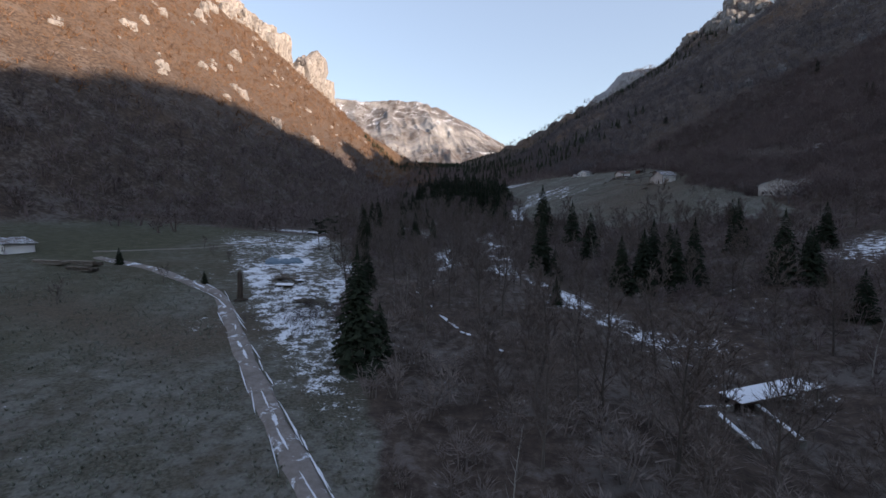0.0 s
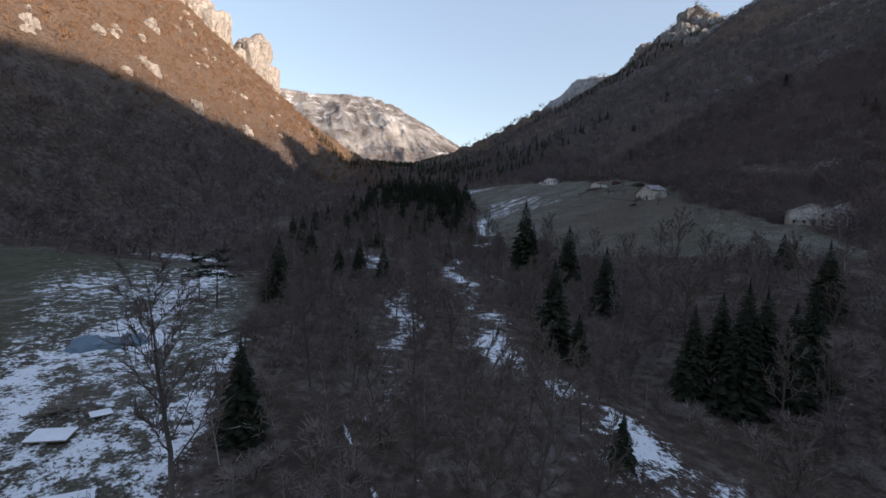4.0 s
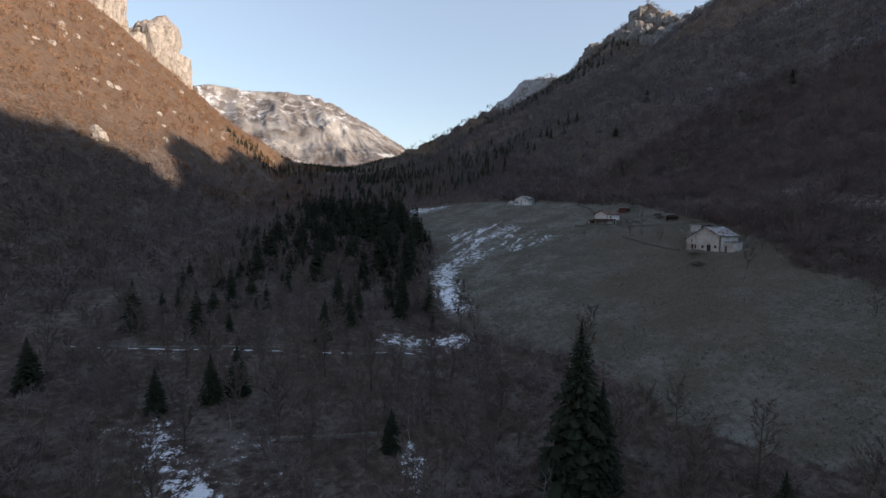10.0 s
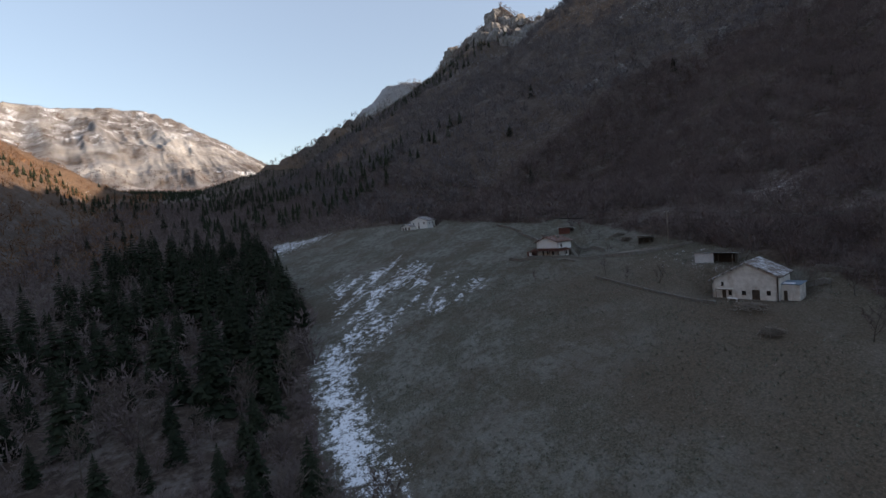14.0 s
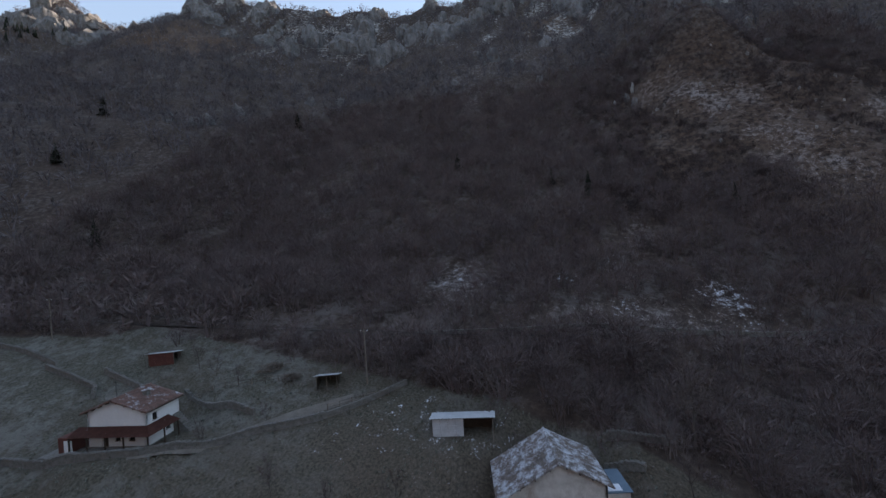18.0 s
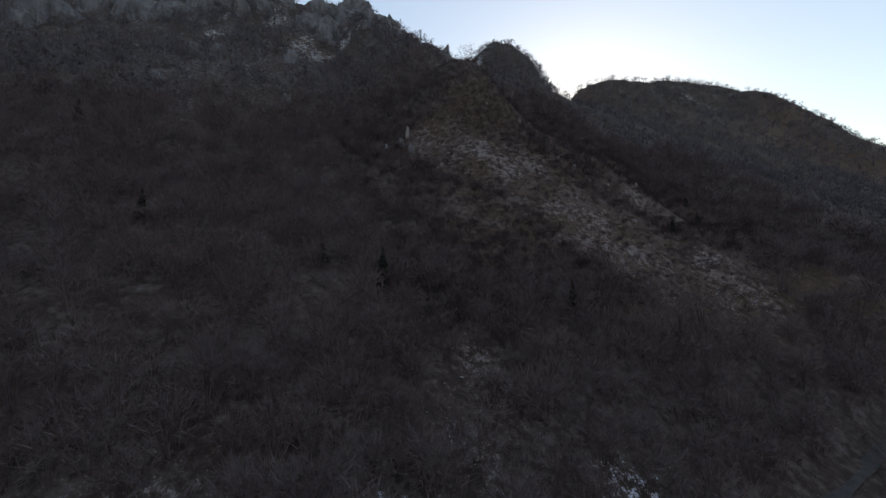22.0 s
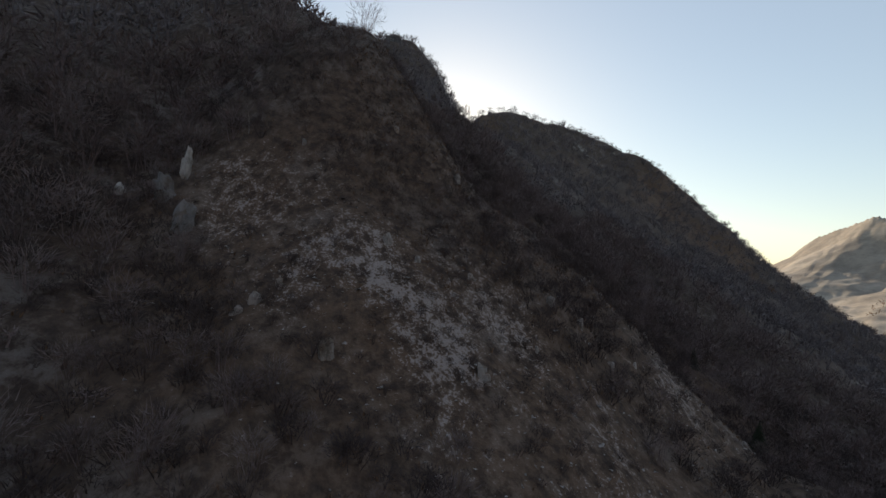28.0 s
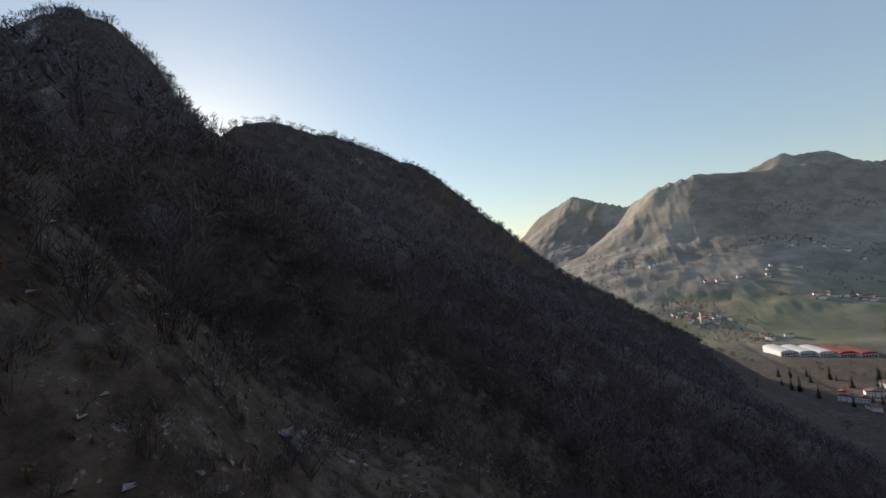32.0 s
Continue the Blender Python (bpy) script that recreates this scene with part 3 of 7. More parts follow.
def tapered(a, b, ra, rb, sides=5):
    """Triangles of a tapered stick from a to b."""
    a, b = np.asarray(a, float), np.asarray(b, float)
    d = unit(b - a)
    u = unit(np.cross(d, (0.31, 0.95, 0.07)))
    v = np.cross(d, u)
    out = []
    for k in range(sides):
        t0, t1 = 2 * math.pi * k / sides, 2 * math.pi * (k + 1) / sides
        p, q = math.cos(t0) * u + math.sin(t0) * v, math.cos(t1) * u + math.sin(t1) * v
        out += [(a + p * ra, a + q * ra, b + q * rb), (a + p * ra, b + q * rb, b + p * rb)]
    return out


def bare_tree_meshes(name, height, spread, seed, limbs, twigs, width, bark, twig, lean=0.04):
    """A leafless tree: a bent trunk with limbs, and a crown of branches and twigs."""
    rng = np.random.default_rng(seed)
    pts = [np.array([0, 0, -0.4])]
    heading = np.array([rng.normal() * lean, rng.normal() * lean, 1.0])
    for k in range(7):
        heading = unit(heading + rng.normal(size=3) * 0.06 * np.array([1, 1, 0.2]))
        pts.append(pts[-1] + heading * (height * 0.95 / 7))
    r0 = 0.011 * height + 0.03 if bark is BARK else 0.006 * height + 0.02
    wood = []
    for k in range(7):
        wood += tapered(pts[k], pts[k + 1], r0 * (1 - k / 7.6), r0 * (1 - (k + 1) / 7.6), 6)
    starts, ends, wid = [], [], []
    for j in range(limbs):
        f = 0.22 + 0.75 * (j + rng.random() * 0.8) / limbs
        k = min(int(f * 7), 6)
        base = pts[k] + (pts[k + 1] - pts[k]) * (f * 7 - k)
        ang = j * 2.4 + rng.normal() * 0.4
        rise = rng.uniform(0.75, 1.7)
        reach = spread * (1.15 - 0.75 * f) * rng.uniform(0.7, 1.15)
        d = unit(np.array([math.cos(ang), math.sin(ang), rise]))
        mid = base + d * reach * 0.55
        tip = mid + unit(d + np.array([0, 0, 0.5])) * reach * 0.6
        r = r0 * 0.38 * (1.1 - f)+0.012
        wood += tapered(base, mid, r, r * 0.6, 4) + tapered(mid, tip, r * 0.6, r * 0.15, 3)
        for i in range(11):
            g = rng.uniform(0.2, 1.0)
            s = base + (mid - base) * g / 0.5 if g < 0.5 else mid + (tip - mid) * (g - 0.5) / 0.5
            e = s + unit(d + rng.normal(size=3) * 0.62 + np.array([0, 0, 0.35])) * reach * rng.uniform(0.28, 0.55)
            starts.append(s), ends.append(e), wid.append(width * 1.5)
            for q in range(twigs):
                h = rng.uniform(0.15, 0.95)
                s2 = s + (e - s) * h
                e2 = s2 + unit((e - s) / np.linalg.norm(e - s) + rng.normal(size=3) * 0.55 + np.array([0, 0, 0.2])) * reach * rng.uniform(0.14, 0.32)
                starts.append(s2), ends.append(e2), wid.append(width)
    crown = slivers(np.array(starts), np.array(ends), np.array(wid), rng)
    return soup(name + "_trunk", np.array(wood), bark), soup(name + "_crown", crown, twig)


def conifer_meshes(name, height, radius, seed, levels, fronds, clear=0.04, cuts=5, slim=1.0):
    """A spruce: a straight trunk, and whorls of drooping boughs with gaps between them."""
    rng = np.random.default_rng(seed)
    wood = tapered((0, 0, -0.5), (0, 0, height * 0.97), 0.014 * height + 0.04, 0.02, 7)
    tri = []
    for k in range(levels):
        f = clear + (1 - clear) * (k / levels) ** 0.92
        z = f * height
        r = radius * (1 - f) ** 0.8 * rng.uniform(0.82, 1.12) + 0.12
        for j in range(fronds):
            if rng.random() < 0.10:
                continue
            ang = 2 * math.pi * (j + rng.random() * 0.8) / fronds + k * 1.3
            out, side = np.array([math.cos(ang), math.sin(ang), 0]), np.array([-math.sin(ang), math.cos(ang), 0])
            reach = r * rng.uniform(0.65, 1.12)
            droop = rng.uniform(0.10, 0.42)
            for i in range(cuts):
                u0, u1 = i / cuts * 0.9, (i + 1.35) / cuts
                a = np.array([0, 0, z]) + out * reach * u0 + np.array([0, 0, -droop * reach * u0 * u0 + 0.12 * reach * u0])
                b = np.array([0, 0, z]) + out * reach * u1 + np.array([0, 0, -droop * reach * u1 * u1 + 0.06 * reach * u1])
                w = slim * reach * (0.16 + 0.26 * (1 - abs(u0 - 0.45)))
                sgn = 1 if rng.random() < 0.5 else -1
                tri.append((a, b, a * 0.45 + b * 0.55 + side * w * sgn * rng.uniform(0.6, 1.2) + np.array([0, 0, -0.16 * reach * rng.random()])))
                tri.append((a, b, a * 0.5 + b * 0.5 - side * w * sgn * rng.uniform(0.5, 1.1) + np.array([0, 0, -0.22 * reach * rng.random()])))
    for j in range(8):
        a = j * 0.785
        tri.append(((0, 0, height * 1.03), (math.cos(a) * 0.28, math.sin(a) * 0.28, height * 0.9), (math.cos(a + 0.6) * 0.28, math.sin(a + 0.6) * 0.28, height * 0.88)))
    return soup(name + "_trunk", np.array(wood), BARK), soup(name + "_crown", np.array(tri), NEEDLE)


def pine_meshes(name, height, seed):
    """A pine with a long clear trunk and a few flat plates of needles."""
    rng = np.random.default_rng(seed)
    wood = tapered((0, 0, -0.5), (0.15, 0.1, height * 0.98), 0.016 * height, 0.03, 7)
    tri = []
    for k in range(9):
        f = 0.5 + 0.5 * k / 9
        ang = k * 2.4
        reach = height * 0.30 * (1.12 - 0.62 * (f - 0.5) / 0.5) * rng.uniform(0.7, 1.1)
        tip = np.array([math.cos(ang) * reach, math.sin(ang) * reach, f * height + rng.uniform(-0.02, 0.05) * height])
        base = np.array([0, 0, f * height - 0.03 * height])
        wood += tapered(base, tip, 0.05, 0.015, 3)
        for i in range(70):
            c = base + (tip - base) * rng.uniform(0.3, 1.08) + rng.normal(size=3) * np.array([0.55, 0.55, 0.16])
            tri.append(c + rng.normal(size=(3, 3)) * np.array([0.36, 0.36, 0.12]))
    return soup(name + "_trunk", np.array(wood), BARK), soup(name + "_crown", np.array(tri), NEEDLE)


def tree(name, meshes, label, category, group, x, y, turn=0.0, scale=1.0, tilt=0.0):
    """Plants the tree: an empty at its foot, with trunk and crown under it."""
    ob = new(name)
    for key, me in zip(("trunk", "crown"), meshes):
        p = new(key, me)
        p.parent = ob
    ob.matrix_basis = pose(x, y, float(terrain(x, y)) - 0.1, tilt, 0, turn) @ Matrix.Diagonal((scale, scale, scale, 1))
    return tagged(ob, label, category, group)


def shrub(rng, height, radius, twigs, width):
    """Twigs of one leafless clump, as triangles: a domed crown on a few stems."""
    c = rng.normal(size=(twigs, 3))
    c = unit(c) * rng.random((twigs, 1)) ** 0.45
    foot = np.stack([c[:, 0] * radius, c[:, 1] * radius, height * (0.52 + 0.36 * c[:, 2])], 1)
    out = unit(np.stack([c[:, 0] * 0.9, c[:, 1] * 0.9, 0.55 + 0.5 * c[:, 2]], 1) + rng.normal(size=(twigs, 3)) * 0.35)
    tips = foot + out * height * rng.uniform(0.14, 0.34, (twigs, 1))
    tri = slivers(foot, tips, width * rng.uniform(0.6, 1.3, twigs), rng)
    k = max(3, twigs // 14)
    base = rng.normal(size=(k, 3)) * np.array([radius * 0.12, radius * 0.12, 0])
    top = np.stack([rng.normal(size=k) * radius * 0.5, rng.normal(size=k) * radius * 0.5, height * rng.uniform(0.6, 0.95, k)], 1)
    return np.concatenate([tri, slivers(base - np.array([0, 0, 0.3]), top, np.full(k, width * 1.8), rng)])


def shrub_cone(rng):
    """A small far conifer of unit height, as triangles."""
    tri = []
    for k in range(9):
        z, r = 0.08 + 0.1 * k, 0.19 * (1 - k / 9.6)
        for j in range(5):
            a = j * 1.257 + k + rng.random() * 0.5
            o = np.array([math.cos(a), math.sin(a), 0])
            s = np.array([-math.sin(a), math.cos(a), 0])
            tri.append((np.array([0, 0, z + 0.16]), o * r * 1.15 + s * r * 0.55 + np.array([0, 0, z]), o * r * 1.15 - s * r * 0.55 + np.array([0, 0, z - 0.02])))
    return np.array(tri)


def thicket(name, x, y, heights, variants, material, label, rng, squash=1.0):
    """One mesh of many clumps, each a turned and scaled variant of a unit clump."""
    z = terrain(x, y)
    pick = rng.integers(0, len(variants), len(x))
    turn = rng.uniform(0, 2 * math.pi, len(x))
    out, tone = [], []
    for k, v in enumerate(variants):
        m = pick == k
        if not m.any():
            continue
        c, s, h = np.cos(turn[m]), np.sin(turn[m]), heights[m]
        px = (v[None, ..., 0] * c[:, None, None] - v[None, ..., 1] * s[:, None, None]) * h[:, None, None] * squash
        py = (v[None, ..., 0] * s[:, None, None] + v[None, ..., 1] * c[:, None, None]) * h[:, None, None] * squash
        pz = v[None, ..., 2] * h[:, None, None]
        tone.append(np.repeat(rng.random(len(h)) ** 1.5, len(v)))
        out.append(np.stack([px + x[m][:, None, None], py + y[m][:, None, None], pz + z[m][:, None, None]], -1).reshape(-1, 3, 3))
    me = soup(name, np.concatenate(out), material)
    me.attributes.new("tone", "FLOAT", "FACE").data.foreach_set("value", np.concatenate(tone).astype(np.float32))
    return tagged(new(name, me), label, "woods", kind="stuff")


def scatter(rng, x0, x1, y0, y1, spacing, keep):
    """Jittered grid of places for which keep(x, y) exceeds a random number."""
    gx, gy = np.meshgrid(np.arange(x0, x1, spacing), np.arange(y0, y1, spacing))
    x, y = gx.ravel() + rng.uniform(-0.5, 0.5, gx.size) * spacing, gy.ravel() + rng.uniform(-0.5, 0.5, gy.size) * spacing
    m = keep(x, y) > rng.random(x.size)
    return x[m], y[m]


def open_ground(x, y):
    """1 on meadows, yards, tracks and snowy clearings, 0 in the woods."""
    z = terrain(x, y, False)
    c = zones(x, y, z, np.full(x.shape, 0.5))
    path = np.exp(-((y - 259.5) / 4.5) ** 4) * ((x > -52) & (x < 32)) + np.exp(-((x - np.interp(y, [64, 75, 84.5, 97], [11.6, 3.4, -1, -6])) / 1.8) ** 4) * ((y > 60) & (y < 100))
    return np.clip(c["meadow"] + path + step(0.3, 0.5, c["snow"]) * (y < 600) * (z < 120), 0, 1)


# ---------------------------------------------------------------- woods
def grow_woods():
    rng = np.random.default_rng(11)
    fine = [shrub(rng, 1, rng.uniform(0.34, 0.48), 110, 0.026) for _ in range(6)]
    mid = [shrub(rng, 1, rng.uniform(0.40, 0.55), 44, 0.06) for _ in range(6)]
    coarse = [shrub(rng, 1, rng.uniform(0.45, 0.6), 34, 0.075) for _ in range(6)]
    full = [shrub(rng, 1, rng.uniform(0.40, 0.52), 96, 0.034) for _ in range(7)]
    slender = [shrub(rng, 1, rng.uniform(0.40, 0.52), 210, 0.0155) for _ in range(7)]
    spot_ = lambda x, y, cx, cy, rx, ry: np.exp(-((x - cx) / rx) ** 2 - ((y - cy) / ry) ** 2)
    rocky = lambda x, y: np.clip(spot_(x, y, 192, 290, 16, 11) + 0.7 * spot_(x, y, 430, 300, 50, 35) + 0.6 * spot_(x, y, 345, 304, 26, 7) + 0.8 * spot_(x, y, 219, 239, 12, 5) + 0.7 * spot_(x, y, 202, 247, 8, 4) + 0.6 * spot_(x, y, 180, 245, 6, 30), 0, 1)
    road = lambda x, y: np.exp(-((x - road_x(y)) / 4.5) ** 2)
    # the flank that the path follows closely
    keep = lambda x, y: (1 - open_ground(x, y)) * (1 - 0.96 * belt(x, y)) * (1 - 0.62 * ridge_side(x, y)) * (1 - spot_(x, y, 336, 183, 42, 24)) * (1 - rocky(x, y)) * (1 - road(x, y)) * (0.80 + 0.9 * fbm(x, y, 26, 4, 91))
    x, y = scatter(rng, 132, 372, 0, 440, 4.3, keep)
    by_path = (x < 345) & (y > 90) & (y < 380)
    tall = rng.uniform(4.5, 9.0, len(x)) * (1 - 0.45 * ridge_side(x, y))
    on_spur = by_path & (x > 272) & (y < 200)
    by_path = by_path & ~on_spur
    wisp = [shrub(rng, 1, rng.uniform(0.42, 0.52), 330, 0.0085) for _ in range(5)]
    thicket("bare_woods", x[on_spur], y[on_spur], tall[on_spur], wisp, TWIG, "fine leafless trees on the ridge of the dry spur", rng)
    thicket("bare_woods", x[by_path], y[by_path], tall[by_path], slender, TWIG, "leafless brown broadleaf woods round the dry spur", rng)
    far_off = ~(by_path | on_spur)
    thicket("bare_woods", x[far_off], y[far_off], tall[far_off], full, TWIG, "leafless brown broadleaf woods on the steep mountain flank", rng)
    # low domed bushes on the dry side of the spur
    dense = [shrub(rng, 1, rng.uniform(0.6, 0.9), 105, 0.030) for _ in range(5)]
    dome = [shrub(rng, 1, rng.uniform(0.65, 0.95), 170, 0.033) for _ in range(5)]
    x, y = scatter(rng, 225, 350, 50, 245, 2.25, lambda x, y: (1 - 0.32 * belt(x, y)) * (0.70 + 1.1 * fbm(x, y, 11, 3, 95)))
    tall = rng.uniform(1.0, 3.4, len(x)) * (1 - 0.5 * belt(x, y)) * (1 - 0.6 * spot_(x, y, 336, 183, 30, 20))
    close = (x > 282) & (y < 205) & (y > 90)
    downy = [shrub(rng, 1, rng.uniform(0.65, 0.95), 300, 0.0155) for _ in range(5)]
    thicket("scrub", x[close], y[close], tall[close], downy, TWIG_DARK, "fine dark bushes on the ridge of the dry spur", rng)
    thicket("scrub", x[~close], y[~close], tall[~close], dome, TWIG_DARK, "dark leafless bushes on the dry rocky slope", rng)
    heath = [shrub(rng, 1, rng.uniform(0.9, 1.3), 56, 0.034) for _ in range(5)]
    x, y = scatter(rng, 284, 338, 92, 190, 1.25, lambda x, y: 0.55 + 0.9 * fbm(x, y, 7, 3, 103))
    thicket("heath", x, y, rng.uniform(0.35, 1.0, len(x)), heath, TWIG_DARK, "low dark heath on the ridge of the dry spur", rng)["category"] = "heath"
    x, y = scatter(rng, 140, 372, 20, 440, 3.3, lambda x, y: (1 - open_ground(x, y)) * (1 - ridge_side(x, y)) * (1 - rocky(x, y)) * (1 - road(x, y)) * 0.8)
    thicket("underwood", x, y, rng.uniform(0.9, 2.6, len(x)), mid, TWIG, "low leafless brush under the flank woods", rng, 1.4)
    # dry russet tufts between the bushes
    tuft = [shrub(rng, 1, 0.6, 10, 0.22) for _ in range(4)]
    x, y = scatter(rng, 226, 334, 60, 240, 1.35, lambda x, y: (0.25 + 0.75 * ridge_side(x, y)) * (1 - 0.6 * belt(x, y)) * (0.35 + 0.9 * fbm(x, y, 9, 3, 94)))
    x2, y2 = scatter(rng, 284, 338, 92, 190, 0.85, lambda x, y: 0.50 + 0.9 * fbm(x, y, 5, 3, 104))
    x, y = np.concatenate([x, x2]), np.concatenate([y, y2])
    thicket("dry_grass", x, y, rng.uniform(0.22, 0.6, len(x)), tuft, TUFT_RUST, "russet tufts of dry grass on the stony slope", rng)["category"] = "grass"
    # the dark hedge between the meadow and the gravel road
    band = lambda x, y: step(-3, 2, x - lerp(MEADOW_HIGH, y)) * step(-2, -5, x - road_x(y)) * (0.75 + 0.6 * fbm(x, y, 14, 3, 97)) * (1 - spot_(x, y, 138, 182, 16, 16))
    x, y = scatter(rng, 128, 196, 165, 470, 2.1, band)
    thicket("hedge_brush", x, y, rng.uniform(1.4, 3.8, len(x)), dense, TWIG, "dense dark brush between the meadow and the road", rng)
    # the brush heap at the edge of the yard
    x, y = scatter(rng, -34, -14, 66, 92, 1.4, lambda x, y: spot_(x, y, -23, 77, 5, 7))
    thicket("brush_heap", x, y, rng.uniform(0.8, 2.0, len(x)), dense, TWIG_DARK, "heap of dark cut brushwood at the edge of the yard", rng)
    # the higher and farther flank
    keep = lambda x, y: (1 - ((x > 132) & (x < 372) & (y > 0) & (y < 440))) * (terrain(x, y, False) > 30) * step(120, 140, x) * (1 - open_ground(x, y)) * (0.72 + 1.0 * fbm(x, y, 45, 4, 92))
    x, y = scatter(rng, 120, 760, -620, 1000, 7.0, keep)
    thicket("bare_woods", x, y, rng.uniform(5.5, 10.5, len(x)), mid, TWIG_HAZE, "leafless woods climbing to the rocky crest", rng)
    keep = lambda x, y: (terrain(x, y, False) > 160) * 0.8
    x, y = scatter(rng, 60, 760, 1000, 1650, 12.0, keep)
    # Paler grey twigs here stand in for the haze over these woods.
    thicket("bare_woods", x, y, rng.uniform(6, 12, len(x)), coarse, TWIG_GREY, "leafless woods on the far side of the valley", rng)
    # the sunny flank across the valley
    keep = lambda x, y: (1 - open_ground(x, y)) * (terrain(x, y, False) < 520) * (0.66 + 0.6 * fbm(x, y, 70, 3, 93))
    low = lambda x, y: step(96, 78, terrain(x, y, False) + 14 * fbm(x, y, 50, 3, 101))
    x, y = scatter(rng, -200, -20, 150, 560, 4.6, lambda x, y: 1.2 * keep(x, y) * low(x, y) * step(-40, -60, x + 0.06 * (y - 150)))
    thicket("bare_woods", x, y, rng.uniform(3.5, 8.0, len(x)), mid, TWIG, "dark brown leafless woods at the foot of the sunny flank", rng)
    x, y = scatter(rng, -420, -20, 150, 520, 5.2, lambda x, y: keep(x, y) * (1 - low(x, y)) * step(-40, -60, x + 0.06 * (y - 150)))
    thicket("bare_woods", x, y, rng.uniform(1.5, 4.6, len(x)), coarse, TWIG_RUST, "rust-brown leafless scrub on the sunny flank", rng, 1.5)
    x, y = scatter(rng, -600, -10, 520, 1260, 10.0, keep)
    thicket("bare_woods", x, y, rng.uniform(5, 10, len(x)), coarse, TWIG_RUST, "rust-brown leafless woods under the crag", rng)
    x, y = scatter(rng, -640, -140, 20, 520, 11.0, lambda x, y: keep(x, y) * ((x < -420) | (y < 150)))
    thicket("bare_woods", x, y, rng.uniform(4, 8, len(x)), coarse, TWIG_RUST, "rust-brown leafless scrub high on the flank", rng)
    # far spruce woods at the head of the valley
    cone = [np.concatenate([shrub_cone(rng) for _ in range(1)]) for _ in range(4)]
    x, y = scatter(rng, -160, 600, 880, 1900, 11.0, lambda x, y: (0.45 + 0.9 * fbm(x, y, 90, 3, 96)) * step(500, 330, terrain(x, y, False)) * (1 - spot_(x, y, 130, 1562, 55, 24)) * (1 - spot_(x, y, 62, 1312, 24, 16)))
    thicket("spruce_woods", x, y, rng.uniform(7, 14, len(x)), cone, NEEDLE, "dark spruce woods at the head of the valley", rng)
    x, y = scatter(rng, 40, 300, 560, 1000, 8.0, lambda x, y: (0.28 + 0.9 * fbm(x, y, 60, 3, 102)) * step(190, 110, terrain(x, y, False)))
    thicket("spruce_woods", x, y, rng.uniform(8, 15, len(x)), cone, NEEDLE, "dark spruces at the foot of the shaded flank", rng)
    x, y = scatter(rng, -500, 700, 1900, 3300, 26.0, lambda x, y: 0.5 + 0.6 * fbm(x, y, 200, 3, 98))
    thicket("bare_woods", x, y, rng.uniform(9, 17, len(x)), coarse, TWIG, "bare woods beyond the head of the valley", rng)
    # undergrowth on the valley floor
    keep = lambda x, y: (1 - open_ground(x, y)) * (0.75 + 0.5 * fbm(x, y, 22, 3, 94))
    bed = lambda x, y: np.exp(-((x - lerp(STREAM, y)) / (7 + 5 * step(110, 90, y))) ** 2) * step(226, 210, y) + 0.8 * np.exp(-((x - lerp(GLADE, y)) / 6) ** 2) * step(178, 190, y) * step(236, 224, y)
    x, y = scatter(rng, -50, 134, -10, 330, 3.4, lambda x, y: keep(x, y) * (1 - 0.85 * np.clip(bed(x, y), 0, 1)) * step(-2, 3, x - lerp(WOOD_EDGE, y)))
    wet = np.exp(-((x - lerp(STREAM, y) + 6) / 17) ** 2) * step(135, 105, y)
    tall = rng.uniform(1.6, 5.0, len(x)) * (1 - 0.68 * wet)
    pale = (y < 118) & (x < 48)
    thicket("undergrowth", x[pale], y[pale], tall[pale], fine, TWIG_GREY, "pale grey leafless shrubs beside the stream", rng, 1.25)
    thicket("undergrowth", x[~pale], y[~pale], tall[~pale], fine, TWIG, "leafless brushwood among the valley trees", rng, 1.25)
    x, y = scatter(rng, -60, 190, 330, 1000, 5.5, keep)
    thicket("bare_woods", x, y, rng.uniform(4.5, 9, len(x)), mid, TWIG, "leafless woods along the narrowing valley", rng)


grow_woods()


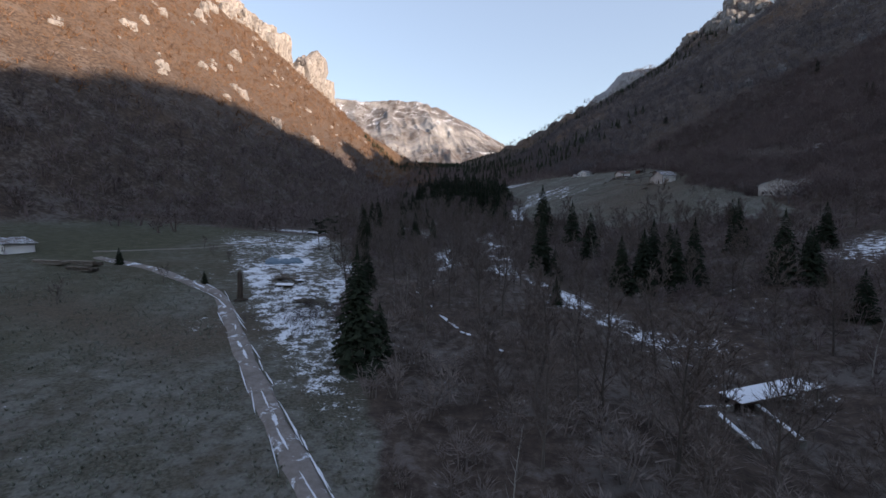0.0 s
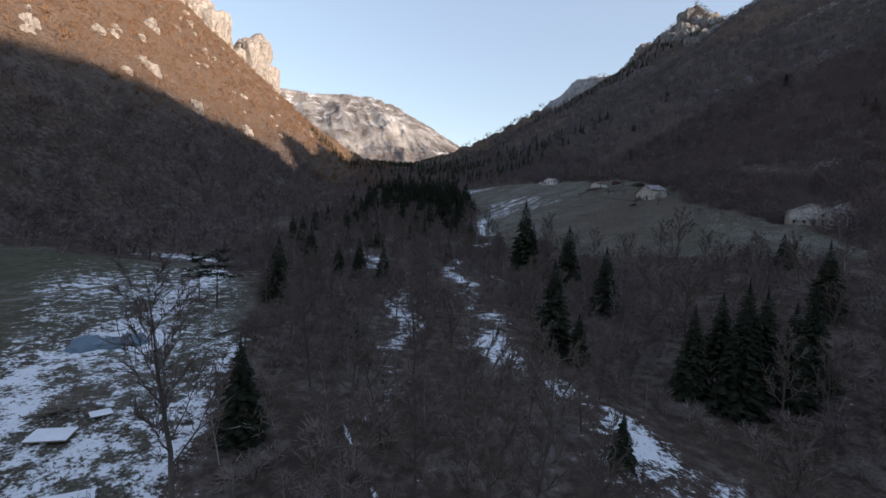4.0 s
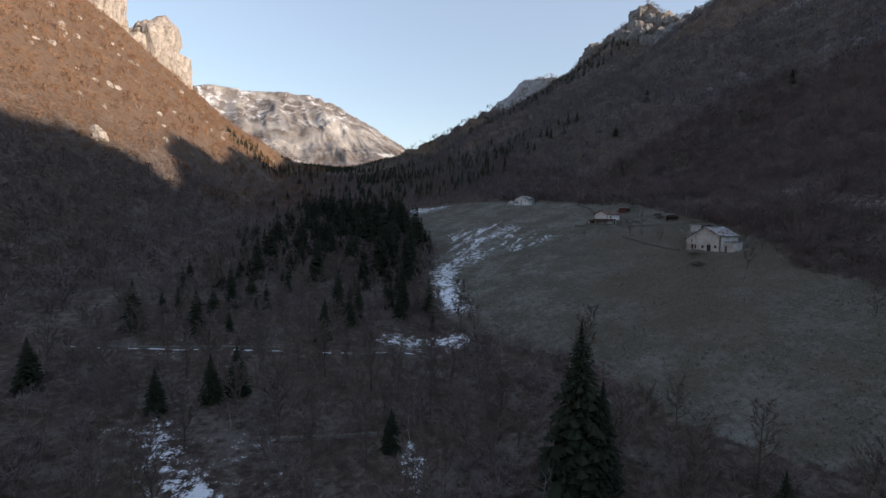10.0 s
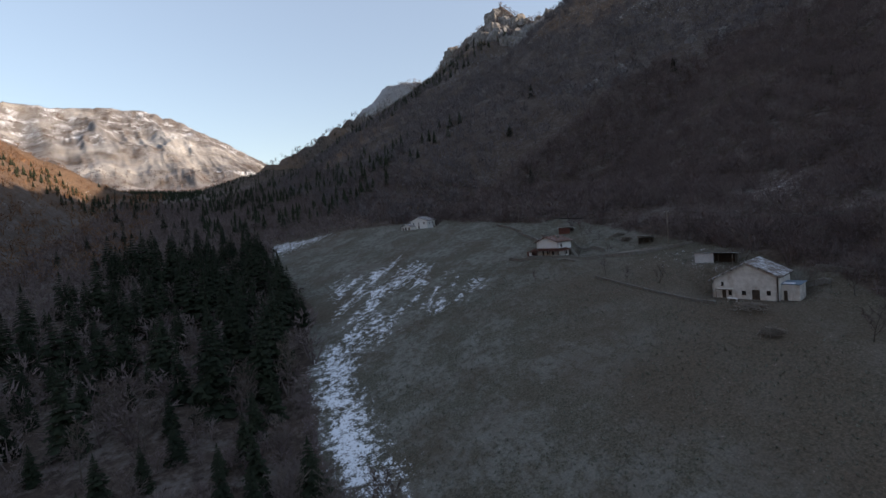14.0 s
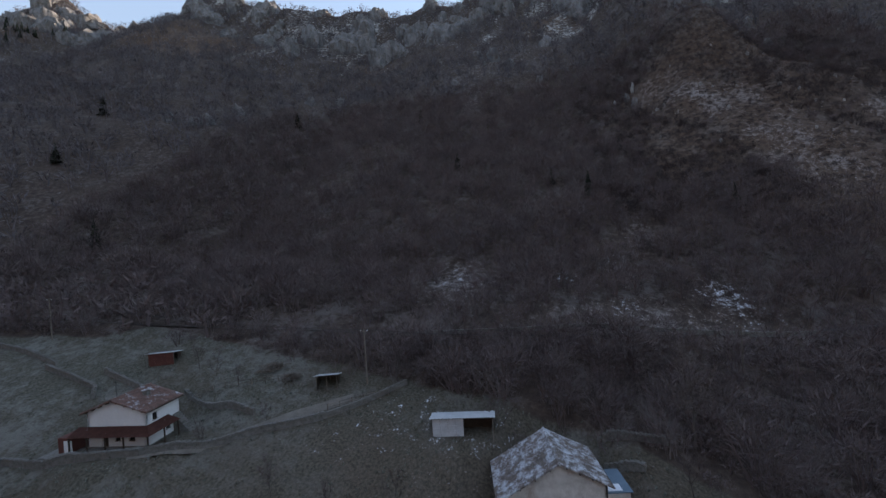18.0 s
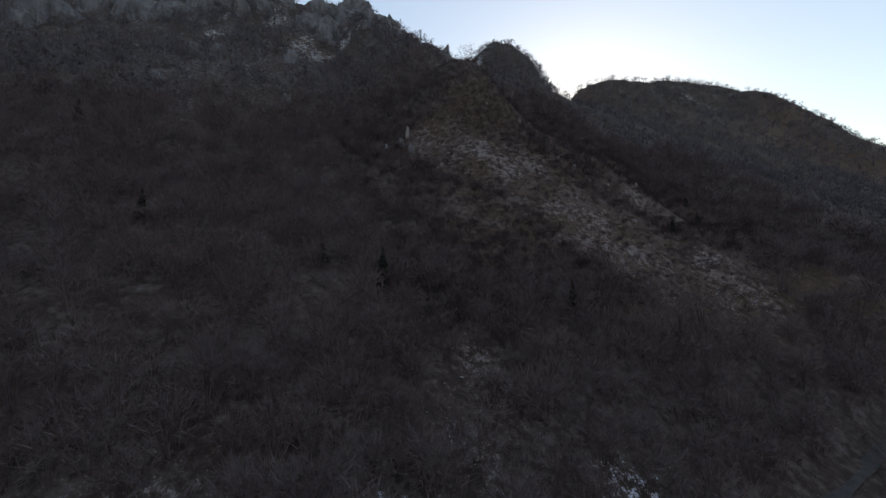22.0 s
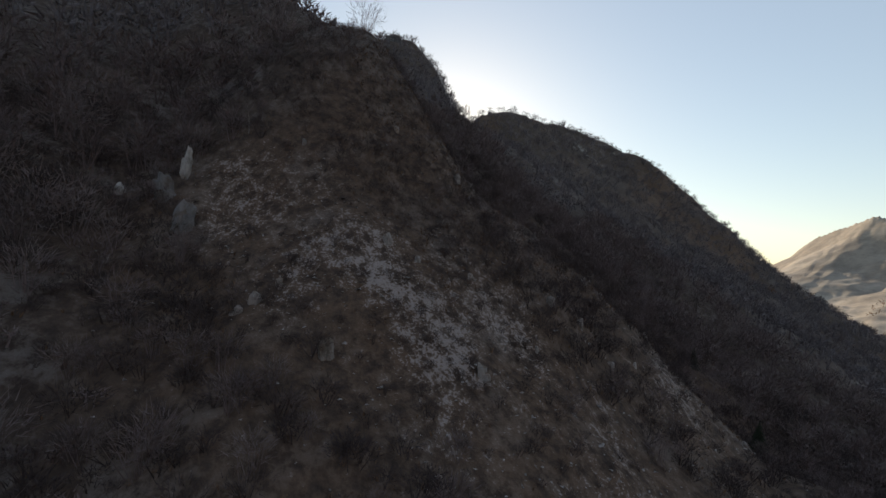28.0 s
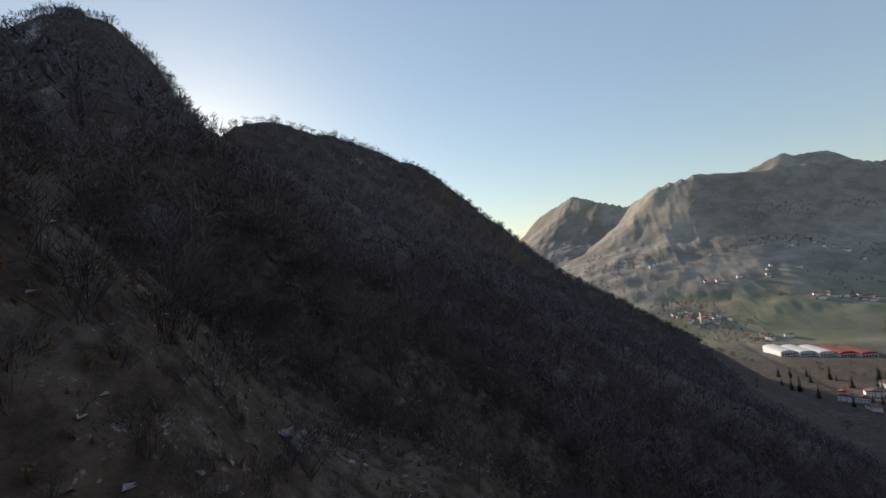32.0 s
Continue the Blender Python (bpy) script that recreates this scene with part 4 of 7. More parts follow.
def plant_valley():
    rng = np.random.default_rng(23)
    bare = [bare_tree_meshes("bare_tree", h, s, 40 + k, l, 8, w * 1.4, BARK, TWIG_GREY) for k, (h, s, l, w) in enumerate(((11, 4.2, 15, 0.045), (13, 4.6, 17, 0.05), (9, 3.8, 14, 0.04), (12, 3.4, 16, 0.045), (8, 4.0, 13, 0.04)))]
    birch = [bare_tree_meshes("birch", h, s, 60 + k, 12, 6, 0.035, BARK_PALE, TWIG_GREY, 0.03) for k, (h, s) in enumerate(((10, 2.2), (8.5, 2.0), (11.5, 2.4)))]
    spruce = [conifer_meshes("spruce", h, r, 80 + k, lv - 6, 9) for k, (h, r, lv) in enumerate(((18, 4.3, 32), (15, 3.9, 28), (20, 4.3, 35), (11, 3.2, 22)))]
    spruce_fine = [conifer_meshes("spruce", h, r, 120 + k, lv, 13, 0.04, 8, 0.62) for k, (h, r, lv) in enumerate(((18, 4.4, 40), (15, 4.0, 36), (20, 4.4, 43), (11, 3.3, 28)))]
    places = []

    def free(x, y, gap):
        if all((x - a) ** 2 + (y - b) ** 2 > (gap + g) ** 2 / 4 for a, b, g in places):
            places.append((x, y, gap))
            return True
        return False

    def spruce_at(x, y, height, k=None):
        k = rng.integers(0, 4) if k is None else k
        places.append((x, y, 4))
        tree("spruce", (spruce_fine if y < 262 else spruce)[k], "dark green spruce with drooping boughs among bare trees", "tree", "spruces of the valley", x, y, rng.uniform(0, 360), height / (18, 15, 20, 11)[k])

    # single spruces that stand out
    for x, y, h, k in ((46, 203, 25.5, 0), (48.5, 201, 17, 2), (52.3, 177.6, 18, 1), (50.4, 149.6, 16, 1), (28.3, 125.4, 17, 0), (31, 120, 9, 3), (-11.8, 60, 17.2, 0), (-9.5, 65, 8, 3), (-44, 241, 10, 3), 
                       (48, 104, 15, 1), (52, 108, 17, 0), (55, 103, 15, 2), (57, 110, 15, 1), (45, 110, 14, 0), (61, 106, 16, 2), (52, 113, 14, 1), (84.4, 125.6, 15, 0), (75, 96, 16, 1), (98, 112, 12, 0), (100, 152, 9, 3), (20, 216, 7, 3), (-12, 236, 9, 3), (-8, 239, 10, 3), (-20, 232, 8, 3), (-27, 190, 12, 1), (-11, 177, 12, 0), (-4, 174, 11, 1), (-17, 178, 9, 3), (-34, 211, 13, 0), (-42, 208, 8, 1), (-26, 147, 14, 3), (-28, 150, 10, 3),
                       (-8, 128, 5, 3), (24, 92, 6, 3), (-17, 96, 11, 1), (78, 92, 12, 1), (84, 100, 10, 0),
                       (110, 74, 11, 1), (120, 82, 12, 2), (72, 74, 9, 3), (104, 60, 10, 0)):
        spruce_at(x, y, h, k)
    # the dark stand beside the meadow
    n = 0
    while n < 165:
        x, y = rng.uniform(-22, 67), rng.uniform(330, 545)
        if x > lerp(MEADOW_LOW, y) - 2.5 or (x < 36 - (y - 350) * 0.2 and rng.random() < 0.6):
            continue
        if free(x, y, 4.2):
            n += 1
            spruce_at(x, y, rng.uniform(10, 25))
    n = 0
    while n < 46:
        x, y = rng.uniform(-45, 105), rng.uniform(545, 900)
        if free(x, y, 8):
            n += 1
            spruce_at(x, y, rng.uniform(10, 19))
    n = 0
    while n < 78:
        x, y = rng.uniform(-48, 42), rng.uniform(268, 420)
        if x < 44 - (y - 268) * 0.05 and free(x, y, 5.5):
            n += 1
            spruce_at(x, y, rng.uniform(6, 13))
    # scattered on the flanks
    for x, y, h in ((262, 120, 7), (330, 330, 9), (268, 300, 8), (240, 250, 9), (226, 210, 8), (282, 100, 6), (350, 420, 11), (300, 520, 12), (240, 480, 10), (205, 420, 11), (250, 148, 5), (275, 232, 5), (248, 262, 7)):
        spruce_at(x, y, h)
    # tall bare trees that stand over the rest
    tall = [bare_tree_meshes("tall_bare_tree", 20, 5.6, 140 + k, 22, 9, 0.06, BARK, TWIG_GREY) for k in range(2)]
    for k, (x, y, s) in enumerate(((-18.5, 84.5, 1.12), (7, 81, 1.0), (11.5, 84, 0.92), (-6, 100, 0.9), (2, 112, 0.85), (30, 60, 0.8), (18, 47, 0.75), (24, 42, 0.7), (13, 58, 0.8), (-3, 72, 0.9), (28, 34, 0.7), (9, 38, 0.65), (21, 70, 0.75), (60, 66, 0.7), (-12, 108, 0.8))):
        places.append((x, y, 5))
        tree("tall_bare_tree", tall[k % 2], "tall leafless tree with a fine grey crown", "tree", "bare trees of the valley", x, y, k * 77, s)
    # bare trees of the valley floor
    n = 0
    tries = 0
    while n < 290 and tries < 20000:
        tries += 1
        x, y = rng.uniform(-46, 120), rng.uniform(20, 345)
        if y < 150 and x > 60 and rng.random() < 0.4:
            continue
        edge = lerp(WOOD_EDGE, y)
        if x < edge + 2 or (y > 145 and x > lerp(MEADOW_LOW, y) - 2) or open_ground(np.array([x]), np.array([y]))[0] > 0.4:
            continue
        if free(x, y, 4.4):
            n += 1
            if rng.random() < 0.26:
                tree("birch", birch[rng.integers(0, 3)], "slender leafless birch with a pale trunk", "tree", "bare trees of the valley", x, y, rng.uniform(0, 360), rng.uniform(0.75, 1.1), rng.normal() * 3)
            else:
                tree("bare_tree", bare[rng.integers(0, 5)], "leafless grey-brown broadleaf tree in the valley wood", "tree", "bare trees of the valley", x, y, rng.uniform(0, 360), rng.uniform(0.8, 1.25), rng.normal() * 2)
    # orchard trees on the meadow and beside the track
    small = [bare_tree_meshes("fruit_tree", 4.5, 2.4, 90 + k, 9, 5, 0.03, BARK, TWIG) for k in range(2)]
    for x, y, s in ((128, 303.7, 1.1), (127, 296, 0.9), (129, 288, 1.0), (124, 205, 1.3), (121, 214, 1.1), (124, 247, 1.4), (133, 318, 0.8), (147, 322, 0.8), (149, 328, 0.9), (150.7, 333, 1.0), (140, 312, 0.7),
                    (-58, 90, 0.9), (-66, 74, 0.9), (-55, 112, 0.8), (-62, 118, 0.8), (-48, 120, 0.7), (-70, 128, 0.9), (136, 253, 1.2), (150, 262, 1.2), (118, 322, 0.8), (152, 294.5, 1.6)):
        tree("fruit_tree", small[int(x) % 2], "small leafless fruit tree on frosted grass", "tree", "fruit trees on the meadows", x, y, x * 37 % 360, s)
    tree("bare_tree", bare[1], "large leafless tree beside the farmhouse", "tree", "", 144, 250, 20, 1.1)
    tree("birch", birch[1], "slender white leafless birch beside a pale rock slab", "tree", "", 319.2, 207.2, 40, 0.75)
    pine = pine_meshes("pine", 12, 5)
    for x, y, s in ((-35.5, 138, 1.0), (-40, 141, 0.85)):
        tree("pine", pine, "pine with a clear trunk and flat green plates", "tree", "pines by the yard", x, y, x * 50, s)
    for x, y, h in ((-50.5, 92, 3), (-75, 101, 4)):
        spruce_at(x, y, h, 3)


plant_valley()


def grass_tufts():
    """Frosted tufts in the field that the path starts over, and on the near meadow."""
    rng = np.random.default_rng(3)
    n = 7
    tuft = []
    for _ in range(5):
        a = rng.uniform(0, 2 * math.pi, n)
        foot = np.stack([np.cos(a) * 0.14, np.sin(a) * 0.14, np.zeros(n)], 1)
        tip = foot + np.stack([np.cos(a) * 0.5, np.sin(a) * 0.5, rng.uniform(0.5, 1.1, n)], 1)
        tuft.append(slivers(foot, tip, np.full(n, 0.3), rng))
    m = Nodes("grass_blades", 0.95)
    m.color(m.mix((0.06, 0.064, 0.042), (0.24, 0.25, 0.215), m.math("ADD", m.math("MULTIPLY", m.island(), 0.6), m.math("MULTIPLY", m.noise(0.2, 3), 0.5))))
    x, y = scatter(rng, -80, 12, 0, 92, 0.62, lambda x, y: 0.8 * step(1, -2, x - lerp(WOOD_EDGE, y)) * (0.35 + 0.9 * fbm(x, y, 7, 3, 99)) * (np.abs(x - np.interp(y, [8, 30, 43.8, 60, 75.6, 86], [2, -7.5, -15.5, -25.5, -35, -43])) > 2.0))
    ob = thicket("grass", x, y, rng.uniform(0.18, 0.42, len(x)), tuft, m.mat, "frosted winter grass tufts", rng)
    ob["category"] = "grass"
    x, y = scatter(rng, 50, 150, 160, 350, 0.8, lambda x, y: 0.8 * open_ground(x, y) * (0.3 + 0.9 * fbm(x, y, 9, 3, 100)))
    ob = thicket("grass", x, y, rng.uniform(0.2, 0.5, len(x)), tuft, m.mat, "frosted winter grass tufts", rng)
    ob["category"] = "grass"


grass_tufts()


# ---------------------------------------------------------------- rocks
def stone_material(name, lo, hi):
    n = Nodes(name, 0.9)
    n.pos = n.t.nodes.new("ShaderNodeNewGeometry").outputs["Position"]
    streak = n.noise(0.16, 6, 0.72, (1, 1, 0.3))
    c = n.mix(lo, hi, n.ramp(streak, (0.32, 0.0), (0.66, 1.0)))
    c = n.mix(c, (0.10, 0.075, 0.055), n.ramp(n.noise(0.22, 5, 0.7), (0.52, 0.0), (0.64, 0.8)))
    c = n.mix(c, (0.13, 0.095, 0.065), n.math("MULTIPLY", n.ramp(n.upness(), (0.55, 0.0), (0.8, 0.8)), n.ramp(n.noise(0.5, 4), (0.4, 0.2), (0.6, 1.0))))
    n.color(c)
    n.bump(n.noise(0.8, 6, 0.7, (1, 1, 0.4)), 0.8)
    return n.mat


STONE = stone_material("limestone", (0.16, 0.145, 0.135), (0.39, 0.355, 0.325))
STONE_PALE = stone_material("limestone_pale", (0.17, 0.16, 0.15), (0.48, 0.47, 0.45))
# Darker copy of the limestone: the right flank's shade is in its colour.
STONE_SHADE = stone_material("limestone_shade", (0.085, 0.083, 0.084), (0.25, 0.245, 0.245))


def crag_mesh(seed, material, fine=3):
    """A weathered outcrop of unit size: a cluster of steep angular blocks with clefts between them."""
    rng = np.random.default_rng(seed)
    bm = bmesh.new()
    for b in range(5):
        made = bmesh.ops.create_icosphere(bm, subdivisions=fine, radius=1.0)["verts"]
        n = 13
        ang = rng.uniform(0, 2 * math.pi, n)
        tip = np.where(np.arange(n) < 9, rng.normal(0.03, 0.09, n), rng.uniform(0.9, 1.5, n))
        normal = np.stack([np.cos(ang) * np.cos(tip), np.sin(ang) * np.cos(tip), np.sin(tip)], 1)
        reach = rng.uniform(0.75, 1.05, n)
        size = np.array([rng.uniform(0.17, 0.30), rng.uniform(0.17, 0.30), rng.uniform(0.22, 0.52)])
        off = np.array([rng.uniform(-0.26, 0.26), rng.uniform(-0.26, 0.26), -0.5 + size[2] * 0.8]) if b else np.array([0, 0, 0.0])
        if not b:
            size = np.array([0.30, 0.30, 0.5])
        for v in made:
            d = np.array(v.co)
            dots = normal @ d
            r = np.min(np.where(dots > 0.05, reach / np.maximum(dots, 0.05), 3.0))
            w = Vector(d * min(r, 1.25)) * 1.0
            r2 = 1 + 0.20 * noise.noise(w * 3.1 + Vector((seed, b, 0))) + 0.13 * noise.noise(Vector((w.x * 9, w.y * 9, w.z * 4)) + Vector((0, seed, b)))
            q = np.array(w) * r2 * size + off
            v.co = Vector(q)
    me = bpy.data.meshes.new("crag")
    bm.to_mesh(me)
    bm.free()
    me.materials.append(material)
    return me


def set_crags():
    kinds = [crag_mesh(k + 1, STONE) for k in range(6)]
    pale = [crag_mesh(k + 21, STONE_PALE) for k in range(2)]
    shade_kinds = [crag_mesh(k + 11, STONE_SHADE) for k in range(6)]
    small = [crag_mesh(k + 31, STONE, 2) for k in range(6)]
    rng = np.random.default_rng(5)

    def crag(x, y, wide, deep, tall, sink=0.35, turn=None, label="pale weathered limestone crag on a wooded flank", name="crag"):
        pick = rng.integers(0, 6)
        ob = new(name, pale[pick % 2] if name == "rock_slab" else small[pick] if name in ("outcrop", "boulder") else (shade_kinds if x > 100 and name == "crag" else kinds)[pick])
        z = float(terrain(x, y))
        ob.matrix_basis = pose(x, y, z + tall * (0.5 - sink), rng.uniform(-8, 8), rng.uniform(-8, 8), rng.uniform(0, 360) if turn is None else turn) @ Matrix.Diagonal((wide, deep, tall, 1))
        tagged(ob, label, "rock", "limestone crags")

    # the tower over the sunny flank and its companions
    for x, y, w, d, h in ((-333, 1127, 172, 130, 128), (-352, 1110, 80, 70, 90), (-387, 1065, 110, 90, 105), (-412, 1033, 90, 80, 85), (-430, 1015, 60, 60, 60), (-452, 970, 80, 60, 60), (-468, 930, 80, 60, 55), (-420, 960, 50, 40, 60), (-405, 1000, 40, 40, 50), (-440, 900, 60, 50, 50)):
        crag(x, y, w, d, h, 0.38 if h > 120 else 0.5, None, "tall pale limestone tower above a brown slope")
    # outcrops of the sunny flank
    for x, y, s in ((-147, 400, 17), (-152, 407, 13), (-138, 470, 12), (-136, 462, 8), (-176, 398, 15), (-186, 392, 12), (-196, 388, 10), (-199, 375, 13), (-221, 320, 14), (-232, 352, 10), (-255, 340, 12), (-262, 420, 16), (-215, 450, 12), (-240, 500, 18),
                    (-280, 300, 12), (-300, 290, 13), (-310, 360, 18), (-330, 420, 20), (-350, 470, 22), (-300, 560, 22), (-330, 620, 26), (-360, 700, 30), (-380, 780, 34), (-400, 860, 36), (-340, 820, 20), (-290, 720, 18), (-240, 640, 14), (-250, 300, 10),
                    (-190, 300, 9), (-170, 345, 8), (-205, 410, 9), (-270, 250, 12), (-330, 240, 14), (-380, 330, 16), (-420, 420, 22), (-400, 540, 26)):
        x, y = x + rng.normal() * 3, y + rng.normal() * 3
        s *= 0.85
        crag(x, y, s * rng.uniform(0.9, 1.5), s * rng.uniform(0.8, 1.2), s * rng.uniform(0.8, 1.2), 0.5)
    for k in range(220):
        x, y = rng.uniform(-430, -130), rng.uniform(240, 900)
        if fbm(np.array([x]), np.array([y]), 90, 3, 55)[0] > 0.02 and terrain(x, y, False) > 105:
            s = rng.uniform(2.5, 7)
            crag(x, y, s * rng.uniform(1, 1.8), s, s * rng.uniform(0.6, 1.1), 0.5, None, "small limestone outcrop in rust-brown scrub", "outcrop")
    # towers and cliffs along the right crest
    for x, y, s, t in ((609, 130, 20, 34), (611, 172, 22, 36), (600, 6, 14, 14), (607, 108, 14, 18), (676, 1060, 36, 42), (690, 1254, 48, 52), (682, 1150, 36, 36), (643, 712, 26, 44), (641, 668, 26, 44), (647, 836, 28, 36), (636, 532, 22, 32),
                       (632, 454, 24, 34), (627, 378, 22, 30), (622, 300, 24, 34), (616, 238, 20, 30), (639, 606, 20, 34), (648, 930, 40, 30)):
        crag(x, y, s * 1.7, s * 1.4, t, 0.82 if y < 800 else 0.9, None, "limestone tower on the mountain crest, darkened for shade")
    for k in range(90):
        y = rng.uniform(95, 1150)
        x = np.interp(y, [p[1] for p in CREST_RIGHT], [p[0] for p in CREST_RIGHT]) - rng.uniform(12, 90)
        s = rng.uniform(14, 38)
        crag(x, y, s * 1.5, s * rng.uniform(1.4, 2.2), s * rng.uniform(1.3, 2.0), 0.76, None, "cliff face below the mountain crest, greyed for shade")
    for x, y, s in ((314, 459, 12), (310, 466, 8), (403, 411, 16), (424, 292, 15), (440, 305, 13), (415, 280, 10), (396, 318, 9), (407, 439, 12), (349, 464, 11), (307, 481, 10), (360, 380, 9), (312, 217, 5), (372, 260, 8), (455, 250, 14), (470, 190, 14), (436, 182, 18), (426, 170, 12), (380, 135, 9), (350, 140, 7)):
        crag(x, y, s * 1.1, s * 0.9, s * 1.2, 0.52)
    # the white slab that the path passes
    crag(318.5, 219, 6, 5, 9, 0.62, 0, "outcrop in brown scrub under a white slab, darkened for shade")
    crag(316.6, 216.6, 1.7, 1.5, 4.4, -0.7, 20, "white limestone slab standing out of brown scrub", "rock_slab")
    crag(322, 224.5, 1.9, 1.6, 2.6, 0.3, 50, "white limestone slab standing out of brown scrub", "rock_slab")
    for k in range(40):
        x, y = rng.uniform(255, 312), rng.uniform(118, 222)
        s = rng.uniform(0.8, 2.4)
        crag(x, y, s, s * 0.8, s * 1.1, 0.45, None, "grey boulder on the dry slope", "boulder")


set_crags()


def strew_stones():
    """Loose pale stones on the dry slab of the flank and below it."""
    rng = np.random.default_rng(9)
    spot = lambda x, y, cx, cy, rx, ry: np.exp(-((x - cx) / rx) ** 2 - ((y - cy) / ry) ** 2)
    patch = lambda x, y: np.clip(belt(x, y) * (0.75 + 0.6 * fbm(x, y, 14, 3, 77)) + 0.16 * ridge_side(x, y) + 0.30 * step(282, 292, x) * step(338, 326, x) * step(92, 104, y) * step(192, 182, y) + spot(x, y, 194, 290, 14, 10) + 0.6 * spot(x, y, 194, 228, 8, 7) + 0.5 * spot(x, y, 178, 240, 8, 30)
                                 + spot(x, y, 219, 239, 13, 5) + 0.8 * spot(x, y, 202, 247, 8, 4) + 0.6 * spot(x, y, 345, 304, 30, 8) + 0.4 * spot(x, y, 430, 300, 50, 36), 0, 1)
    x, y = scatter(rng, 165, 470, 85, 340, 0.95, lambda x, y: patch(x, y) * 0.75)
    n = len(x)
    z = terrain(x, y)
    size = rng.uniform(0.10, 0.36, n) * np.where(rng.random(n) < 0.05, 2.0, 1.0)
    corner = rng.normal(size=(n, 5, 3))
    corner = unit(corner) * size[:, None, None]
    corner[:, :, 2] = np.abs(corner[:, :, 2]) * 0.8
    corner += np.stack([x, y, z - 0.05], -1)[:, None, :]
    tri = corner[:, [[0, 1, 2], [0, 1, 3], [0, 2, 3], [1, 2, 4], [1, 3, 4]], :].reshape(-1, 3, 3)
    n_ = Nodes("loose_stone", 0.95)
    n_.color(n_.mix((0.13, 0.12, 0.113), (0.37, 0.345, 0.33), n_.island()))
    tagged(new("scree", soup("scree", tri, n_.mat)), "loose grey limestone rubble on the dry slope", "scree", kind="stuff")


strew_stones()


# ---------------------------------------------------------------- materials of built things
PLASTER = simple("plaster_old", (0.46, 0.44, 0.41), (0.68, 0.66, 0.63), 0.45, 0.9, 0.03)
PLASTER_WHITE = simple("plaster_white", (0.66, 0.66, 0.66), (0.80, 0.80, 0.79), 0.5, 0.85, 0.01)
PLASTER_PALE = simple("plaster_pale", (0.52, 0.50, 0.46), (0.70, 0.68, 0.64), 0.4, 0.85, 0.02, 0, 0.5)
TIMBER = simple("timber_grey", (0.10, 0.085, 0.07), (0.23, 0.20, 0.17), 1.6, 0.85, 0.01, 0, 0.3, (1, 1, 0.2))
TIMBER_DARK = simple("timber_dark", (0.035, 0.027, 0.022), (0.085, 0.065, 0.05), 1.5, 0.8, 0.01)
SHEET = simple("sheet_metal", (0.42, 0.44, 0.46), (0.66, 0.68, 0.70), 0.7, 0.5, 0.0, 0.1)
RUSTY = simple("red_panel", (0.085, 0.036, 0.030), (0.15, 0.06, 0.048), 0.9, 0.7)
DARK = simple("dark_opening", (0.012, 0.012, 0.013), (0.022, 0.021, 0.021), 2.0, 0.6)
SNOW = simple("snow", (0.66, 0.70, 0.76), (0.82, 0.84, 0.88), 0.7, 0.7, 0.05)
MASONRY = simple("dry_stone", (0.085, 0.08, 0.07), (0.26, 0.25, 0.23), 1.7, 0.95, 0.12)
EARTH = simple("packed_earth", (0.105, 0.092, 0.078), (0.21, 0.19, 0.165), 0.5, 0.95, 0.05)
GRAVEL = simple("road_gravel", (0.040, 0.036, 0.034), (0.095, 0.087, 0.080), 0.6, 0.95, 0.05)
ROOF_RED = simple("roof_red", (0.20, 0.055, 0.04), (0.34, 0.11, 0.08), 0.12, 0.75)
ROOF_WHITE = simple("roof_pale", (0.55, 0.53, 0.49), (0.74, 0.72, 0.68), 0.1, 0.7)
TARP = simple("tarpaulin", (0.10, 0.15, 0.20), (0.16, 0.22, 0.28), 0.8, 0.5)
WIRE = simple("wire", (0.03, 0.03, 0.03), (0.06, 0.06, 0.06), 1.0, 0.6)


def plaster_material(name, a, b, stain):
    n = Nodes(name, 0.9)
    c = n.mix(a, b, n.ramp(n.noise(0.8, 6, 0.7), (0.3, 0.0), (0.7, 1.0)))
    c = n.mix(c, stain, n.ramp(n.noise(0.55, 6, 0.75, (1, 1, 0.45), 12), (0.5, 0.0), (0.68, 0.75)))
    c = n.mix(c, (0.20, 0.18, 0.16), n.ramp(n.noise(2.4, 5, 0.7), (0.6, 0.0), (0.75, 0.6)))
    n.color(c)
    n.bump(n.noise(6, 4), 0.02)
    return n.mat


PLASTER = plaster_material("plaster_stained", (0.44, 0.42, 0.39), (0.70, 0.68, 0.65), (0.33, 0.27, 0.23))


def tile_material(name, a, b, snow):
    """Clay tiles in rows with frost or thin snow lying on them."""
    n = Nodes(name, 0.85)
    n.pos = n.t.nodes.new("ShaderNodeNewGeometry").outputs["Position"]
    c = n.mix(a, b, n.ramp(n.noise(1.6, 5, 0.7), (0.3, 0.0), (0.7, 1.0)))
    c = n.mix(c, (0.62, 0.66, 0.72), n.ramp(n.math("ADD", n.noise(0.9, 5, 0.7), n.math("MULTIPLY", n.noise(4.5, 3), 0.35)), (0.72 - snow, 0.0), (0.92 - snow, 0.85)))
    n.color(c)
    n.bump(n.noise(5, 3), 0.03)
    return n.mat


TILES = tile_material("tiles_old", (0.10, 0.088, 0.080), (0.22, 0.185, 0.165), 0.10)
TILES_RED = tile_material("tiles_red", (0.10, 0.066, 0.055), (0.20, 0.120, 0.098), 0.0)
TILES_BROWN = tile_material("tiles_brown", (0.085, 0.038, 0.030), (0.15, 0.065, 0.05), -0.12)
glass_nodes = Nodes("window_glass", 0.08)
glass_nodes.color((0.02, 0.022, 0.025))
GLASS = glass_nodes.mat


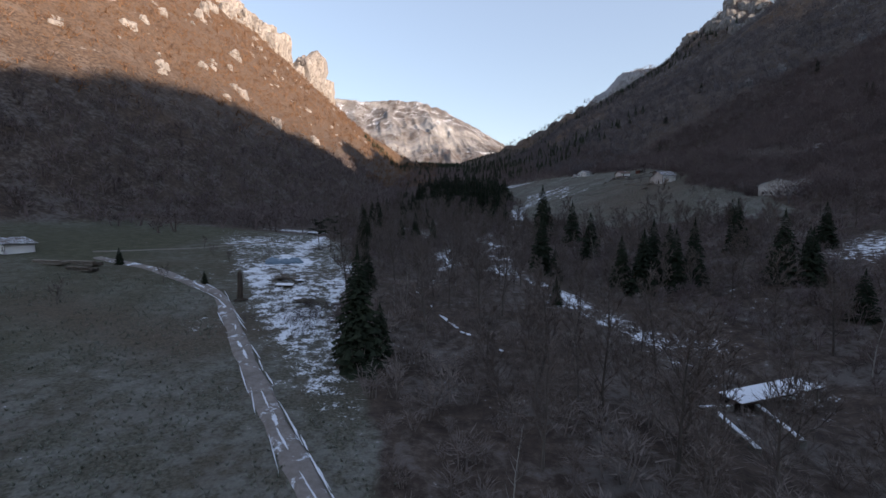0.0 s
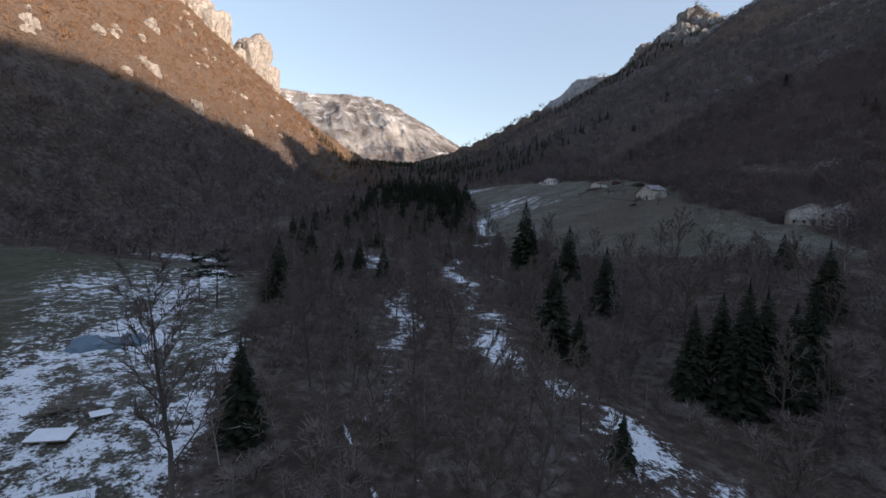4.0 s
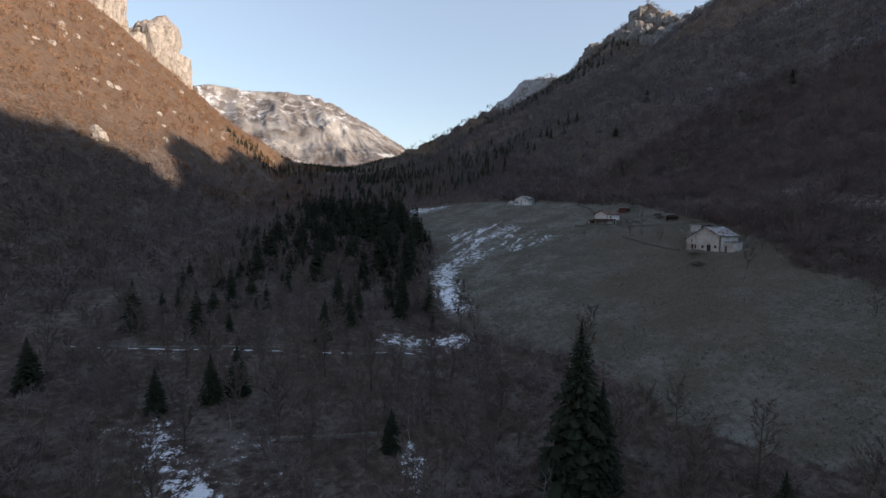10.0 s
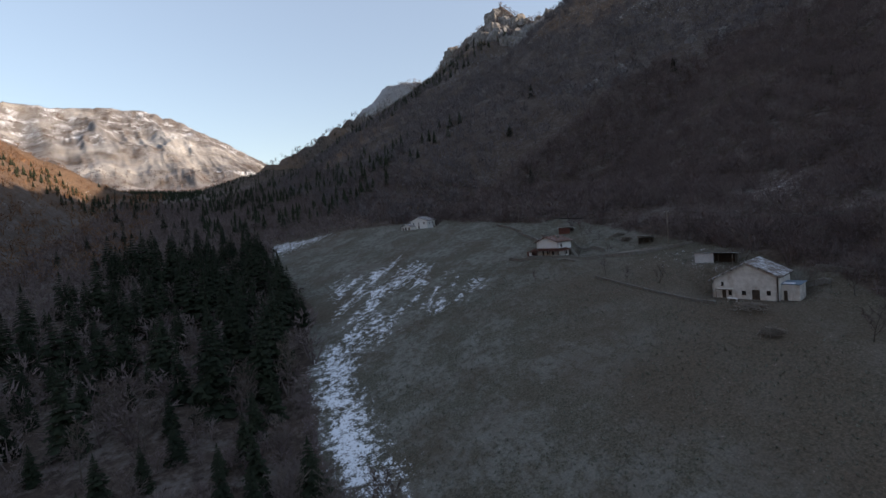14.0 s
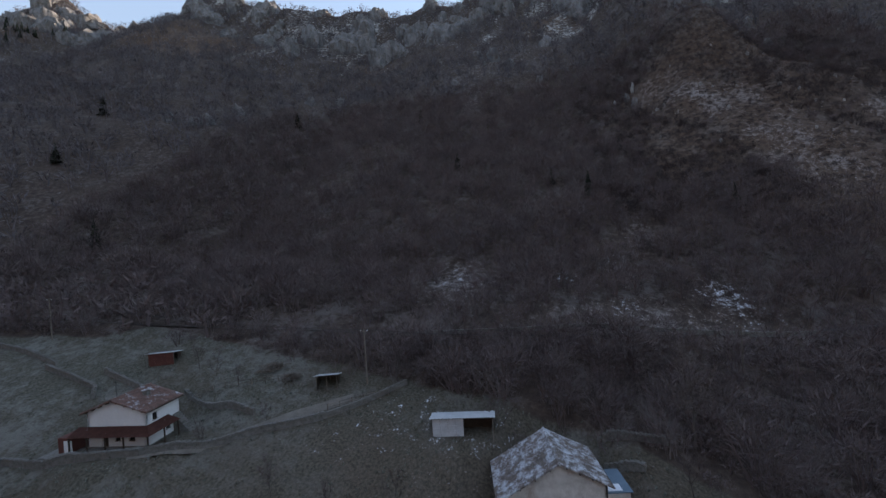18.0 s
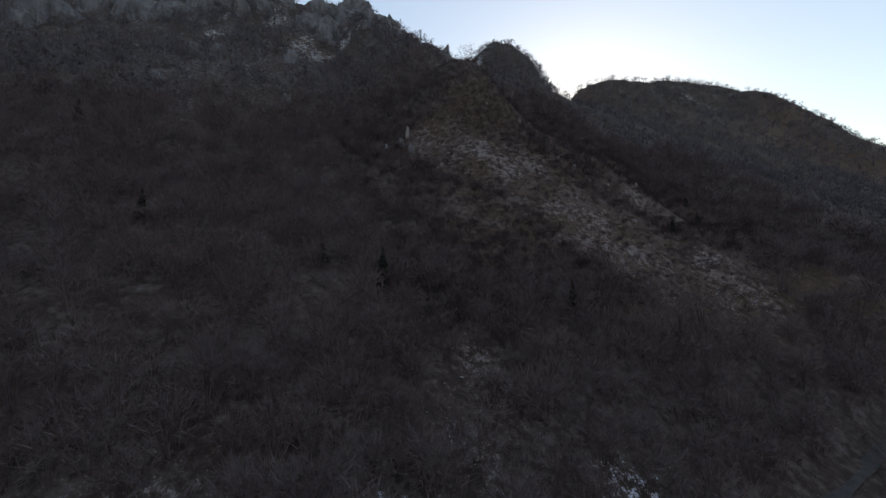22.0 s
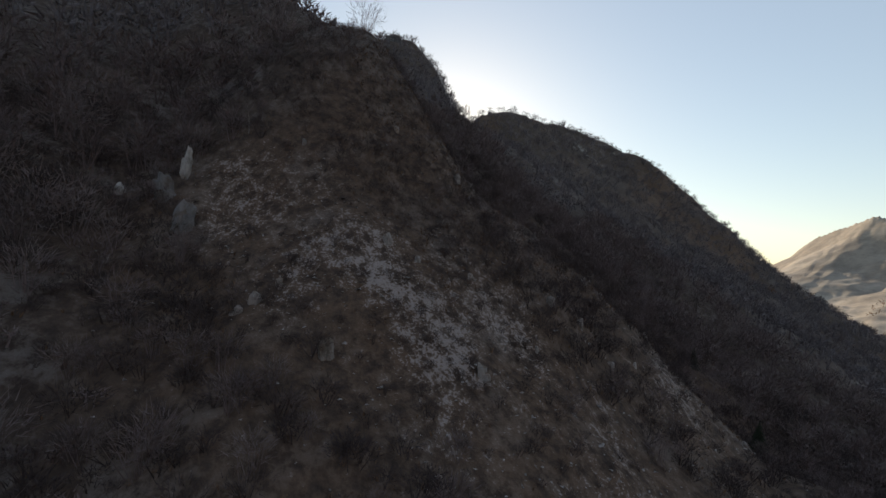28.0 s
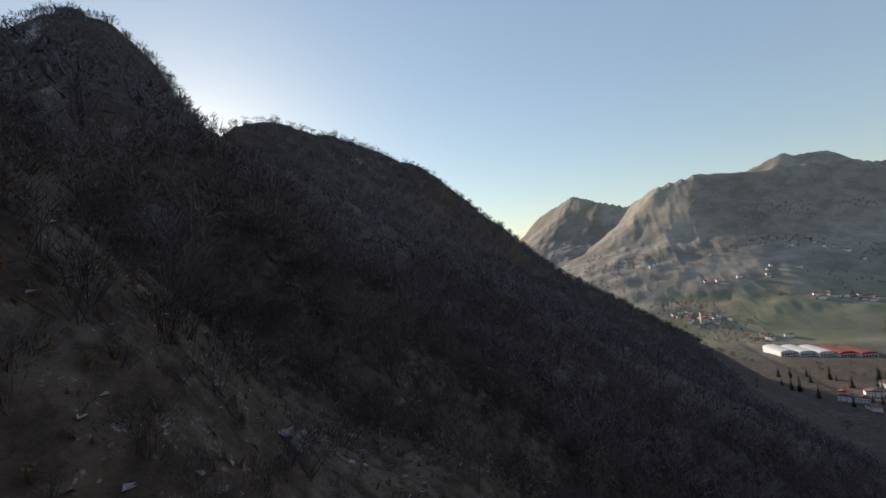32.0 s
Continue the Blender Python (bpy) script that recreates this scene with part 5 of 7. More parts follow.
# ---------------------------------------------------------------- shapes
def box(bm, x0, x1, y0, y1, z0, z1):
    v = [bm.verts.new((x, y, z)) for z in (z0, z1) for y in (y0, y1) for x in (x0, x1)]
    for f in ((0, 2, 3, 1), (4, 5, 7, 6), (0, 1, 5, 4), (2, 6, 7, 3), (0, 4, 6, 2), (1, 3, 7, 5)):
        bm.faces.new([v[i] for i in f])


def boxes(*spans):
    bm = bmesh.new()
    for s in spans:
        box(bm, *s)
    return bm


def prism(bm, outline, y0, y1):
    """An outline of (x, z) points carried from y0 to y1."""
    a, b = [bm.verts.new((x, y0, z)) for x, z in outline], [bm.verts.new((x, y1, z)) for x, z in outline]
    bm.faces.new(a)
    bm.faces.new(b[::-1])
    for i in range(len(a)):
        j = (i + 1) % len(a)
        bm.faces.new((a[i], b[i], b[j], a[j]))


def wall_mesh(width, height, thick, holes, gable=None):
    """A wall along x with openings (x0, x1, z0, z1) cut through it, and above it a gable outline."""
    bm = bmesh.new()
    xs = sorted({0, width, *(h[0] for h in holes), *(h[1] for h in holes)})
    zs = sorted({0, height, *(h[2] for h in holes), *(h[3] for h in holes)})
    for xa, xb in zip(xs, xs[1:]):
        for za, zb in zip(zs, zs[1:]):
            cx, cz = (xa + xb) / 2, (za + zb) / 2
            if not any(h[0] < cx < h[1] and h[2] < cz < h[3] for h in holes):
                box(bm, xa, xb, 0, thick, za, zb)
    if gable:
        prism(bm, gable, 0, thick)
    bmesh.ops.remove_doubles(bm, verts=bm.verts, dist=0.001)
    bmesh.ops.recalc_face_normals(bm, faces=bm.faces)
    return bm


def fill_opening(parent, m, hole, kind, timber):
    """A window with its frame and pane, or a door with its handle, set back in an opening; m places the wall."""
    x0, x1, z0, z1 = hole
    if kind == "door":
        d = part("door", boxes((x0, x1, 0.14, 0.20, z0, z1), (x0 + 0.1, x1 - 0.1, 0.12, 0.14, z0 + 0.15, z0 + (z1 - z0) * 0.45), (x0 + 0.1, x1 - 0.1, 0.12, 0.14, z0 + (z1 - z0) * 0.52, z1 - 0.12)), timber, parent, "weathered plank door")
        d.matrix_basis = m
        part("handle", boxes((x1 - 0.16, x1 - 0.10, 0.08, 0.12, z0 + 0.95, z0 + 1.1)), WIRE, d, "small iron handle")
        return
    f = 0.07
    w = part("window", boxes((x0, x0 + f, 0.10, 0.20, z0, z1), (x1 - f, x1, 0.10, 0.20, z0, z1), (x0 + f, x1 - f, 0.10, 0.20, z1 - f, z1), (x0 + f, x1 - f, 0.10, 0.20, z0, z0 + f),
                             ((x0 + x1) / 2 - 0.03, (x0 + x1) / 2 + 0.03, 0.11, 0.19, z0 + f, z1 - f), (x0 - 0.08, x1 + 0.08, -0.06, 0.10, z0 - 0.08, z0)), timber, parent, "small window with a timber frame")
    w.matrix_basis = m
    part("pane", boxes((x0 + f, x1 - f, 0.145, 0.155, z0 + f, z1 - f)), GLASS, w)


def house(name, label, category, x, y, z, turn, width, depth, left_eave, right_eave, ridge_at, ridge, front, right, left=(), plaster=None, tiles=None, timber=None, over=0.5, chimney=None, group=""):
    """A gabled house. Its front lies along local x with its left end at the origin; the ridge runs back along y.
    front, right, left: openings as (kind, x0, x1, z0, z1) in each wall."""
    plaster, tiles, timber = plaster or PLASTER, tiles or TILES, timber or TIMBER_DARK
    h = tagged(new(name), label, category, group)
    h.matrix_basis = pose(x, y, z, 0, 0, turn)
    low = min(left_eave, right_eave)
    gable = [(0, low), (width, low), (width, right_eave + 0.001), (ridge_at, ridge), (0, left_eave + 0.001)]
    t = 0.4
    walls = ((pose(0, 0, 0), width, low, front, gable), (pose(width, 0, 0, 0, 0, 90), depth, right_eave, right, None),
             (pose(0, depth, 0, 0, 0, -90), depth, left_eave, left, None), (pose(width, depth, 0, 0, 0, 180), width, low, (), [(width - a, b) for a, b in gable]))
    for m, w, hh, holes, g in walls:
        wall = part("wall", wall_mesh(w, hh, t, [o[1:] for o in holes], g), plaster, h)
        wall.matrix_basis = m
        for o in holes:
            fill_opening(h, m, o[1:], o[0], timber)
    part("foundation", boxes((-0.05, width + 0.05, -0.05, depth + 0.05, -3.0, 0.05)), MASONRY, h)
    for eave, x_e, sgn in ((left_eave, 0, -1), (right_eave, width, 1)):
        run, fall = abs(x_e - ridge_at), ridge - eave
        ex, ez = x_e + sgn * over, eave - fall / run * over
        bm = bmesh.new()
        prism(bm, [(ridge_at, ridge + 0.02), (ex, ez + 0.02), (ex, ez + 0.22), (ridge_at, ridge + 0.22)], -0.6, depth + 0.4)
        bmesh.ops.recalc_face_normals(bm, faces=bm.faces)
        roof = part("roof", bm, tiles, h)
        bm = bmesh.new()
        ends = [[bm.verts.new((px, py, pz + up)) for py, up in ((-0.10, 0.0), (-0.055, 0.075), (0.055, 0.075), (0.10, 0.0))] for px, pz in ((ridge_at, ridge + 0.215), (ex, ez + 0.215))]
        for k in range(3):
            bm.faces.new((ends[0][k], ends[0][k + 1], ends[1][k + 1], ends[1][k]))
        for e in ends:
            bm.faces.new(e)
        bmesh.ops.recalc_face_normals(bm, faces=bm.faces)
        row = bpy.data.meshes.new("roof_tile")
        bm.to_mesh(row)
        bm.free()
        row.materials.append(tiles)
        rows = int((depth + 0.8) / 0.30)
        for k in range(rows):
            ob = new("roof_tile", row)
            ob.parent = roof
            ob.matrix_basis = pose(0, -0.45 + 0.30 * k, 0.012 * math.sin(k * 2.7))
        part("gutter", boxes((ex - 0.07 + sgn * 0.08, ex + 0.07 + sgn * 0.08, -0.6, depth + 0.4, ez - 0.02, ez + 0.10)), TIMBER_DARK, roof, "dark gutter along the eave")
        bm = bmesh.new()
        for k in range(4):
            rx = ridge_at + (ex - ridge_at) * (k + 0.6) / 4.2
            rz = ridge + (ez - ridge) * (k + 0.6) / 4.2
            box(bm, rx - 0.07, rx + 0.07, -0.55, 0.0, rz - 0.14, rz + 0.01)
        part("rafter_ends", bm, TIMBER_DARK, roof)
    bm = bmesh.new()
    box(bm, ridge_at - 0.14, ridge_at + 0.14, -0.6, depth + 0.4, ridge + 0.14, ridge + 0.30)
    part("ridge_cap", bm, tiles, h)
    if chimney:
        cx, cy, top = chimney
        c = part("chimney", boxes((cx - 0.35, cx + 0.35, cy - 0.35, cy + 0.35, ridge - 1.6, top)), MASONRY, h)
        part("chimney_cap", boxes((cx - 0.48, cx + 0.48, cy - 0.48, cy + 0.48, top, top + 0.12)), TILES, c)
    return h


def shed(name, label, x, y, z, turn, width, depth, height, fall, front_share, wall, roof, group=""):
    """An open-fronted shed on posts with a lean-to roof of ribbed sheets; front_share of the front is boarded up."""
    s = tagged(new(name), label, "shed", group)
    s.matrix_basis = pose(x, y, z, 0, 0, turn)
    for px in (0, width * 0.5, width):
        for py, hh in ((0, height), (depth, height - fall)):
            part("post", boxes((px - 0.07, px + 0.07, py - 0.07, py + 0.07, -0.6, hh)), TIMBER, s)
    part("back_wall", boxes((0, width, depth - 0.04, depth + 0.04, 0, height - fall)), TIMBER_DARK, s)
    part("side_wall", boxes((-0.04, 0.04, 0.1, depth - 0.1, 0, height - fall)), TIMBER_DARK, s)
    part("side_wall", boxes((width - 0.04, width + 0.04, depth * 0.5, depth - 0.1, 0, height - fall)), TIMBER_DARK, s)
    if front_share:
        n = max(2, round(width * front_share / 1.1))
        for k in range(n):
            x0, x1 = width * front_share * k / n, width * front_share * (k + 1) / n
            panel = part("front_panel", boxes((x0, x1 - 0.02, -0.10, -0.06, 0.05, height * 0.93)), wall, s, "pale ribbed sheet")
            for j in range(7):
                part("rib", boxes((x0 + 0.01, x1 - 0.03, -0.135, -0.10, 0.12 + 0.36 * j, 0.24 + 0.36 * j)), wall, panel)
    bm = bmesh.new()
    n = int((width + 0.8) / 0.25)
    for k in range(n):
        x0 = -0.4 + (width + 0.8) * k / n
        x1, lift = x0 + (width + 0.8) / n, 0.05 * (k % 2)
        v = [bm.verts.new(c) for c in ((x0, -0.5, height + lift), (x1, -0.5, height + lift), (x1, depth + 0.4, height - fall * 1.2 + lift), (x0, depth + 0.4, height - fall * 1.2 + lift))]
        u = [bm.verts.new((c.co.x, c.co.y, c.co.z + 0.05)) for c in v]
        for f in ((v[3], v[2], v[1], v[0]), tuple(u), (v[0], v[1], u[1], u[0]), (v[1], v[2], u[2], u[1]), (v[2], v[3], u[3], u[2]), (v[3], v[0], u[0], u[3])):
            bm.faces.new(f)
    part("roof", bm, roof, s, "ribbed metal roof sheets")
    return s


def ribbon(name, points, width, material, label, lift=0.06, kind="structure", category="road"):
    """A strip that follows the ground along a line of (x, y) points."""
    pts = [Vector(p) for p in points]
    fine = []
    for i in range(len(pts) - 1):
        p0, p1, p2, p3 = pts[max(i - 1, 0)], pts[i], pts[i + 1], pts[min(i + 2, len(pts) - 1)]
        n = max(2, int((p2 - p1).length / 2.0))
        for k in range(n):
            u = k / n
            fine.append(0.5 * ((2 * p1) + (p2 - p0) * u + (2 * p0 - 5 * p1 + 4 * p2 - p3) * u * u + (3 * p1 - p0 - 3 * p2 + p3) * u ** 3))
    fine.append(pts[-1])
    bm = bmesh.new()
    rows = []
    for i, p in enumerate(fine):
        d = (fine[min(i + 1, len(fine) - 1)] - fine[max(i - 1, 0)]).normalized()
        side = Vector((-d.y, d.x))
        row = []
        for k in range(7):
            off = (k / 6 - 0.5) * width * (1 + 0.10 * math.sin(i * 0.9) + 0.06 * math.sin(i * 2.3))
            q = p + side * off
            row.append(bm.verts.new((q.x, q.y, float(terrain(q.x, q.y)) + lift - lift * 1.2 * (k in (0, 6)) - 0.03 * (k in (2, 4)))))
        rows.append(row)
    for a, b in zip(rows, rows[1:]):
        for k in range(6):
            bm.faces.new((a[k], a[k + 1], b[k + 1], b[k]))
    bmesh.ops.recalc_face_normals(bm, faces=bm.faces)
    for f in bm.faces:
        f.smooth = True
    me = bpy.data.meshes.new(name)
    bm.to_mesh(me)
    bm.free()
    me.materials.append(material)
    return tagged(new(name, me), label, category, kind=kind)


# ---------------------------------------------------------------- houses on the meadow
def ground_at(x, y):
    return float(terrain(x, y))


def build_farmhouse():
    h = house("farmhouse", "old plastered farmhouse with a frosted tile roof above the meadow", "house", 129.1, 275.3, 45.6, -80.1, 12.2, 8.6, 4.0, 5.2, 6.8, 7.9,
              [("window", 1.75, 2.3, 2.75, 3.6), ("door", 1.9, 2.7, 0, 1.95), ("window", 3.1, 3.75, 0.75, 1.75), ("window", 5.65, 6.45, 0.95, 1.85), ("door", 7.5, 8.95, 0, 2.15), ("window", 10.1, 10.85, 1.2, 2.1)],
              [("window", 5.2, 6.0, 2.6, 3.6)], [("window", 3.0, 3.8, 1.2, 2.2)])
    bm = bmesh.new()
    for k in range(14):
        box(bm, 1.1 + k * 0.22, 1.1 + k * 0.22 + 0.15, -1.15, 0.0, 2.2, 2.27)
    part("awning", bm, ROOF_WHITE, h, "slatted awning over the door")
    part("awning_beam", boxes((1.0, 4.25, -1.2, -1.1, 2.05, 2.2), (1.05, 1.15, -1.2, -1.1, 0, 2.05), (4.1, 4.2, -1.2, -1.1, 0, 2.05)), TIMBER, h)
    annex = part("annex", wall_mesh(4.2, 3.3, 0.3, [(0.5, 1.4, 0, 2.0)]), PLASTER, h)
    annex.matrix_basis = pose(12.25, 1.6, 0, 0, 0, 0) @ pose(0, 0, 0, 0, 0, 0)
    annex.scale = (0.72, 1, 1)
    part("annex_door", boxes((12.62, 13.24, 1.7, 1.78, 0, 2.0)), TIMBER_DARK, h)
    part("annex", boxes((14.95, 15.25, 1.9, 6.2, 0, 3.3), (12.25, 15.25, 6.0, 6.3, 0, 3.3)), PLASTER, h)
    part("annex_roof", boxes((12.2, 15.5, 1.3, 6.5, 3.3, 3.42)), TARP, h, "flat dark roof with a blue sheet")
    part("roof_snow", boxes((12.5, 14.4, 1.6, 3.0, 3.424, 3.5)), SNOW, h, "rest of snow")
    part("drainpipe", boxes((12.0, 12.12, -0.14, -0.02, 0, 5.0)), TIMBER_DARK, h)
    # clutter before the door
    t = tagged(new("garden_table"), "white garden table before the farmhouse door", "table")
    t.matrix_basis = pose(127.3, 270.2, ground_at(127.3, 270.2), 0, 0, -80)
    part("tabletop", boxes((-0.9, 0.9, -0.45, 0.45, 0.70, 0.75)), PLASTER_WHITE, t)
    for sx in (-0.8, 0.75):
        for sy in (-0.4, 0.35):
            part("leg", boxes((sx, sx + 0.06, sy, sy + 0.06, -0.2, 0.70)), PLASTER_WHITE, t)
    build_wood_heap(124.5, 265.5, 5.2, "heap of cut branches under a frosted cover on the grass")


def build_wood_heap(x, y, size, label):
    rng = np.random.default_rng(int(abs(x) * 10))
    a = rng.normal(size=(150, 3)) * np.array([size * 0.28, size * 0.2, 0.12])
    a[:, 2] = np.abs(a[:, 2]) + 0.9 * np.exp(-(a[:, 0] / (size * 0.3)) ** 2) * rng.random(150)
    tri = []
    for p in a:
        d = unit(rng.normal(size=3) * np.array([1, 1, 0.12]))
        tri += tapered(p - d * rng.uniform(0.5, 1.2), p + d * rng.uniform(0.5, 1.2), 0.07, 0.04, 4)
    ob = new("wood_heap", soup("wood_heap", np.array(tri), TIMBER))
    ob.matrix_basis = pose(x, y, ground_at(x, y) - 0.1)
    tagged(ob, label, "wood heap", kind="stuff")


def build_white_house():
    h = house("white_house", "white two-storey house with a brown veranda roof and frosted tiles", "house", 130.4, 334.3, 53.2, -84.4, 9.2, 6.6, 5.1, 5.1, 4.3, 6.7,
              [("door", 2.2, 3.1, 0, 2.0), ("window", 4.2, 5.0, 0.9, 1.9), ("window", 6.4, 7.3, 0.9, 1.9)], [("window", 1.2, 2.1, 3.3, 4.3), ("window", 3.6, 4.5, 0.9, 1.9)], (), PLASTER_WHITE, TILES_RED, TIMBER_DARK, 0.6, (6.4, 3.6, 6.9))
    bm = bmesh.new()
    prism(bm, [(-1.2, 2.9), (9.2, 2.9), (9.2, 3.0), (-1.2, 3.0)], -0.05, 0.0)
    v = [bm.verts.new(c) for c in ((-1.4, -2.1, 2.25), (11.2, -2.1, 2.25), (9.2, 0.0, 2.98), (-1.4, 0.0, 2.98))]
    w = [bm.verts.new(c) for c in ((11.2, -2.1, 2.25), (11.2, 4.2, 2.25), (9.2, 4.2, 2.98), (9.2, 0.0, 2.98))]
    bm.faces.new(v), bm.faces.new(w)
    bmesh.ops.solidify(bm, geom=bm.faces[:], thickness=0.12)
    part("veranda_roof", bm, TILES_BROWN, h, "reddish-brown veranda roof")
    for px, py in ((-1.2, -1.9), (1.6, -1.9), (4.4, -1.9), (7.2, -1.9), (10.9, -1.9), (10.9, 1.2), (10.9, 4.0)):
        part("post", boxes((px - 0.08, px + 0.08, py - 0.08, py + 0.08, -0.5, 2.3)), TIMBER_DARK, h)
    part("railing", boxes((1.6, 10.9, -1.95, -1.88, 0.85, 0.95), (1.6, 10.9, -1.95, -1.88, 0.4, 0.46)), TIMBER, h)
    part("lean_to", boxes((-3.2, -1.3, -1.6, 1.2, -0.6, 2.1)), RUSTY, h, "low red annex")
    part("lean_to_door", boxes((-2.2, -1.0, -1.72, -1.6, -0.4, 1.7)), PLASTER_WHITE, h, "pale sliding door")
    part("terrace", boxes((-5.0, 11.6, -3.0, 0.0, -3.0, -0.06)), MASONRY, h, "stone terrace before the veranda")
    for k in range(9):
        part("step", boxes((9.3 + 0.30 * k, 9.6 + 0.30 * k, 5.0, 6.4, -0.5, 2.6 - 0.32 * k)), MASONRY, h)
    part("antenna", boxes((2.0, 2.05, 3.0, 3.05, 5.5, 8.6), (1.5, 2.55, 3.0, 3.04, 8.3, 8.34), (1.6, 2.45, 3.0, 3.04, 7.9, 7.94)), WIRE, h)
    # garden wall beside the house, loose stones set in courses
    wall_line("garden_wall", [(126.2, 344.5), (126.6, 338), (127.0, 331.3), (129.0, 324), (131.8, 319.2), (137.3, 312.4), (141.1, 304.3), (146, 298), (151.1, 292.5)], 1.1, 0.6, "low dry-stone wall along the garden path")
    wall_line("garden_wall", [(145.4, 362.0), (143.8, 354.0), (142.2, 347.0), (139.9, 344.9)], 1.0, 0.6, "low dry-stone wall behind the white house")
    wall_line("garden_wall", [(146.4, 349.6), (143.6, 340.0), (142.6, 336.5)], 1.2, 0.6, "low dry-stone wall behind the white house")
    wall_line("garden_wall", [(144.9, 331.0), (143.4, 325.0), (140.8, 314.8)], 1.1, 0.6, "stone wall with a rail beside the garden steps")
    wall_line("garden_wall", [(150.0, 383.0), (149.0, 372.0), (146.5, 361.0)], 1.0, 0.6, "low dry-stone wall behind the white house")
    wall_line("field_wall", [(143.2, 262.8), (143.8, 253.5)], 1.0, 0.7, "low field wall beside the farmhouse")
    wall_line("field_wall", [(141.4, 262.3), (138.6, 257.6)], 0.9, 0.6, "low field wall beside the farmhouse")
    wall_line("field_wall", [(126.0, 306.0), (125.0, 292.0), (124.0, 280.0), (124.0, 272.0)], 0.5, 0.5, "low field wall below the farmhouse")


def wall_line(name, points, height, thick, label):
    """A dry-stone wall that steps along the ground: a core with single stones as parts."""
    w = tagged(new(name), label, "stone wall", "dry-stone walls")
    ox, oy = points[0]
    w.matrix_basis = pose(ox, oy, ground_at(ox, oy))
    oz = ground_at(ox, oy)
    rng = np.random.default_rng(int(abs(ox * 7 + oy)))
    core = []
    stones = []
    for (ax, ay), (bx, by) in zip(points, points[1:]):
        length = math.hypot(bx - ax, by - ay)
        n = max(1, int(length / 0.62))
        ang = math.degrees(math.atan2(by - ay, bx - ax))
        for k in range(n):
            u = (k + 0.5) / n
            px, py = ax + (bx - ax) * u, ay + (by - ay) * u
            pz = ground_at(px, py)
            stones.append((px - ox, py - oy, pz - oz, ang, length / n))
    bm = bmesh.new()
    for px, py, pz, ang, ln in stones:
        m = pose(px, py, pz, 0, 0, ang)
        sub = bmesh.ops.create_cube(bm, size=1.0, matrix=m @ Matrix.Translation((0, 0, height * 0.35 - 0.2)) @ Matrix.Diagonal((ln * 1.05, thick * 0.8, height * 0.8 + 0.4, 1)))
    part("wall_core", bm, MASONRY, w)
    for i, (px, py, pz, ang, ln) in enumerate(stones[:70]):
        ob = new("stone", STONES[i % 4])
        ob.parent = w
        ob.matrix_basis = pose(px, py, pz + height * 0.80, rng.uniform(-12, 12), rng.uniform(-12, 12), ang + rng.uniform(-14, 14)) @ Matrix.Diagonal((ln * 1.02, thick * rng.uniform(0.85, 1.15), 0.30 * rng.uniform(0.8, 1.4), 1))


def stone_block(seed):
    rng = random.Random(seed)
    bm = bmesh.new()
    bmesh.ops.create_cube(bm, size=1.0)
    for v in bm.verts:
        v.co = Vector([c * rng.uniform(0.75, 1.05) for c in v.co])
    me = bpy.data.meshes.new("stone")
    bm.to_mesh(me)
    bm.free()
    me.materials.append(MASONRY)
    return me


STONES = [stone_block(k) for k in range(4)]


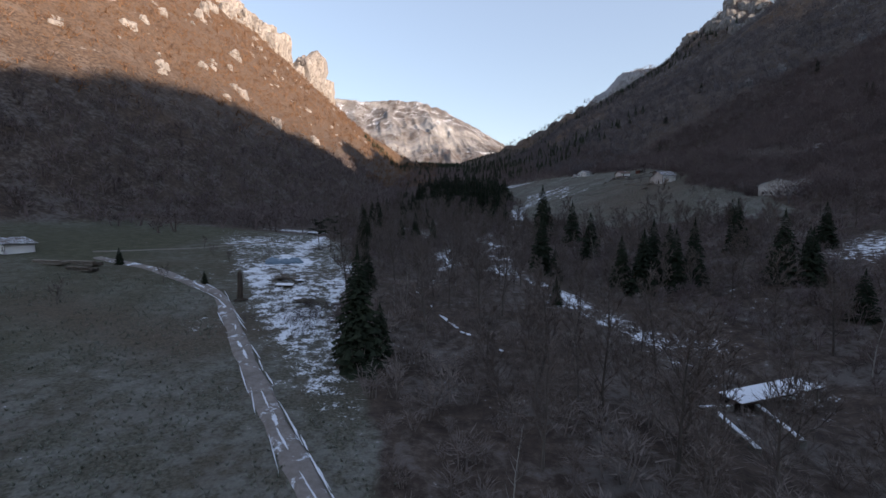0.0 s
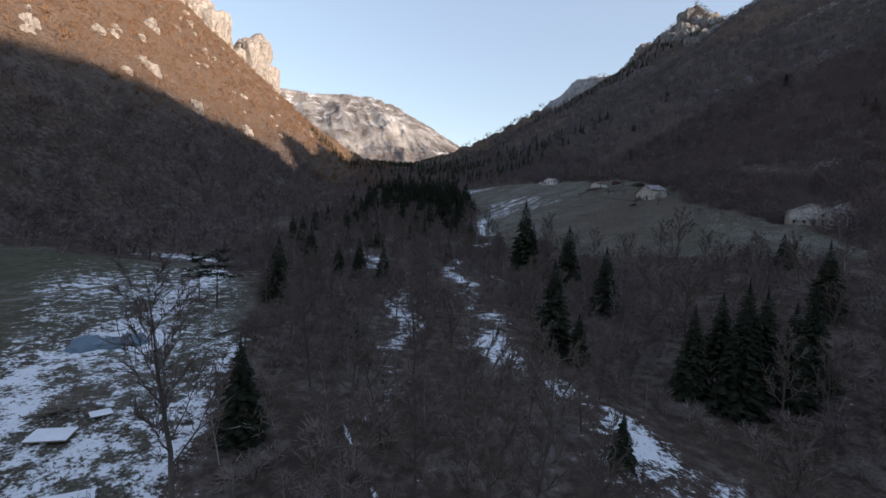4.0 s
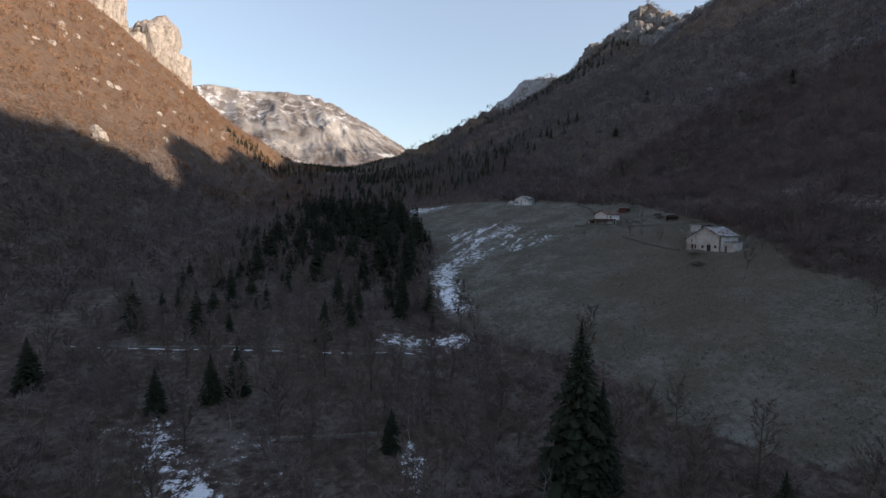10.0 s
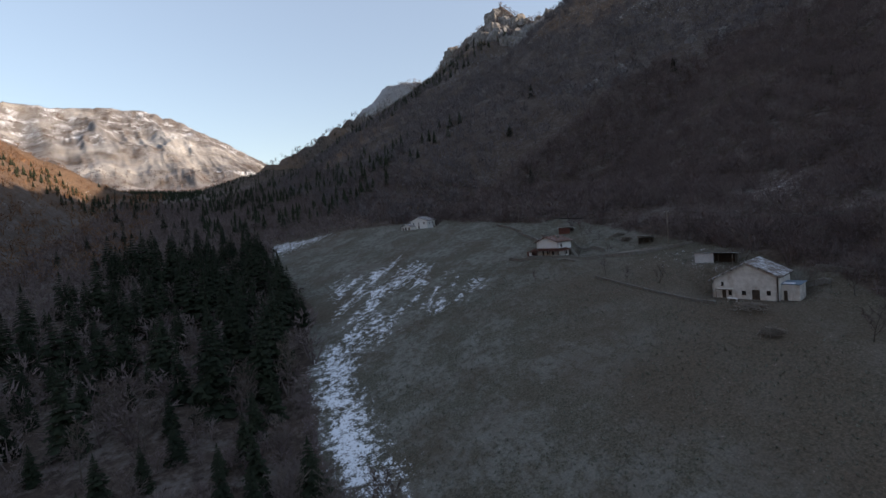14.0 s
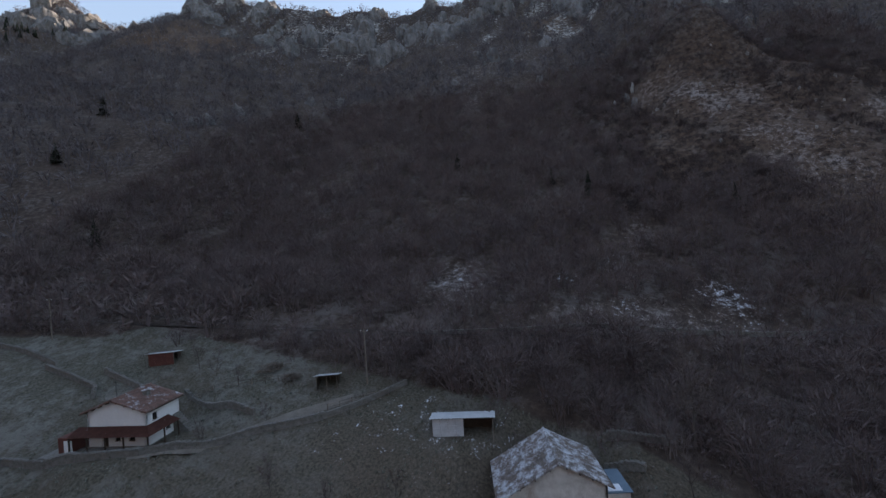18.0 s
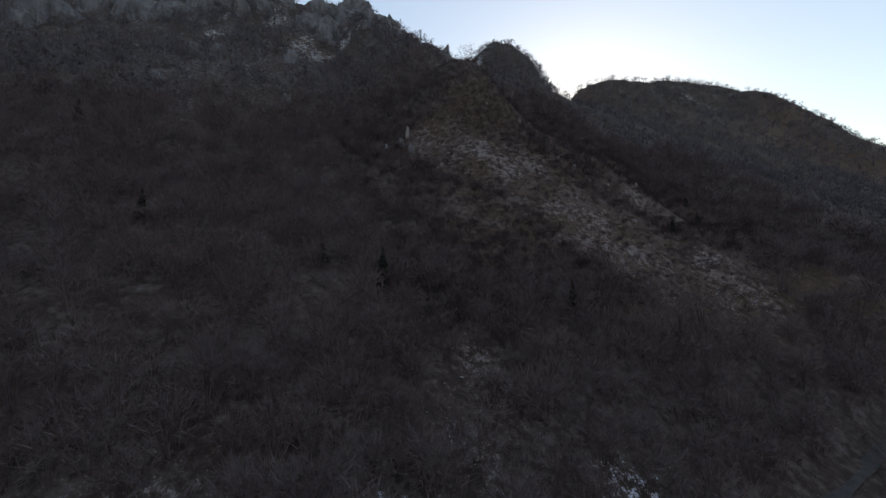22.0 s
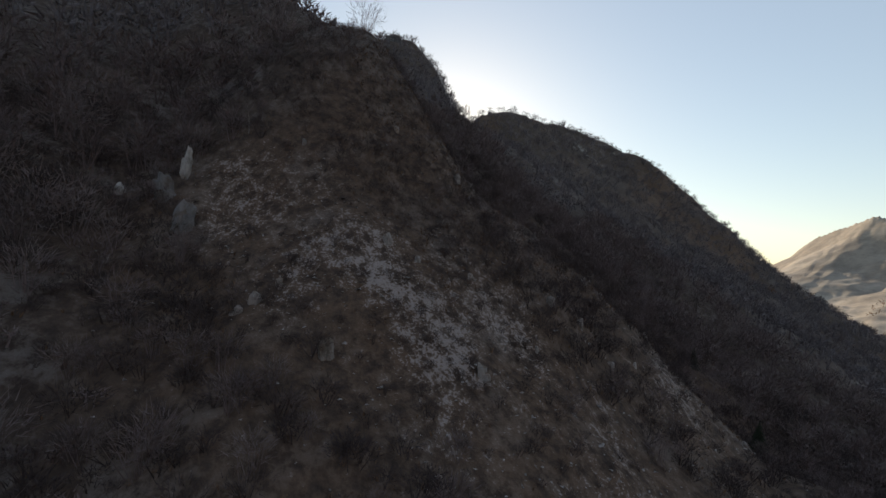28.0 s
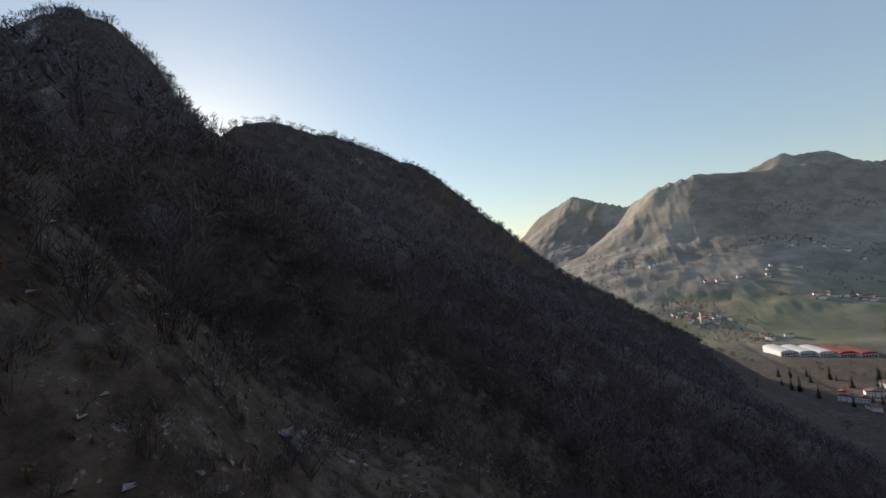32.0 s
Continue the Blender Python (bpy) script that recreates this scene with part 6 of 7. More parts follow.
def build_far_houses():
    house("hill_house", "white hill house with a tiled roof above the meadow", "house", 136.0, 446.0, 65.8, -62, 11.5, 8.0, 4.4, 4.4, 5.7, 6.6,
          [("window", 1.6, 2.4, 2.6, 3.6), ("window", 5.2, 6.1, 2.6, 3.6), ("window", 8.8, 9.6, 2.6, 3.6), ("door", 5.0, 6.0, 0, 2.0)], [("window", 1.5, 2.4, 2.4, 3.4), ("window", 5.0, 5.9, 2.4, 3.4)], (), PLASTER_WHITE, TILES, TIMBER_DARK)
    house("hill_house_wing", "low white wing with arched openings beside the hill house", "house", 130.6, 447.5, 65.0, -62, 7.0, 5.0, 2.6, 2.6, 3.5, 4.0,
          [("window", 0.7, 1.7, 0.6, 2.2), ("window", 2.6, 3.6, 0.6, 2.2), ("door", 4.8, 5.9, 0, 2.2)], (), (), PLASTER_WHITE, TILES, TIMBER_DARK)
    house("barn_house", "long old farmhouse with pale plaster and a shallow frosted roof", "house", 131.0, 183.0, 34.0, -35, 12.2, 6.5, 4.6, 5.2, 6.0, 7.0,
          [("window", 1.2, 2.0, 1.0, 1.9), ("window", 3.8, 4.6, 1.0, 1.9), ("door", 6.2, 7.2, 0, 2.1), ("window", 8.6, 9.4, 3.0, 4.0), ("window", 8.6, 9.4, 1.0, 2.0), ("window", 10.8, 11.5, 1.0, 1.8)], [("window", 3.0, 3.9, 2.6, 3.5)], [("window", 3.0, 3.9, 1.2, 2.1)], PLASTER, TILES, TIMBER_DARK)
    house("barn_house_wing", "white newer wing of the long farmhouse", "house", 141.0, 176.0, 34.4, -35, 4.8, 6.5, 5.2, 5.2, 2.4, 6.9,
          [("window", 0.8, 1.6, 3.0, 4.0), ("window", 3.0, 3.8, 3.0, 4.0), ("door", 1.9, 2.8, 0, 2.1)], [("window", 3.0, 3.9, 3.2, 4.2)], (), PLASTER_WHITE, TILES, TIMBER_DARK)
    house("field_house", "low farm building with a white wall beside the field", "house", -110.0, 104.0, ground_at(-106, 104) - 0.6, -20, 9.0, 6.0, 2.4, 2.4, 4.5, 3.6,
          [("door", 2.0, 3.2, 0, 2.0), ("window", 5.0, 6.0, 0.9, 1.8), ("window", 8.0, 9.0, 0.9, 1.8)], (), (), PLASTER_WHITE, TILES, TIMBER_DARK)
    s = ground_at
    shed("tool_shed", "open shed of pale ribbed sheets and grey posts on the slope", 140.2, 285.6, s(140.5, 281) - 0.1, -83.5, 8.6, 3.0, 2.8, 0.5, 0.52, SHEET, SHEET)
    shed("shelter", "small open shelter with a ribbed metal roof", 147.6, 307.4, s(148.6, 306) - 0.2, -75, 3.4, 3.0, 2.7, 0.7, 0.0, SHEET, SHEET)
    shed("garden_shed", "red-brown garden shed with a pale metal roof", 149.5, 343.0, s(150.5, 341) - 0.2, -70, 4.4, 3.2, 2.5, 0.5, 1.0, RUSTY, SHEET)
    build_wood_heap(152.6, 318.6, 4.0, "heap of red-brown branches beside the garden")
    build_wood_heap(150.2, 313.6, 3.0, "heap of grey branches beside the garden")
    build_wood_heap(119.5, 259.5, 3.4, "fallen grey branches on the meadow")
    fence("garden_fence", [(143.5, 303.5), (146.5, 298.5), (148.8, 293.0)], "weathered post-and-rail fence beside the path")
    fence("garden_fence", [(144.0, 330.0), (147.0, 322.0), (150.0, 313.5)], "weathered post-and-rail fence round the garden")


def fence(name, points, label):
    f = tagged(new(name), label, "fence")
    ox, oy = points[0]
    oz = ground_at(ox, oy)
    f.matrix_basis = pose(ox, oy, oz)
    for (ax, ay), (bx, by) in zip(points, points[1:]):
        n = max(1, int(math.hypot(bx - ax, by - ay) / 1.9))
        for k in range(n):
            p = [(ax + (bx - ax) * u - ox, ay + (by - ay) * u - oy, ground_at(ax + (bx - ax) * u, ay + (by - ay) * u) - oz) for u in (k / n, (k + 1) / n)]
            part("post", boxes((p[0][0] - 0.06, p[0][0] + 0.06, p[0][1] - 0.06, p[0][1] + 0.06, p[0][2] - 0.3, p[0][2] + 1.1)), TIMBER, f)
            for zz in (0.5, 0.95):
                me = soup("rail", np.array(tapered((p[0][0], p[0][1], p[0][2] + zz), (p[1][0], p[1][1], p[1][2] + zz), 0.05, 0.05, 4)), TIMBER)
                new("rail", me).parent = f


build_farmhouse()
build_white_house()
build_far_houses()


# ---------------------------------------------------------------- tracks, yard and stream side


def track_material():
    n = Nodes("farm_track", 0.95)
    c = n.mix((0.150, 0.130, 0.118), (0.265, 0.238, 0.22), n.ramp(n.noise(0.8, 5, 0.7), (0.3, 0.0), (0.7, 1.0)))
    c = n.mix(c, (0.66, 0.70, 0.76), n.ramp(n.math("ADD", n.noise(0.45, 5, 0.7, None, 4), n.math("MULTIPLY", n.noise(2.5, 3), 0.25)), (0.70, 0.0), (0.78, 0.95)))
    n.color(c)
    n.bump(n.noise(1.5, 4), 0.15)
    return n.mat


ribbon("farm_track", [(22, -60), (12, -20), (2, 8), (-8.5, 30), (-17.3, 43.8), (-28, 60.5), (-36.2, 73.4), (-44, 85), (-51.5, 90.5), (-66, 99), (-84, 106)], 2.6, track_material(), "rutted earth track with rests of snow", 0.26)
SNOW_OLD = simple("old_snow", (0.58, 0.61, 0.67), (0.78, 0.80, 0.84), 1.2, 0.8, 0.03)


def snow_patch(rng, x, y, turn, length, wide, label="thin rest of old snow on the earth track", group="snow patches of the track"):
    """A thin ragged rest of snow on the ground."""
    bm = bmesh.new()
    ring = []
    n = 22
    for k in range(n):
        a = 2 * math.pi * k / n
        r = rng.uniform(0.55, 1.2)
        px, py = math.cos(a) * length / 2 * r, math.sin(a) * wide / 2 * r
        c, s = math.cos(turn), math.sin(turn)
        qx, qy = x + c * px - s * py, y + s * px + c * py
        ring.append(bm.verts.new((qx, qy, float(terrain(qx, qy)) + 0.27)))
    top = bm.verts.new((x, y, float(terrain(x, y)) + 0.36))
    for k in range(n):
        bm.faces.new((ring[k], ring[(k + 1) % n], top)).smooth = True
    me = bpy.data.meshes.new("snow_patch")
    bm.to_mesh(me)
    bm.free()
    me.materials.append(SNOW_OLD)
    tagged(new("snow_patch", me), label, "snow", group)


def track_snow():
    """Rests of snow between the ruts and along both edges of the track."""
    rng = random.Random(31)
    line = [(-8.5, 30), (-17.3, 43.8), (-28, 60.5), (-36.2, 73.4), (-44, 85), (-51.5, 90.5)]
    for (ax, ay), (bx, by) in zip(line, line[1:]):
        dx, dy = bx - ax, by - ay
        ln = math.hypot(dx, dy)
        for off, share, wide in ((0.05, 0.5, 0.42), (-0.15, 0.25, 0.25), (1.35, 0.4, 0.14), (-1.4, 0.55, 0.22)):
            u = 0.02
            while u < 0.95:
                size = rng.uniform(1.5, 6.0) if -1 < off < 1 else rng.uniform(3.0, 8.0)
                if rng.random() < share:
                    o = off + rng.uniform(-0.15, 0.15)
                    snow_patch(rng, ax + dx * u - dy / ln * o, ay + dy * u + dx / ln * o, math.atan2(dy, dx) + rng.uniform(-0.1, 0.1), size, wide * rng.uniform(0.5, 1.4))
                u += (size * 0.8 + rng.uniform(0.2, 1.2)) / ln


track_snow()
ribbon("hill_path", [(-90, 112), (-80, 121), (-70, 131), (-58, 150)], 1.8, EARTH, "pale footpath across the field", 0.08)


def forest_path():
    """Broken line of snow on the narrow path through the woods."""
    rng = random.Random(12)
    for ax, ay, bx, by in ((-48, 262, -22, 261.2), (-22, 261.2, -3, 261), (8, 259, 18, 257), (18, 257, 30, 258), (-6, 97, -1, 84.5), (-1, 84.5, 3.4, 75), (3.4, 75, 11.6, 64)):
        ln = math.hypot(bx - ax, by - ay)
        u = 0.0
        while u < 1:
            size = rng.uniform(1.0, 4.5)
            if rng.random() < 0.72:
                snow_patch(rng, ax + (bx - ax) * u, ay + (by - ay) * u + rng.uniform(-0.3, 0.3), math.atan2(by - ay, bx - ax), size, rng.uniform(0.35, 0.9), "thin rest of snow on a forest path", "snow patches of the forest path")
            u += (size + rng.uniform(0, 1.2)) / ln


forest_path()
ribbon("mountain_road", [(road_x(y), y) for y in range(120, 521, 20)], 2.6, GRAVEL, "narrow gravel road along the foot of the flank", 0.12)
ribbon("garden_path", [(128.6, 325.5), (132, 319.5), (137, 314.0), (142, 308.0), (147, 300.5)], 2.2, EARTH, "footpath from the white house to the road", 0.10)
wall_line("road_wall", [(road_x(y) - 2.2, y) for y in range(215, 300, 12)], 0.5, 0.5, "low stone edge of the gravel road")
wall_line("woodland_wall", [(-43, 262), (-30, 262.5), (-15, 263), (-3, 262.5)], 0.5, 0.6, "snow-topped stone wall in the woods")
wall_line("woodland_wall", [(2, 222), (10, 221), (18, 220.5)], 0.5, 0.6, "snow-topped stone wall in the woods")
wall_line("woodland_wall", [(14, 257), (22, 256.5), (28, 258)], 0.5, 0.6, "snow-topped stone wall in the woods")


def snowy_roof():
    r = tagged(new("stream_hut"), "low hut with a flat roof under a sheet of snow", "hut")
    z = ground_at(43, 55)
    r.matrix_basis = pose(43.2, 56.4, z, 0, 0, 11)
    bm = bmesh.new()
    prism(bm, [(-6.2, 1.2), (6.2, 2.4), (6.2, 2.55), (-6.2, 1.35)], -1.9, 1.9)
    bmesh.ops.recalc_face_normals(bm, faces=bm.faces)
    roof = part("roof", bm, TIMBER_DARK, r)
    bm = bmesh.new()
    prism(bm, [(-6.15, 1.36), (6.15, 2.55), (6.1, 2.66), (-6.1, 1.46)], -1.85, 1.85)
    bmesh.ops.recalc_face_normals(bm, faces=bm.faces)
    part("snow_cover", bm, SNOW, roof, "smooth snow")
    for px, top in ((-5.8, 1.2), (0, 1.8), (5.8, 2.3)):
        for py in (-1.6, 1.6):
            part("post", boxes((px - 0.09, px + 0.09, py - 0.09, py + 0.09, -2.0, top)), TIMBER, r)
    part("back_wall", boxes((-5.8, 5.8, 1.5, 1.6, -1.5, 1.25)), TIMBER_DARK, r)
    for x, y, ln, turn, label in ((39.8, 50.4, 9.5, -100, "snow-covered channel wall beside the stream"), (32.8, 47.6, 9.0, -97, "snow-covered channel wall beside the stream"), (34.4, 54.2, 5.5, 8, "snow-covered bank wall beside the stream")):
        b = tagged(new("channel_wall"), label, "wall", "stream walls")
        b.matrix_basis = pose(x, y, ground_at(x, y), 0, 0, turn)
        part("masonry", boxes((-ln / 2, ln / 2, -0.3, 0.3, -2.0, 0.6)), MASONRY, b)
        part("snow_cap", boxes((-ln / 2 + 0.05, ln / 2 - 0.05, -0.27, 0.27, 0.6, 0.68)), SNOW, b, "strip of snow")


def yard_things():
    rng = np.random.default_rng(31)
    # loose boards, doors and pallets laid out on the snow
    for k in range(17):
        u = rng.random()
        x, y = -43.5 + 6.0 * u + rng.normal() * 0.8, 138.5 + 10.5 * u + rng.normal() * 1.2
        w, d = rng.uniform(0.7, 1.5), rng.uniform(1.8, 3.2)
        b = tagged(new("board"), "grey weathered board with frost, lying in the yard", "board", "boards in the yard")
        b.matrix_basis = pose(x, y, ground_at(x, y) + 0.12 + 0.02 * (k % 5), rng.uniform(-5, 5), rng.uniform(-5, 5), 30 + rng.normal() * 25)
        part("panel", boxes((-w / 2, w / 2, -d / 2, d / 2, 0, 0.06)), TIMBER if k % 3 else SHEET, b)
        part("batten", boxes((-w / 2, w / 2, -d / 2 + 0.2, -d / 2 + 0.3, 0.06, 0.10)), TIMBER, b)
        part("batten", boxes((-w / 2, w / 2, d / 2 - 0.3, d / 2 - 0.2, 0.06, 0.10)), TIMBER, b)
    for x, y, turn in ((-38.6, 137.6, 20), (-37.8, 142.3, 75), (-36.6, 145.5, 60), (-37.6, 144.3, 66)):
        p = tagged(new("pallet"), "bare wooden pallet lying on frosted ground", "pallet", "pallets in the yard")
        p.matrix_basis = pose(x, y, ground_at(x, y) + 0.1, 4, 2, turn)
        for k in range(6):
            part("slat", boxes((-0.8, 0.8, -0.6 + k * 0.22, -0.6 + k * 0.22 + 0.12, 0.10, 0.13)), PLASTER_PALE, p)
        for k in (-0.75, 0, 0.69):
            part("bearer", boxes((k, k + 0.09, -0.6, 0.62, 0, 0.10)), TIMBER, p)
    for x, y, w, d, t in ((-34.4, 94.3, 3.6, 2.6, 10), (-27.5, 85.8, 4.2, 2.2, 25), (-32.3, 98.3, 2.0, 1.6, 40)):
        b = tagged(new("sheet"), "pale snow-covered sheet lying in the yard", "sheet", "sheets in the yard")
        b.matrix_basis = pose(x, y, ground_at(x, y) + 0.25, 2, 3, t)
        part("panel", boxes((-w / 2, w / 2, -d / 2, d / 2, 0, 0.10)), TIMBER, b)
        part("snow_cover", boxes((-w / 2 + 0.03, w / 2 - 0.03, -d / 2 + 0.03, d / 2 - 0.03, 0.10, 0.16)), SNOW, b, "thin snow")
    build_wood_heap(-27.0, 84.5, 3.2, "heap of loose beams in the yard")
    build_wood_heap(-36.5, 99.2, 5.0, "long grey logs lying in the yard")
    # heap of scrap under dark covers
    for x, y, s in ((-44.6, 115.5, 1.7), (-42.4, 117.0, 1.5), (-40.4, 118.6, 1.6), (-46.0, 117.5, 1.3)):
        h = new("tarpaulin_cover", heap_mesh(int(-x)))
        h.matrix_basis = pose(x, y, ground_at(x, y) - 0.2, 0, 0, x * 31) @ Matrix.Diagonal((s * 1.5, s * 1.1, s, 1))
        tagged(h, "heap of scrap under a dark frosted cover", "heap", "heaps in the yard")
    # the tall broken trunk beside the track
    wood = tapered((0, 0, -0.4), (0.12, 0.05, 2.4), 0.62, 0.50, 9) + tapered((0.12, 0.05, 2.4), (0.05, 0.1, 5.2), 0.50, 0.42, 9) + tapered((0.05, 0.1, 5.2), (0.02, 0.12, 5.6), 0.42, 0.18, 9)
    t = new("broken_trunk")
    new("stem", soup("stem", np.array(wood), TIMBER_DARK)).parent = t
    for k in range(11):
        a = k * 2.4
        root = tapered((0, 0, 0.3), (math.cos(a) * 1.5, math.sin(a) * 1.3, -0.4 + 0.25 * (k % 3)), 0.3, 0.12, 5)
        new("root", soup("root", np.array(root), TIMBER_DARK)).parent = t
    t.matrix_basis = pose(-38.9, 83.0, ground_at(-38.9, 83.0))
    tagged(t, "tall dark broken tree trunk beside the track", "trunk")
    # stacked logs by the field house
    for x, y, ln in ((-82, 98, 9), (-88, 96.5, 8), (-78.5, 93.5, 7)):
        lg = []
        for k in range(12):
            yy, zz = (k % 5) * 0.42 + 0.2 * (k // 5 % 2), 0.2 + 0.36 * (k // 5)
            lg += tapered((-ln / 2 + rng.normal() * 0.2, yy, zz), (ln / 2 + rng.normal() * 0.2, yy, zz), 0.20, 0.17, 7)
        ob = new("log_stack", soup("log_stack", np.array(lg), TIMBER))
        ob.matrix_basis = pose(x, y, ground_at(x, y) - 0.1, 0, 0, -14)
        tagged(ob, "long stack of grey felled logs on grass", "log stack", "log stacks", "stuff")
    # fallen trunks in the clearings
    for x, y, turn, ln in ((6, 159, 10, 7), (10.5, 142, -30, 6), (-4, 176, 15, 5), (27, 118, -55, 9), (9.2, 81.9, 70, 8), (-28, 127, 62, 9), (-25.5, 127, 75, 8)):
        ob = new("fallen_trunk", soup("fallen_trunk", np.array(tapered((-ln / 2, 0, 0.2), (ln / 2, 0, 0.3), 0.16, 0.07, 6) + tapered((ln / 5, 0, 0.25), (ln / 2.6, 0.9, 0.7), 0.06, 0.02, 4)), BARK))
        ob.matrix_basis = pose(x, y, ground_at(x, y), 0, 0, turn)
        tagged(ob, "fallen bare trunk among brushwood", "trunk", "fallen trunks")


def heap_mesh(seed):
    bm = bmesh.new()
    bmesh.ops.create_icosphere(bm, subdivisions=3, radius=1.0)
    for v in bm.verts:
        v.co.z = max(v.co.z, -0.1) * (0.9 + 0.4 * noise.noise(v.co * 2 + Vector((seed, 0, 0))))
        v.co *= 1 + 0.22 * noise.noise(v.co * 3 + Vector((0, seed, 0)))
    me = bpy.data.meshes.new("tarpaulin_cover")
    bm.to_mesh(me)
    bm.free()
    me.materials.append(TARP)
    return me


snowy_roof()
yard_things()


# ---------------------------------------------------------------- poles and wires
def wires():
    poles = []
    for x, y, h in ((150.5, 299.4, 9.6), (163, 236, 9.0), (154, 372, 9.0), (186, 172, 9.0)):
        z = ground_at(x, y)
        p = tagged(new("power_pole"), "grey wooden power pole beside the garden", "pole", "power poles")
        p.matrix_basis = pose(x, y, z)
        new("shaft", soup("shaft", np.array(tapered((0, 0, -0.5), (0, 0, h), 0.14, 0.10, 8)), TIMBER)).parent = p
        part("crossarm", boxes((-0.06, 0.06, -0.7, 0.7, h - 0.5, h - 0.38)), TIMBER, p)
        for k in (-0.6, 0.6):
            part("insulator", boxes((-0.05, 0.05, k - 0.05, k + 0.05, h - 0.38, h - 0.2)), PLASTER_WHITE, p)
        poles.append((x, y, z + h - 0.2))
    spans = [(poles[0], poles[1]), (poles[1], poles[3]), (poles[0], poles[2]), ((-14, 92, 20.5), (60, 128, 26)), ((-150, 118, 40), (-52, 150, 21))]
    for a, b in spans:
        a, b = np.array(a), np.array(b)
        tri = []
        sag = 0.02 * np.linalg.norm(b - a)
        pts = [a + (b - a) * u - np.array([0, 0, 4 * sag * u * (1 - u)]) for u in np.linspace(0, 1, 17)]
        for p, q in zip(pts, pts[1:]):
            tri += tapered(p, q, 0.025, 0.025, 4)
        tagged(new("power_line", soup("power_line", np.array(tri), WIRE)), "thin dark wire slung between poles and trees", "wire", "power lines")


wires()


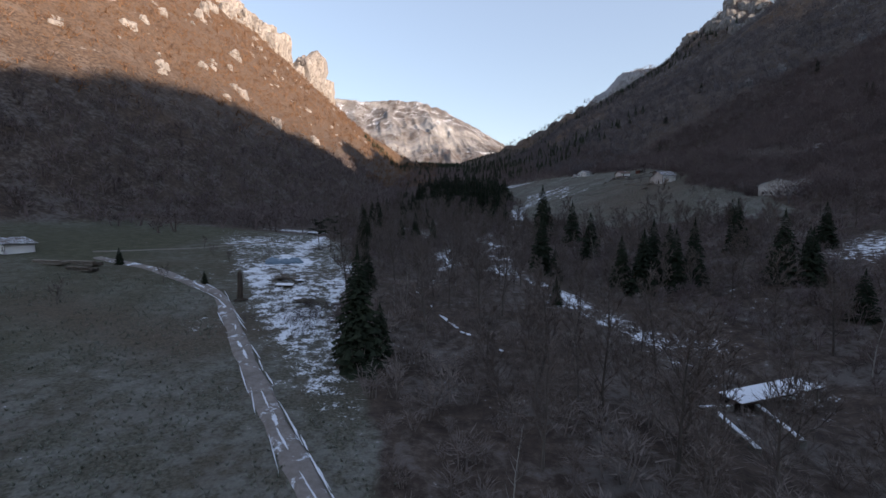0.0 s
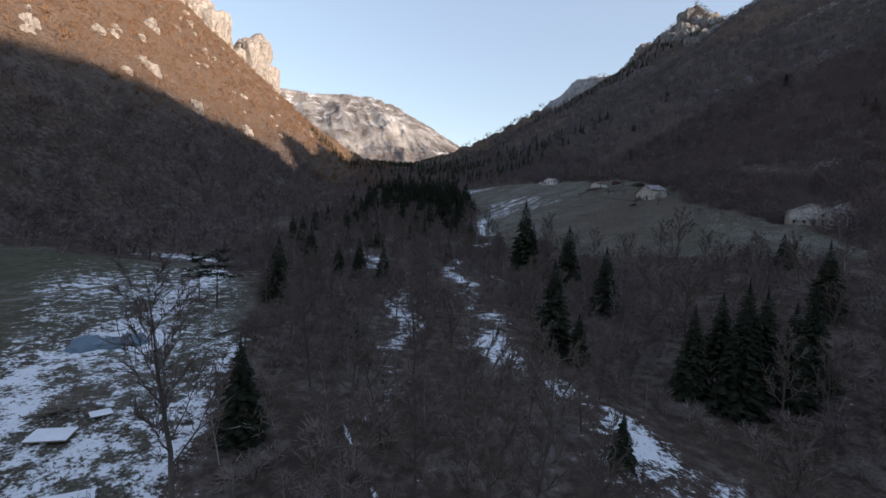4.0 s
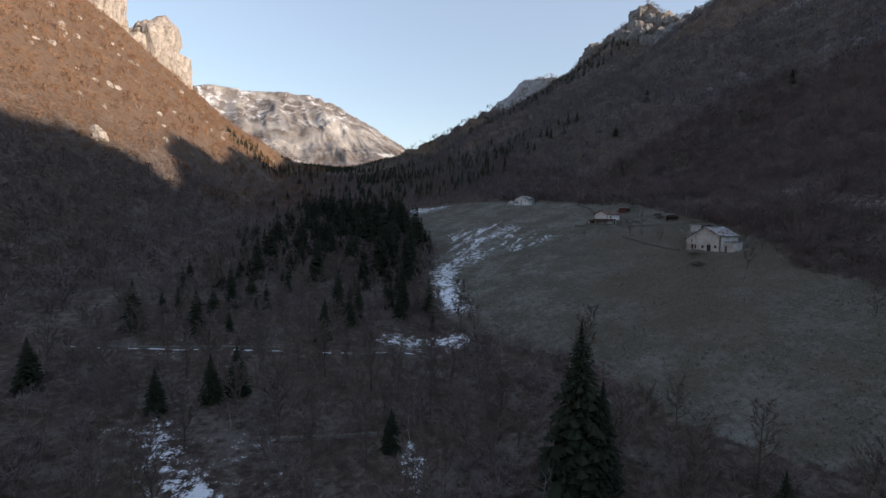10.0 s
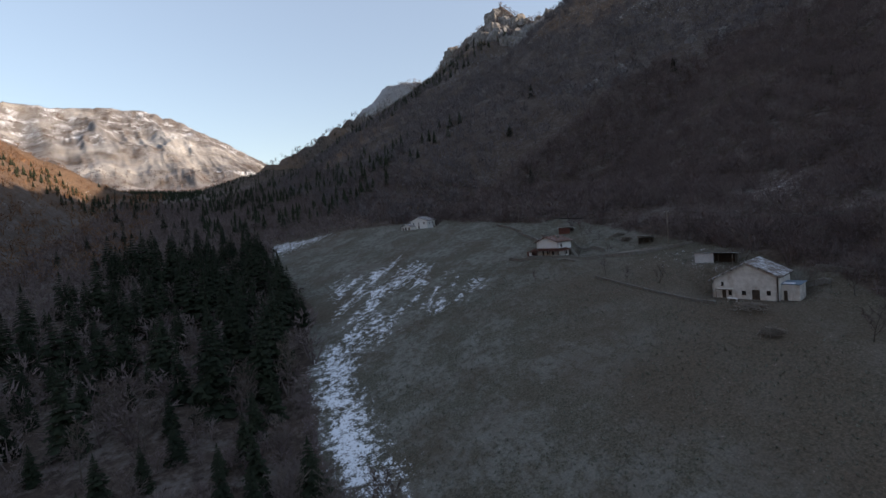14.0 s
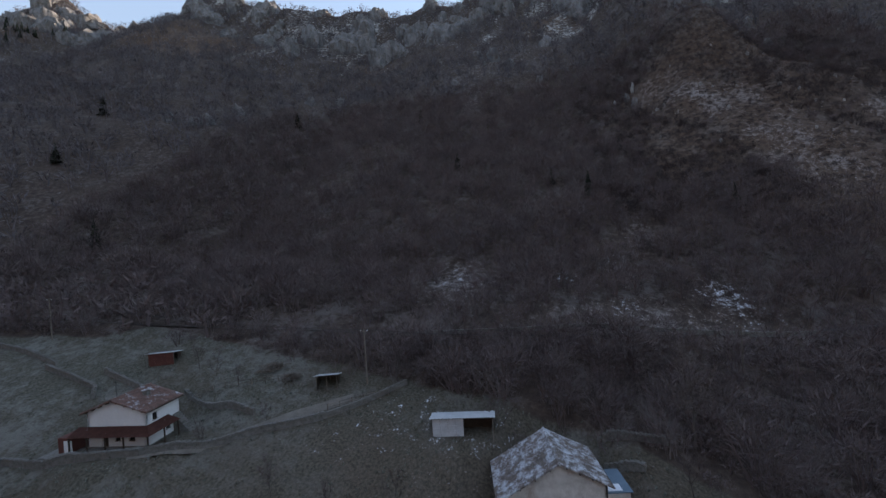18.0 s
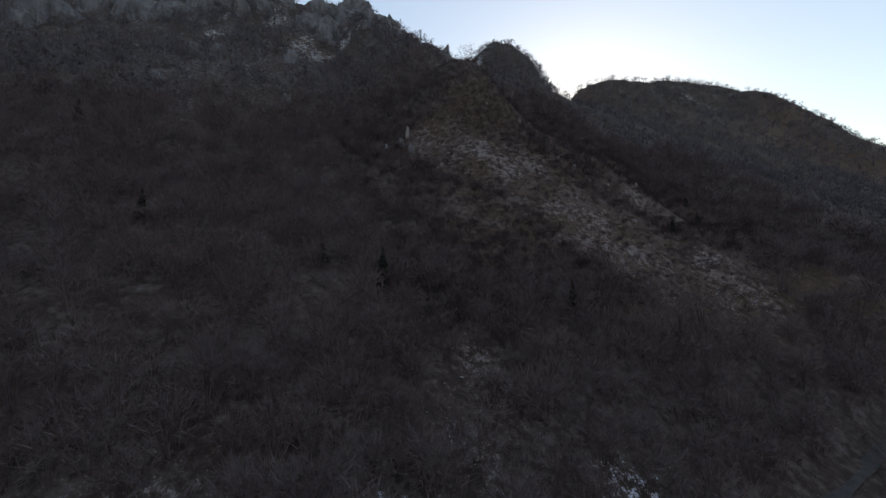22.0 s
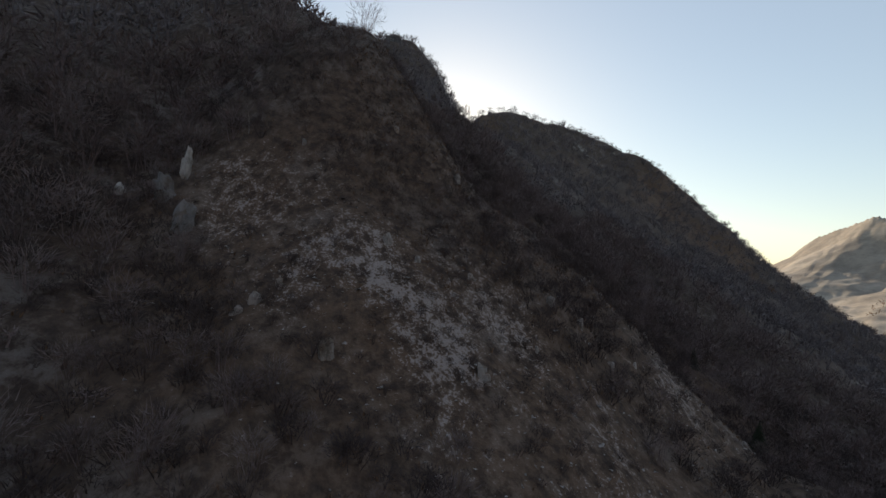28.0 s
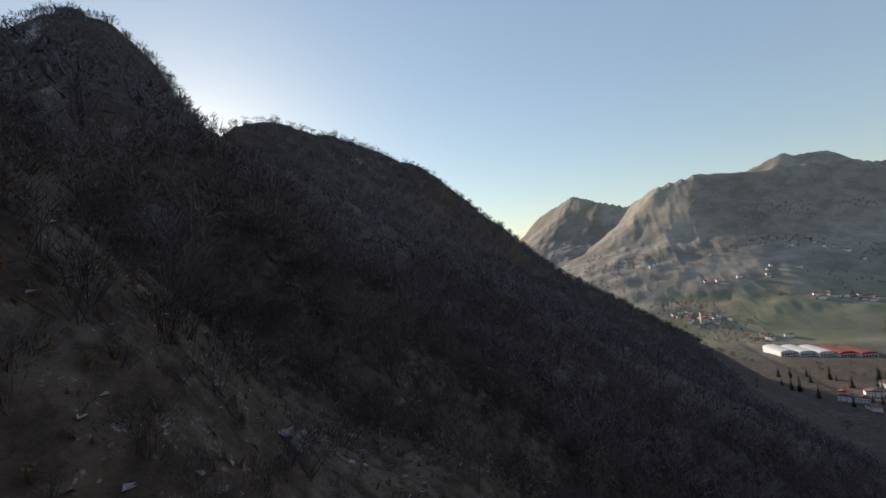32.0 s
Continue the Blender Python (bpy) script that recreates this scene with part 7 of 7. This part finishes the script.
# ---------------------------------------------------------------- the town in the main valley
def town():
    rng = np.random.default_rng(71)
    kinds = []
    for k, (w, d, h, r, wallm, tile) in enumerate(((10, 9, 6, 2.2, PLASTER_PALE, ROOF_RED), (13, 9, 5.5, 2.0, PLASTER_PALE, TILES_RED), (9, 8, 7.5, 2.0, PLASTER_WHITE, ROOF_RED), (16, 10, 7, 2.2, PLASTER_WHITE, TILES_RED))):
        th = tagged(new("town_house"), "pale plastered town house with a tiled roof in the valley", "house", "houses of the town")
        part("wall", boxes((-w / 2, w / 2, -d / 2, d / 2, -2, h)), wallm, th)
        bm = bmesh.new()
        prism(bm, [(-w / 2 - 0.6, h - 0.1), (w / 2 + 0.6, h - 0.1), (w / 2 + 0.6, h + 0.1), (0, h + r), (-w / 2 - 0.6, h + 0.1)], -d / 2 - 0.5, d / 2 + 0.5)
        bmesh.ops.recalc_face_normals(bm, faces=bm.faces)
        part("roof", bm, tile, th)
        for z0 in (1.0, 4.0):
            for px in (-w / 3, 0, w / 3):
                part("window", boxes((px - 0.5, px + 0.5, d / 2, d / 2 + 0.05, z0, z0 + 1.4)), DARK, th)
        kinds.append(th)
    spots = []
    for cx, cy, rx, ry, n in ((95, -1170, 60, 70, 30), (20, -1010, 70, 50, 8), (-255, -1290, 60, 40, 12), (-330, -1270, 50, 30, 7), (-150, -1500, 120, 60, 8), (35, -440, 55, 40, 9), (-30, -500, 40, 40, 7), (-420, -1700, 120, 80, 9), (60, -1700, 120, 60, 5)):
        for k in range(n):
            spots.append((cx + rng.normal() * rx * 0.6, cy + rng.normal() * ry * 0.6))
    for i, (x, y) in enumerate(spots):
        m = pose(x, y, ground_at(x, y) - 0.3, 0, 0, rng.uniform(0, 360))
        if i < 4:
            kinds[i].matrix_basis = m
        else:
            copy_thing(kinds[i % 4], m)
    # the works with its row of halls
    for k, (roof, name) in enumerate(((ROOF_WHITE, "pale"), (ROOF_WHITE, "pale"), (ROOF_WHITE, "pale"), (ROOF_RED, "red"), (ROOF_RED, "red"))):
        x, y = 14 - k * 27, -838 + k * 6
        h = tagged(new("factory_hall"), "long factory hall with a " + name + " ribbed roof", "factory", "halls of the works")
        h.matrix_basis = pose(x, y, -61.5, 0, 0, 12)
        part("wall", boxes((-13, 13, -30, 30, -6, 8)), PLASTER_WHITE if k < 3 else PLASTER_PALE, h)
        bm = bmesh.new()
        prism(bm, [(-13.4, 7.9)] + [(13.4 * math.cos(a), 8 + 3.6 * math.sin(a)) for a in [math.pi * j / 10 for j in range(11)]][::-1][1:-1] + [(13.4, 7.9)], -30.5, 30.5)
        bmesh.ops.recalc_face_normals(bm, faces=bm.faces)
        part("roof", bm, roof, h)
        for j in range(5):
            part("window", boxes((-11 + j * 4.6, -8 + j * 4.6, 30, 30.1, 3, 6)), DARK, h)
    c = tagged(new("church"), "pale church with a slender bell tower in the town", "church")
    c.matrix_basis = pose(88, -1140, ground_at(88, -1140), 0, 0, 20)
    part("nave", boxes((-7, 7, -14, 14, -2, 11)), PLASTER_PALE, c)
    bm = bmesh.new()
    prism(bm, [(-7.6, 10.9), (7.6, 10.9), (0, 15)], -14.5, 14.5)
    bmesh.ops.recalc_face_normals(bm, faces=bm.faces)
    part("nave_roof", bm, ROOF_RED, c)
    part("bell_tower", boxes((8, 13, 8, 13, -2, 27)), PLASTER_PALE, c)
    part("spire", boxes((8.6, 12.4, 8.6, 12.4, 27, 30), (9.6, 11.4, 9.6, 11.4, 30, 34)), ROOF_RED, c)
    # scattered trees of the plain
    rng2 = np.random.default_rng(77)
    cl = [shrub(rng2, 1, 0.45, 60, 0.05) for _ in range(4)]
    x, y = scatter(rng2, -900, 420, -2100, -330, 17, lambda x, y: step(0.0, 0.5, fbm(x, y, 130, 3, 97)) * 0.8 * (np.hypot(x + 40, y + 830) > 105))
    thicket("valley_trees", x, y, rng2.uniform(6, 12, len(x)), cl, TWIG_RUST, "bare hedgerow trees across the sunlit main valley", rng2)
    # dark conifers near the lower houses
    spruce = conifer_meshes("spruce", 18, 3.6, 99, 20, 8)
    for k in range(26):
        x, y = rng.uniform(-60, 110), rng.uniform(-620, -400)
        tree("spruce", spruce, "dark garden conifer near the lower houses", "tree", "conifers of the main valley", x, y, rng.uniform(0, 360), rng.uniform(0.5, 1.2))


town()
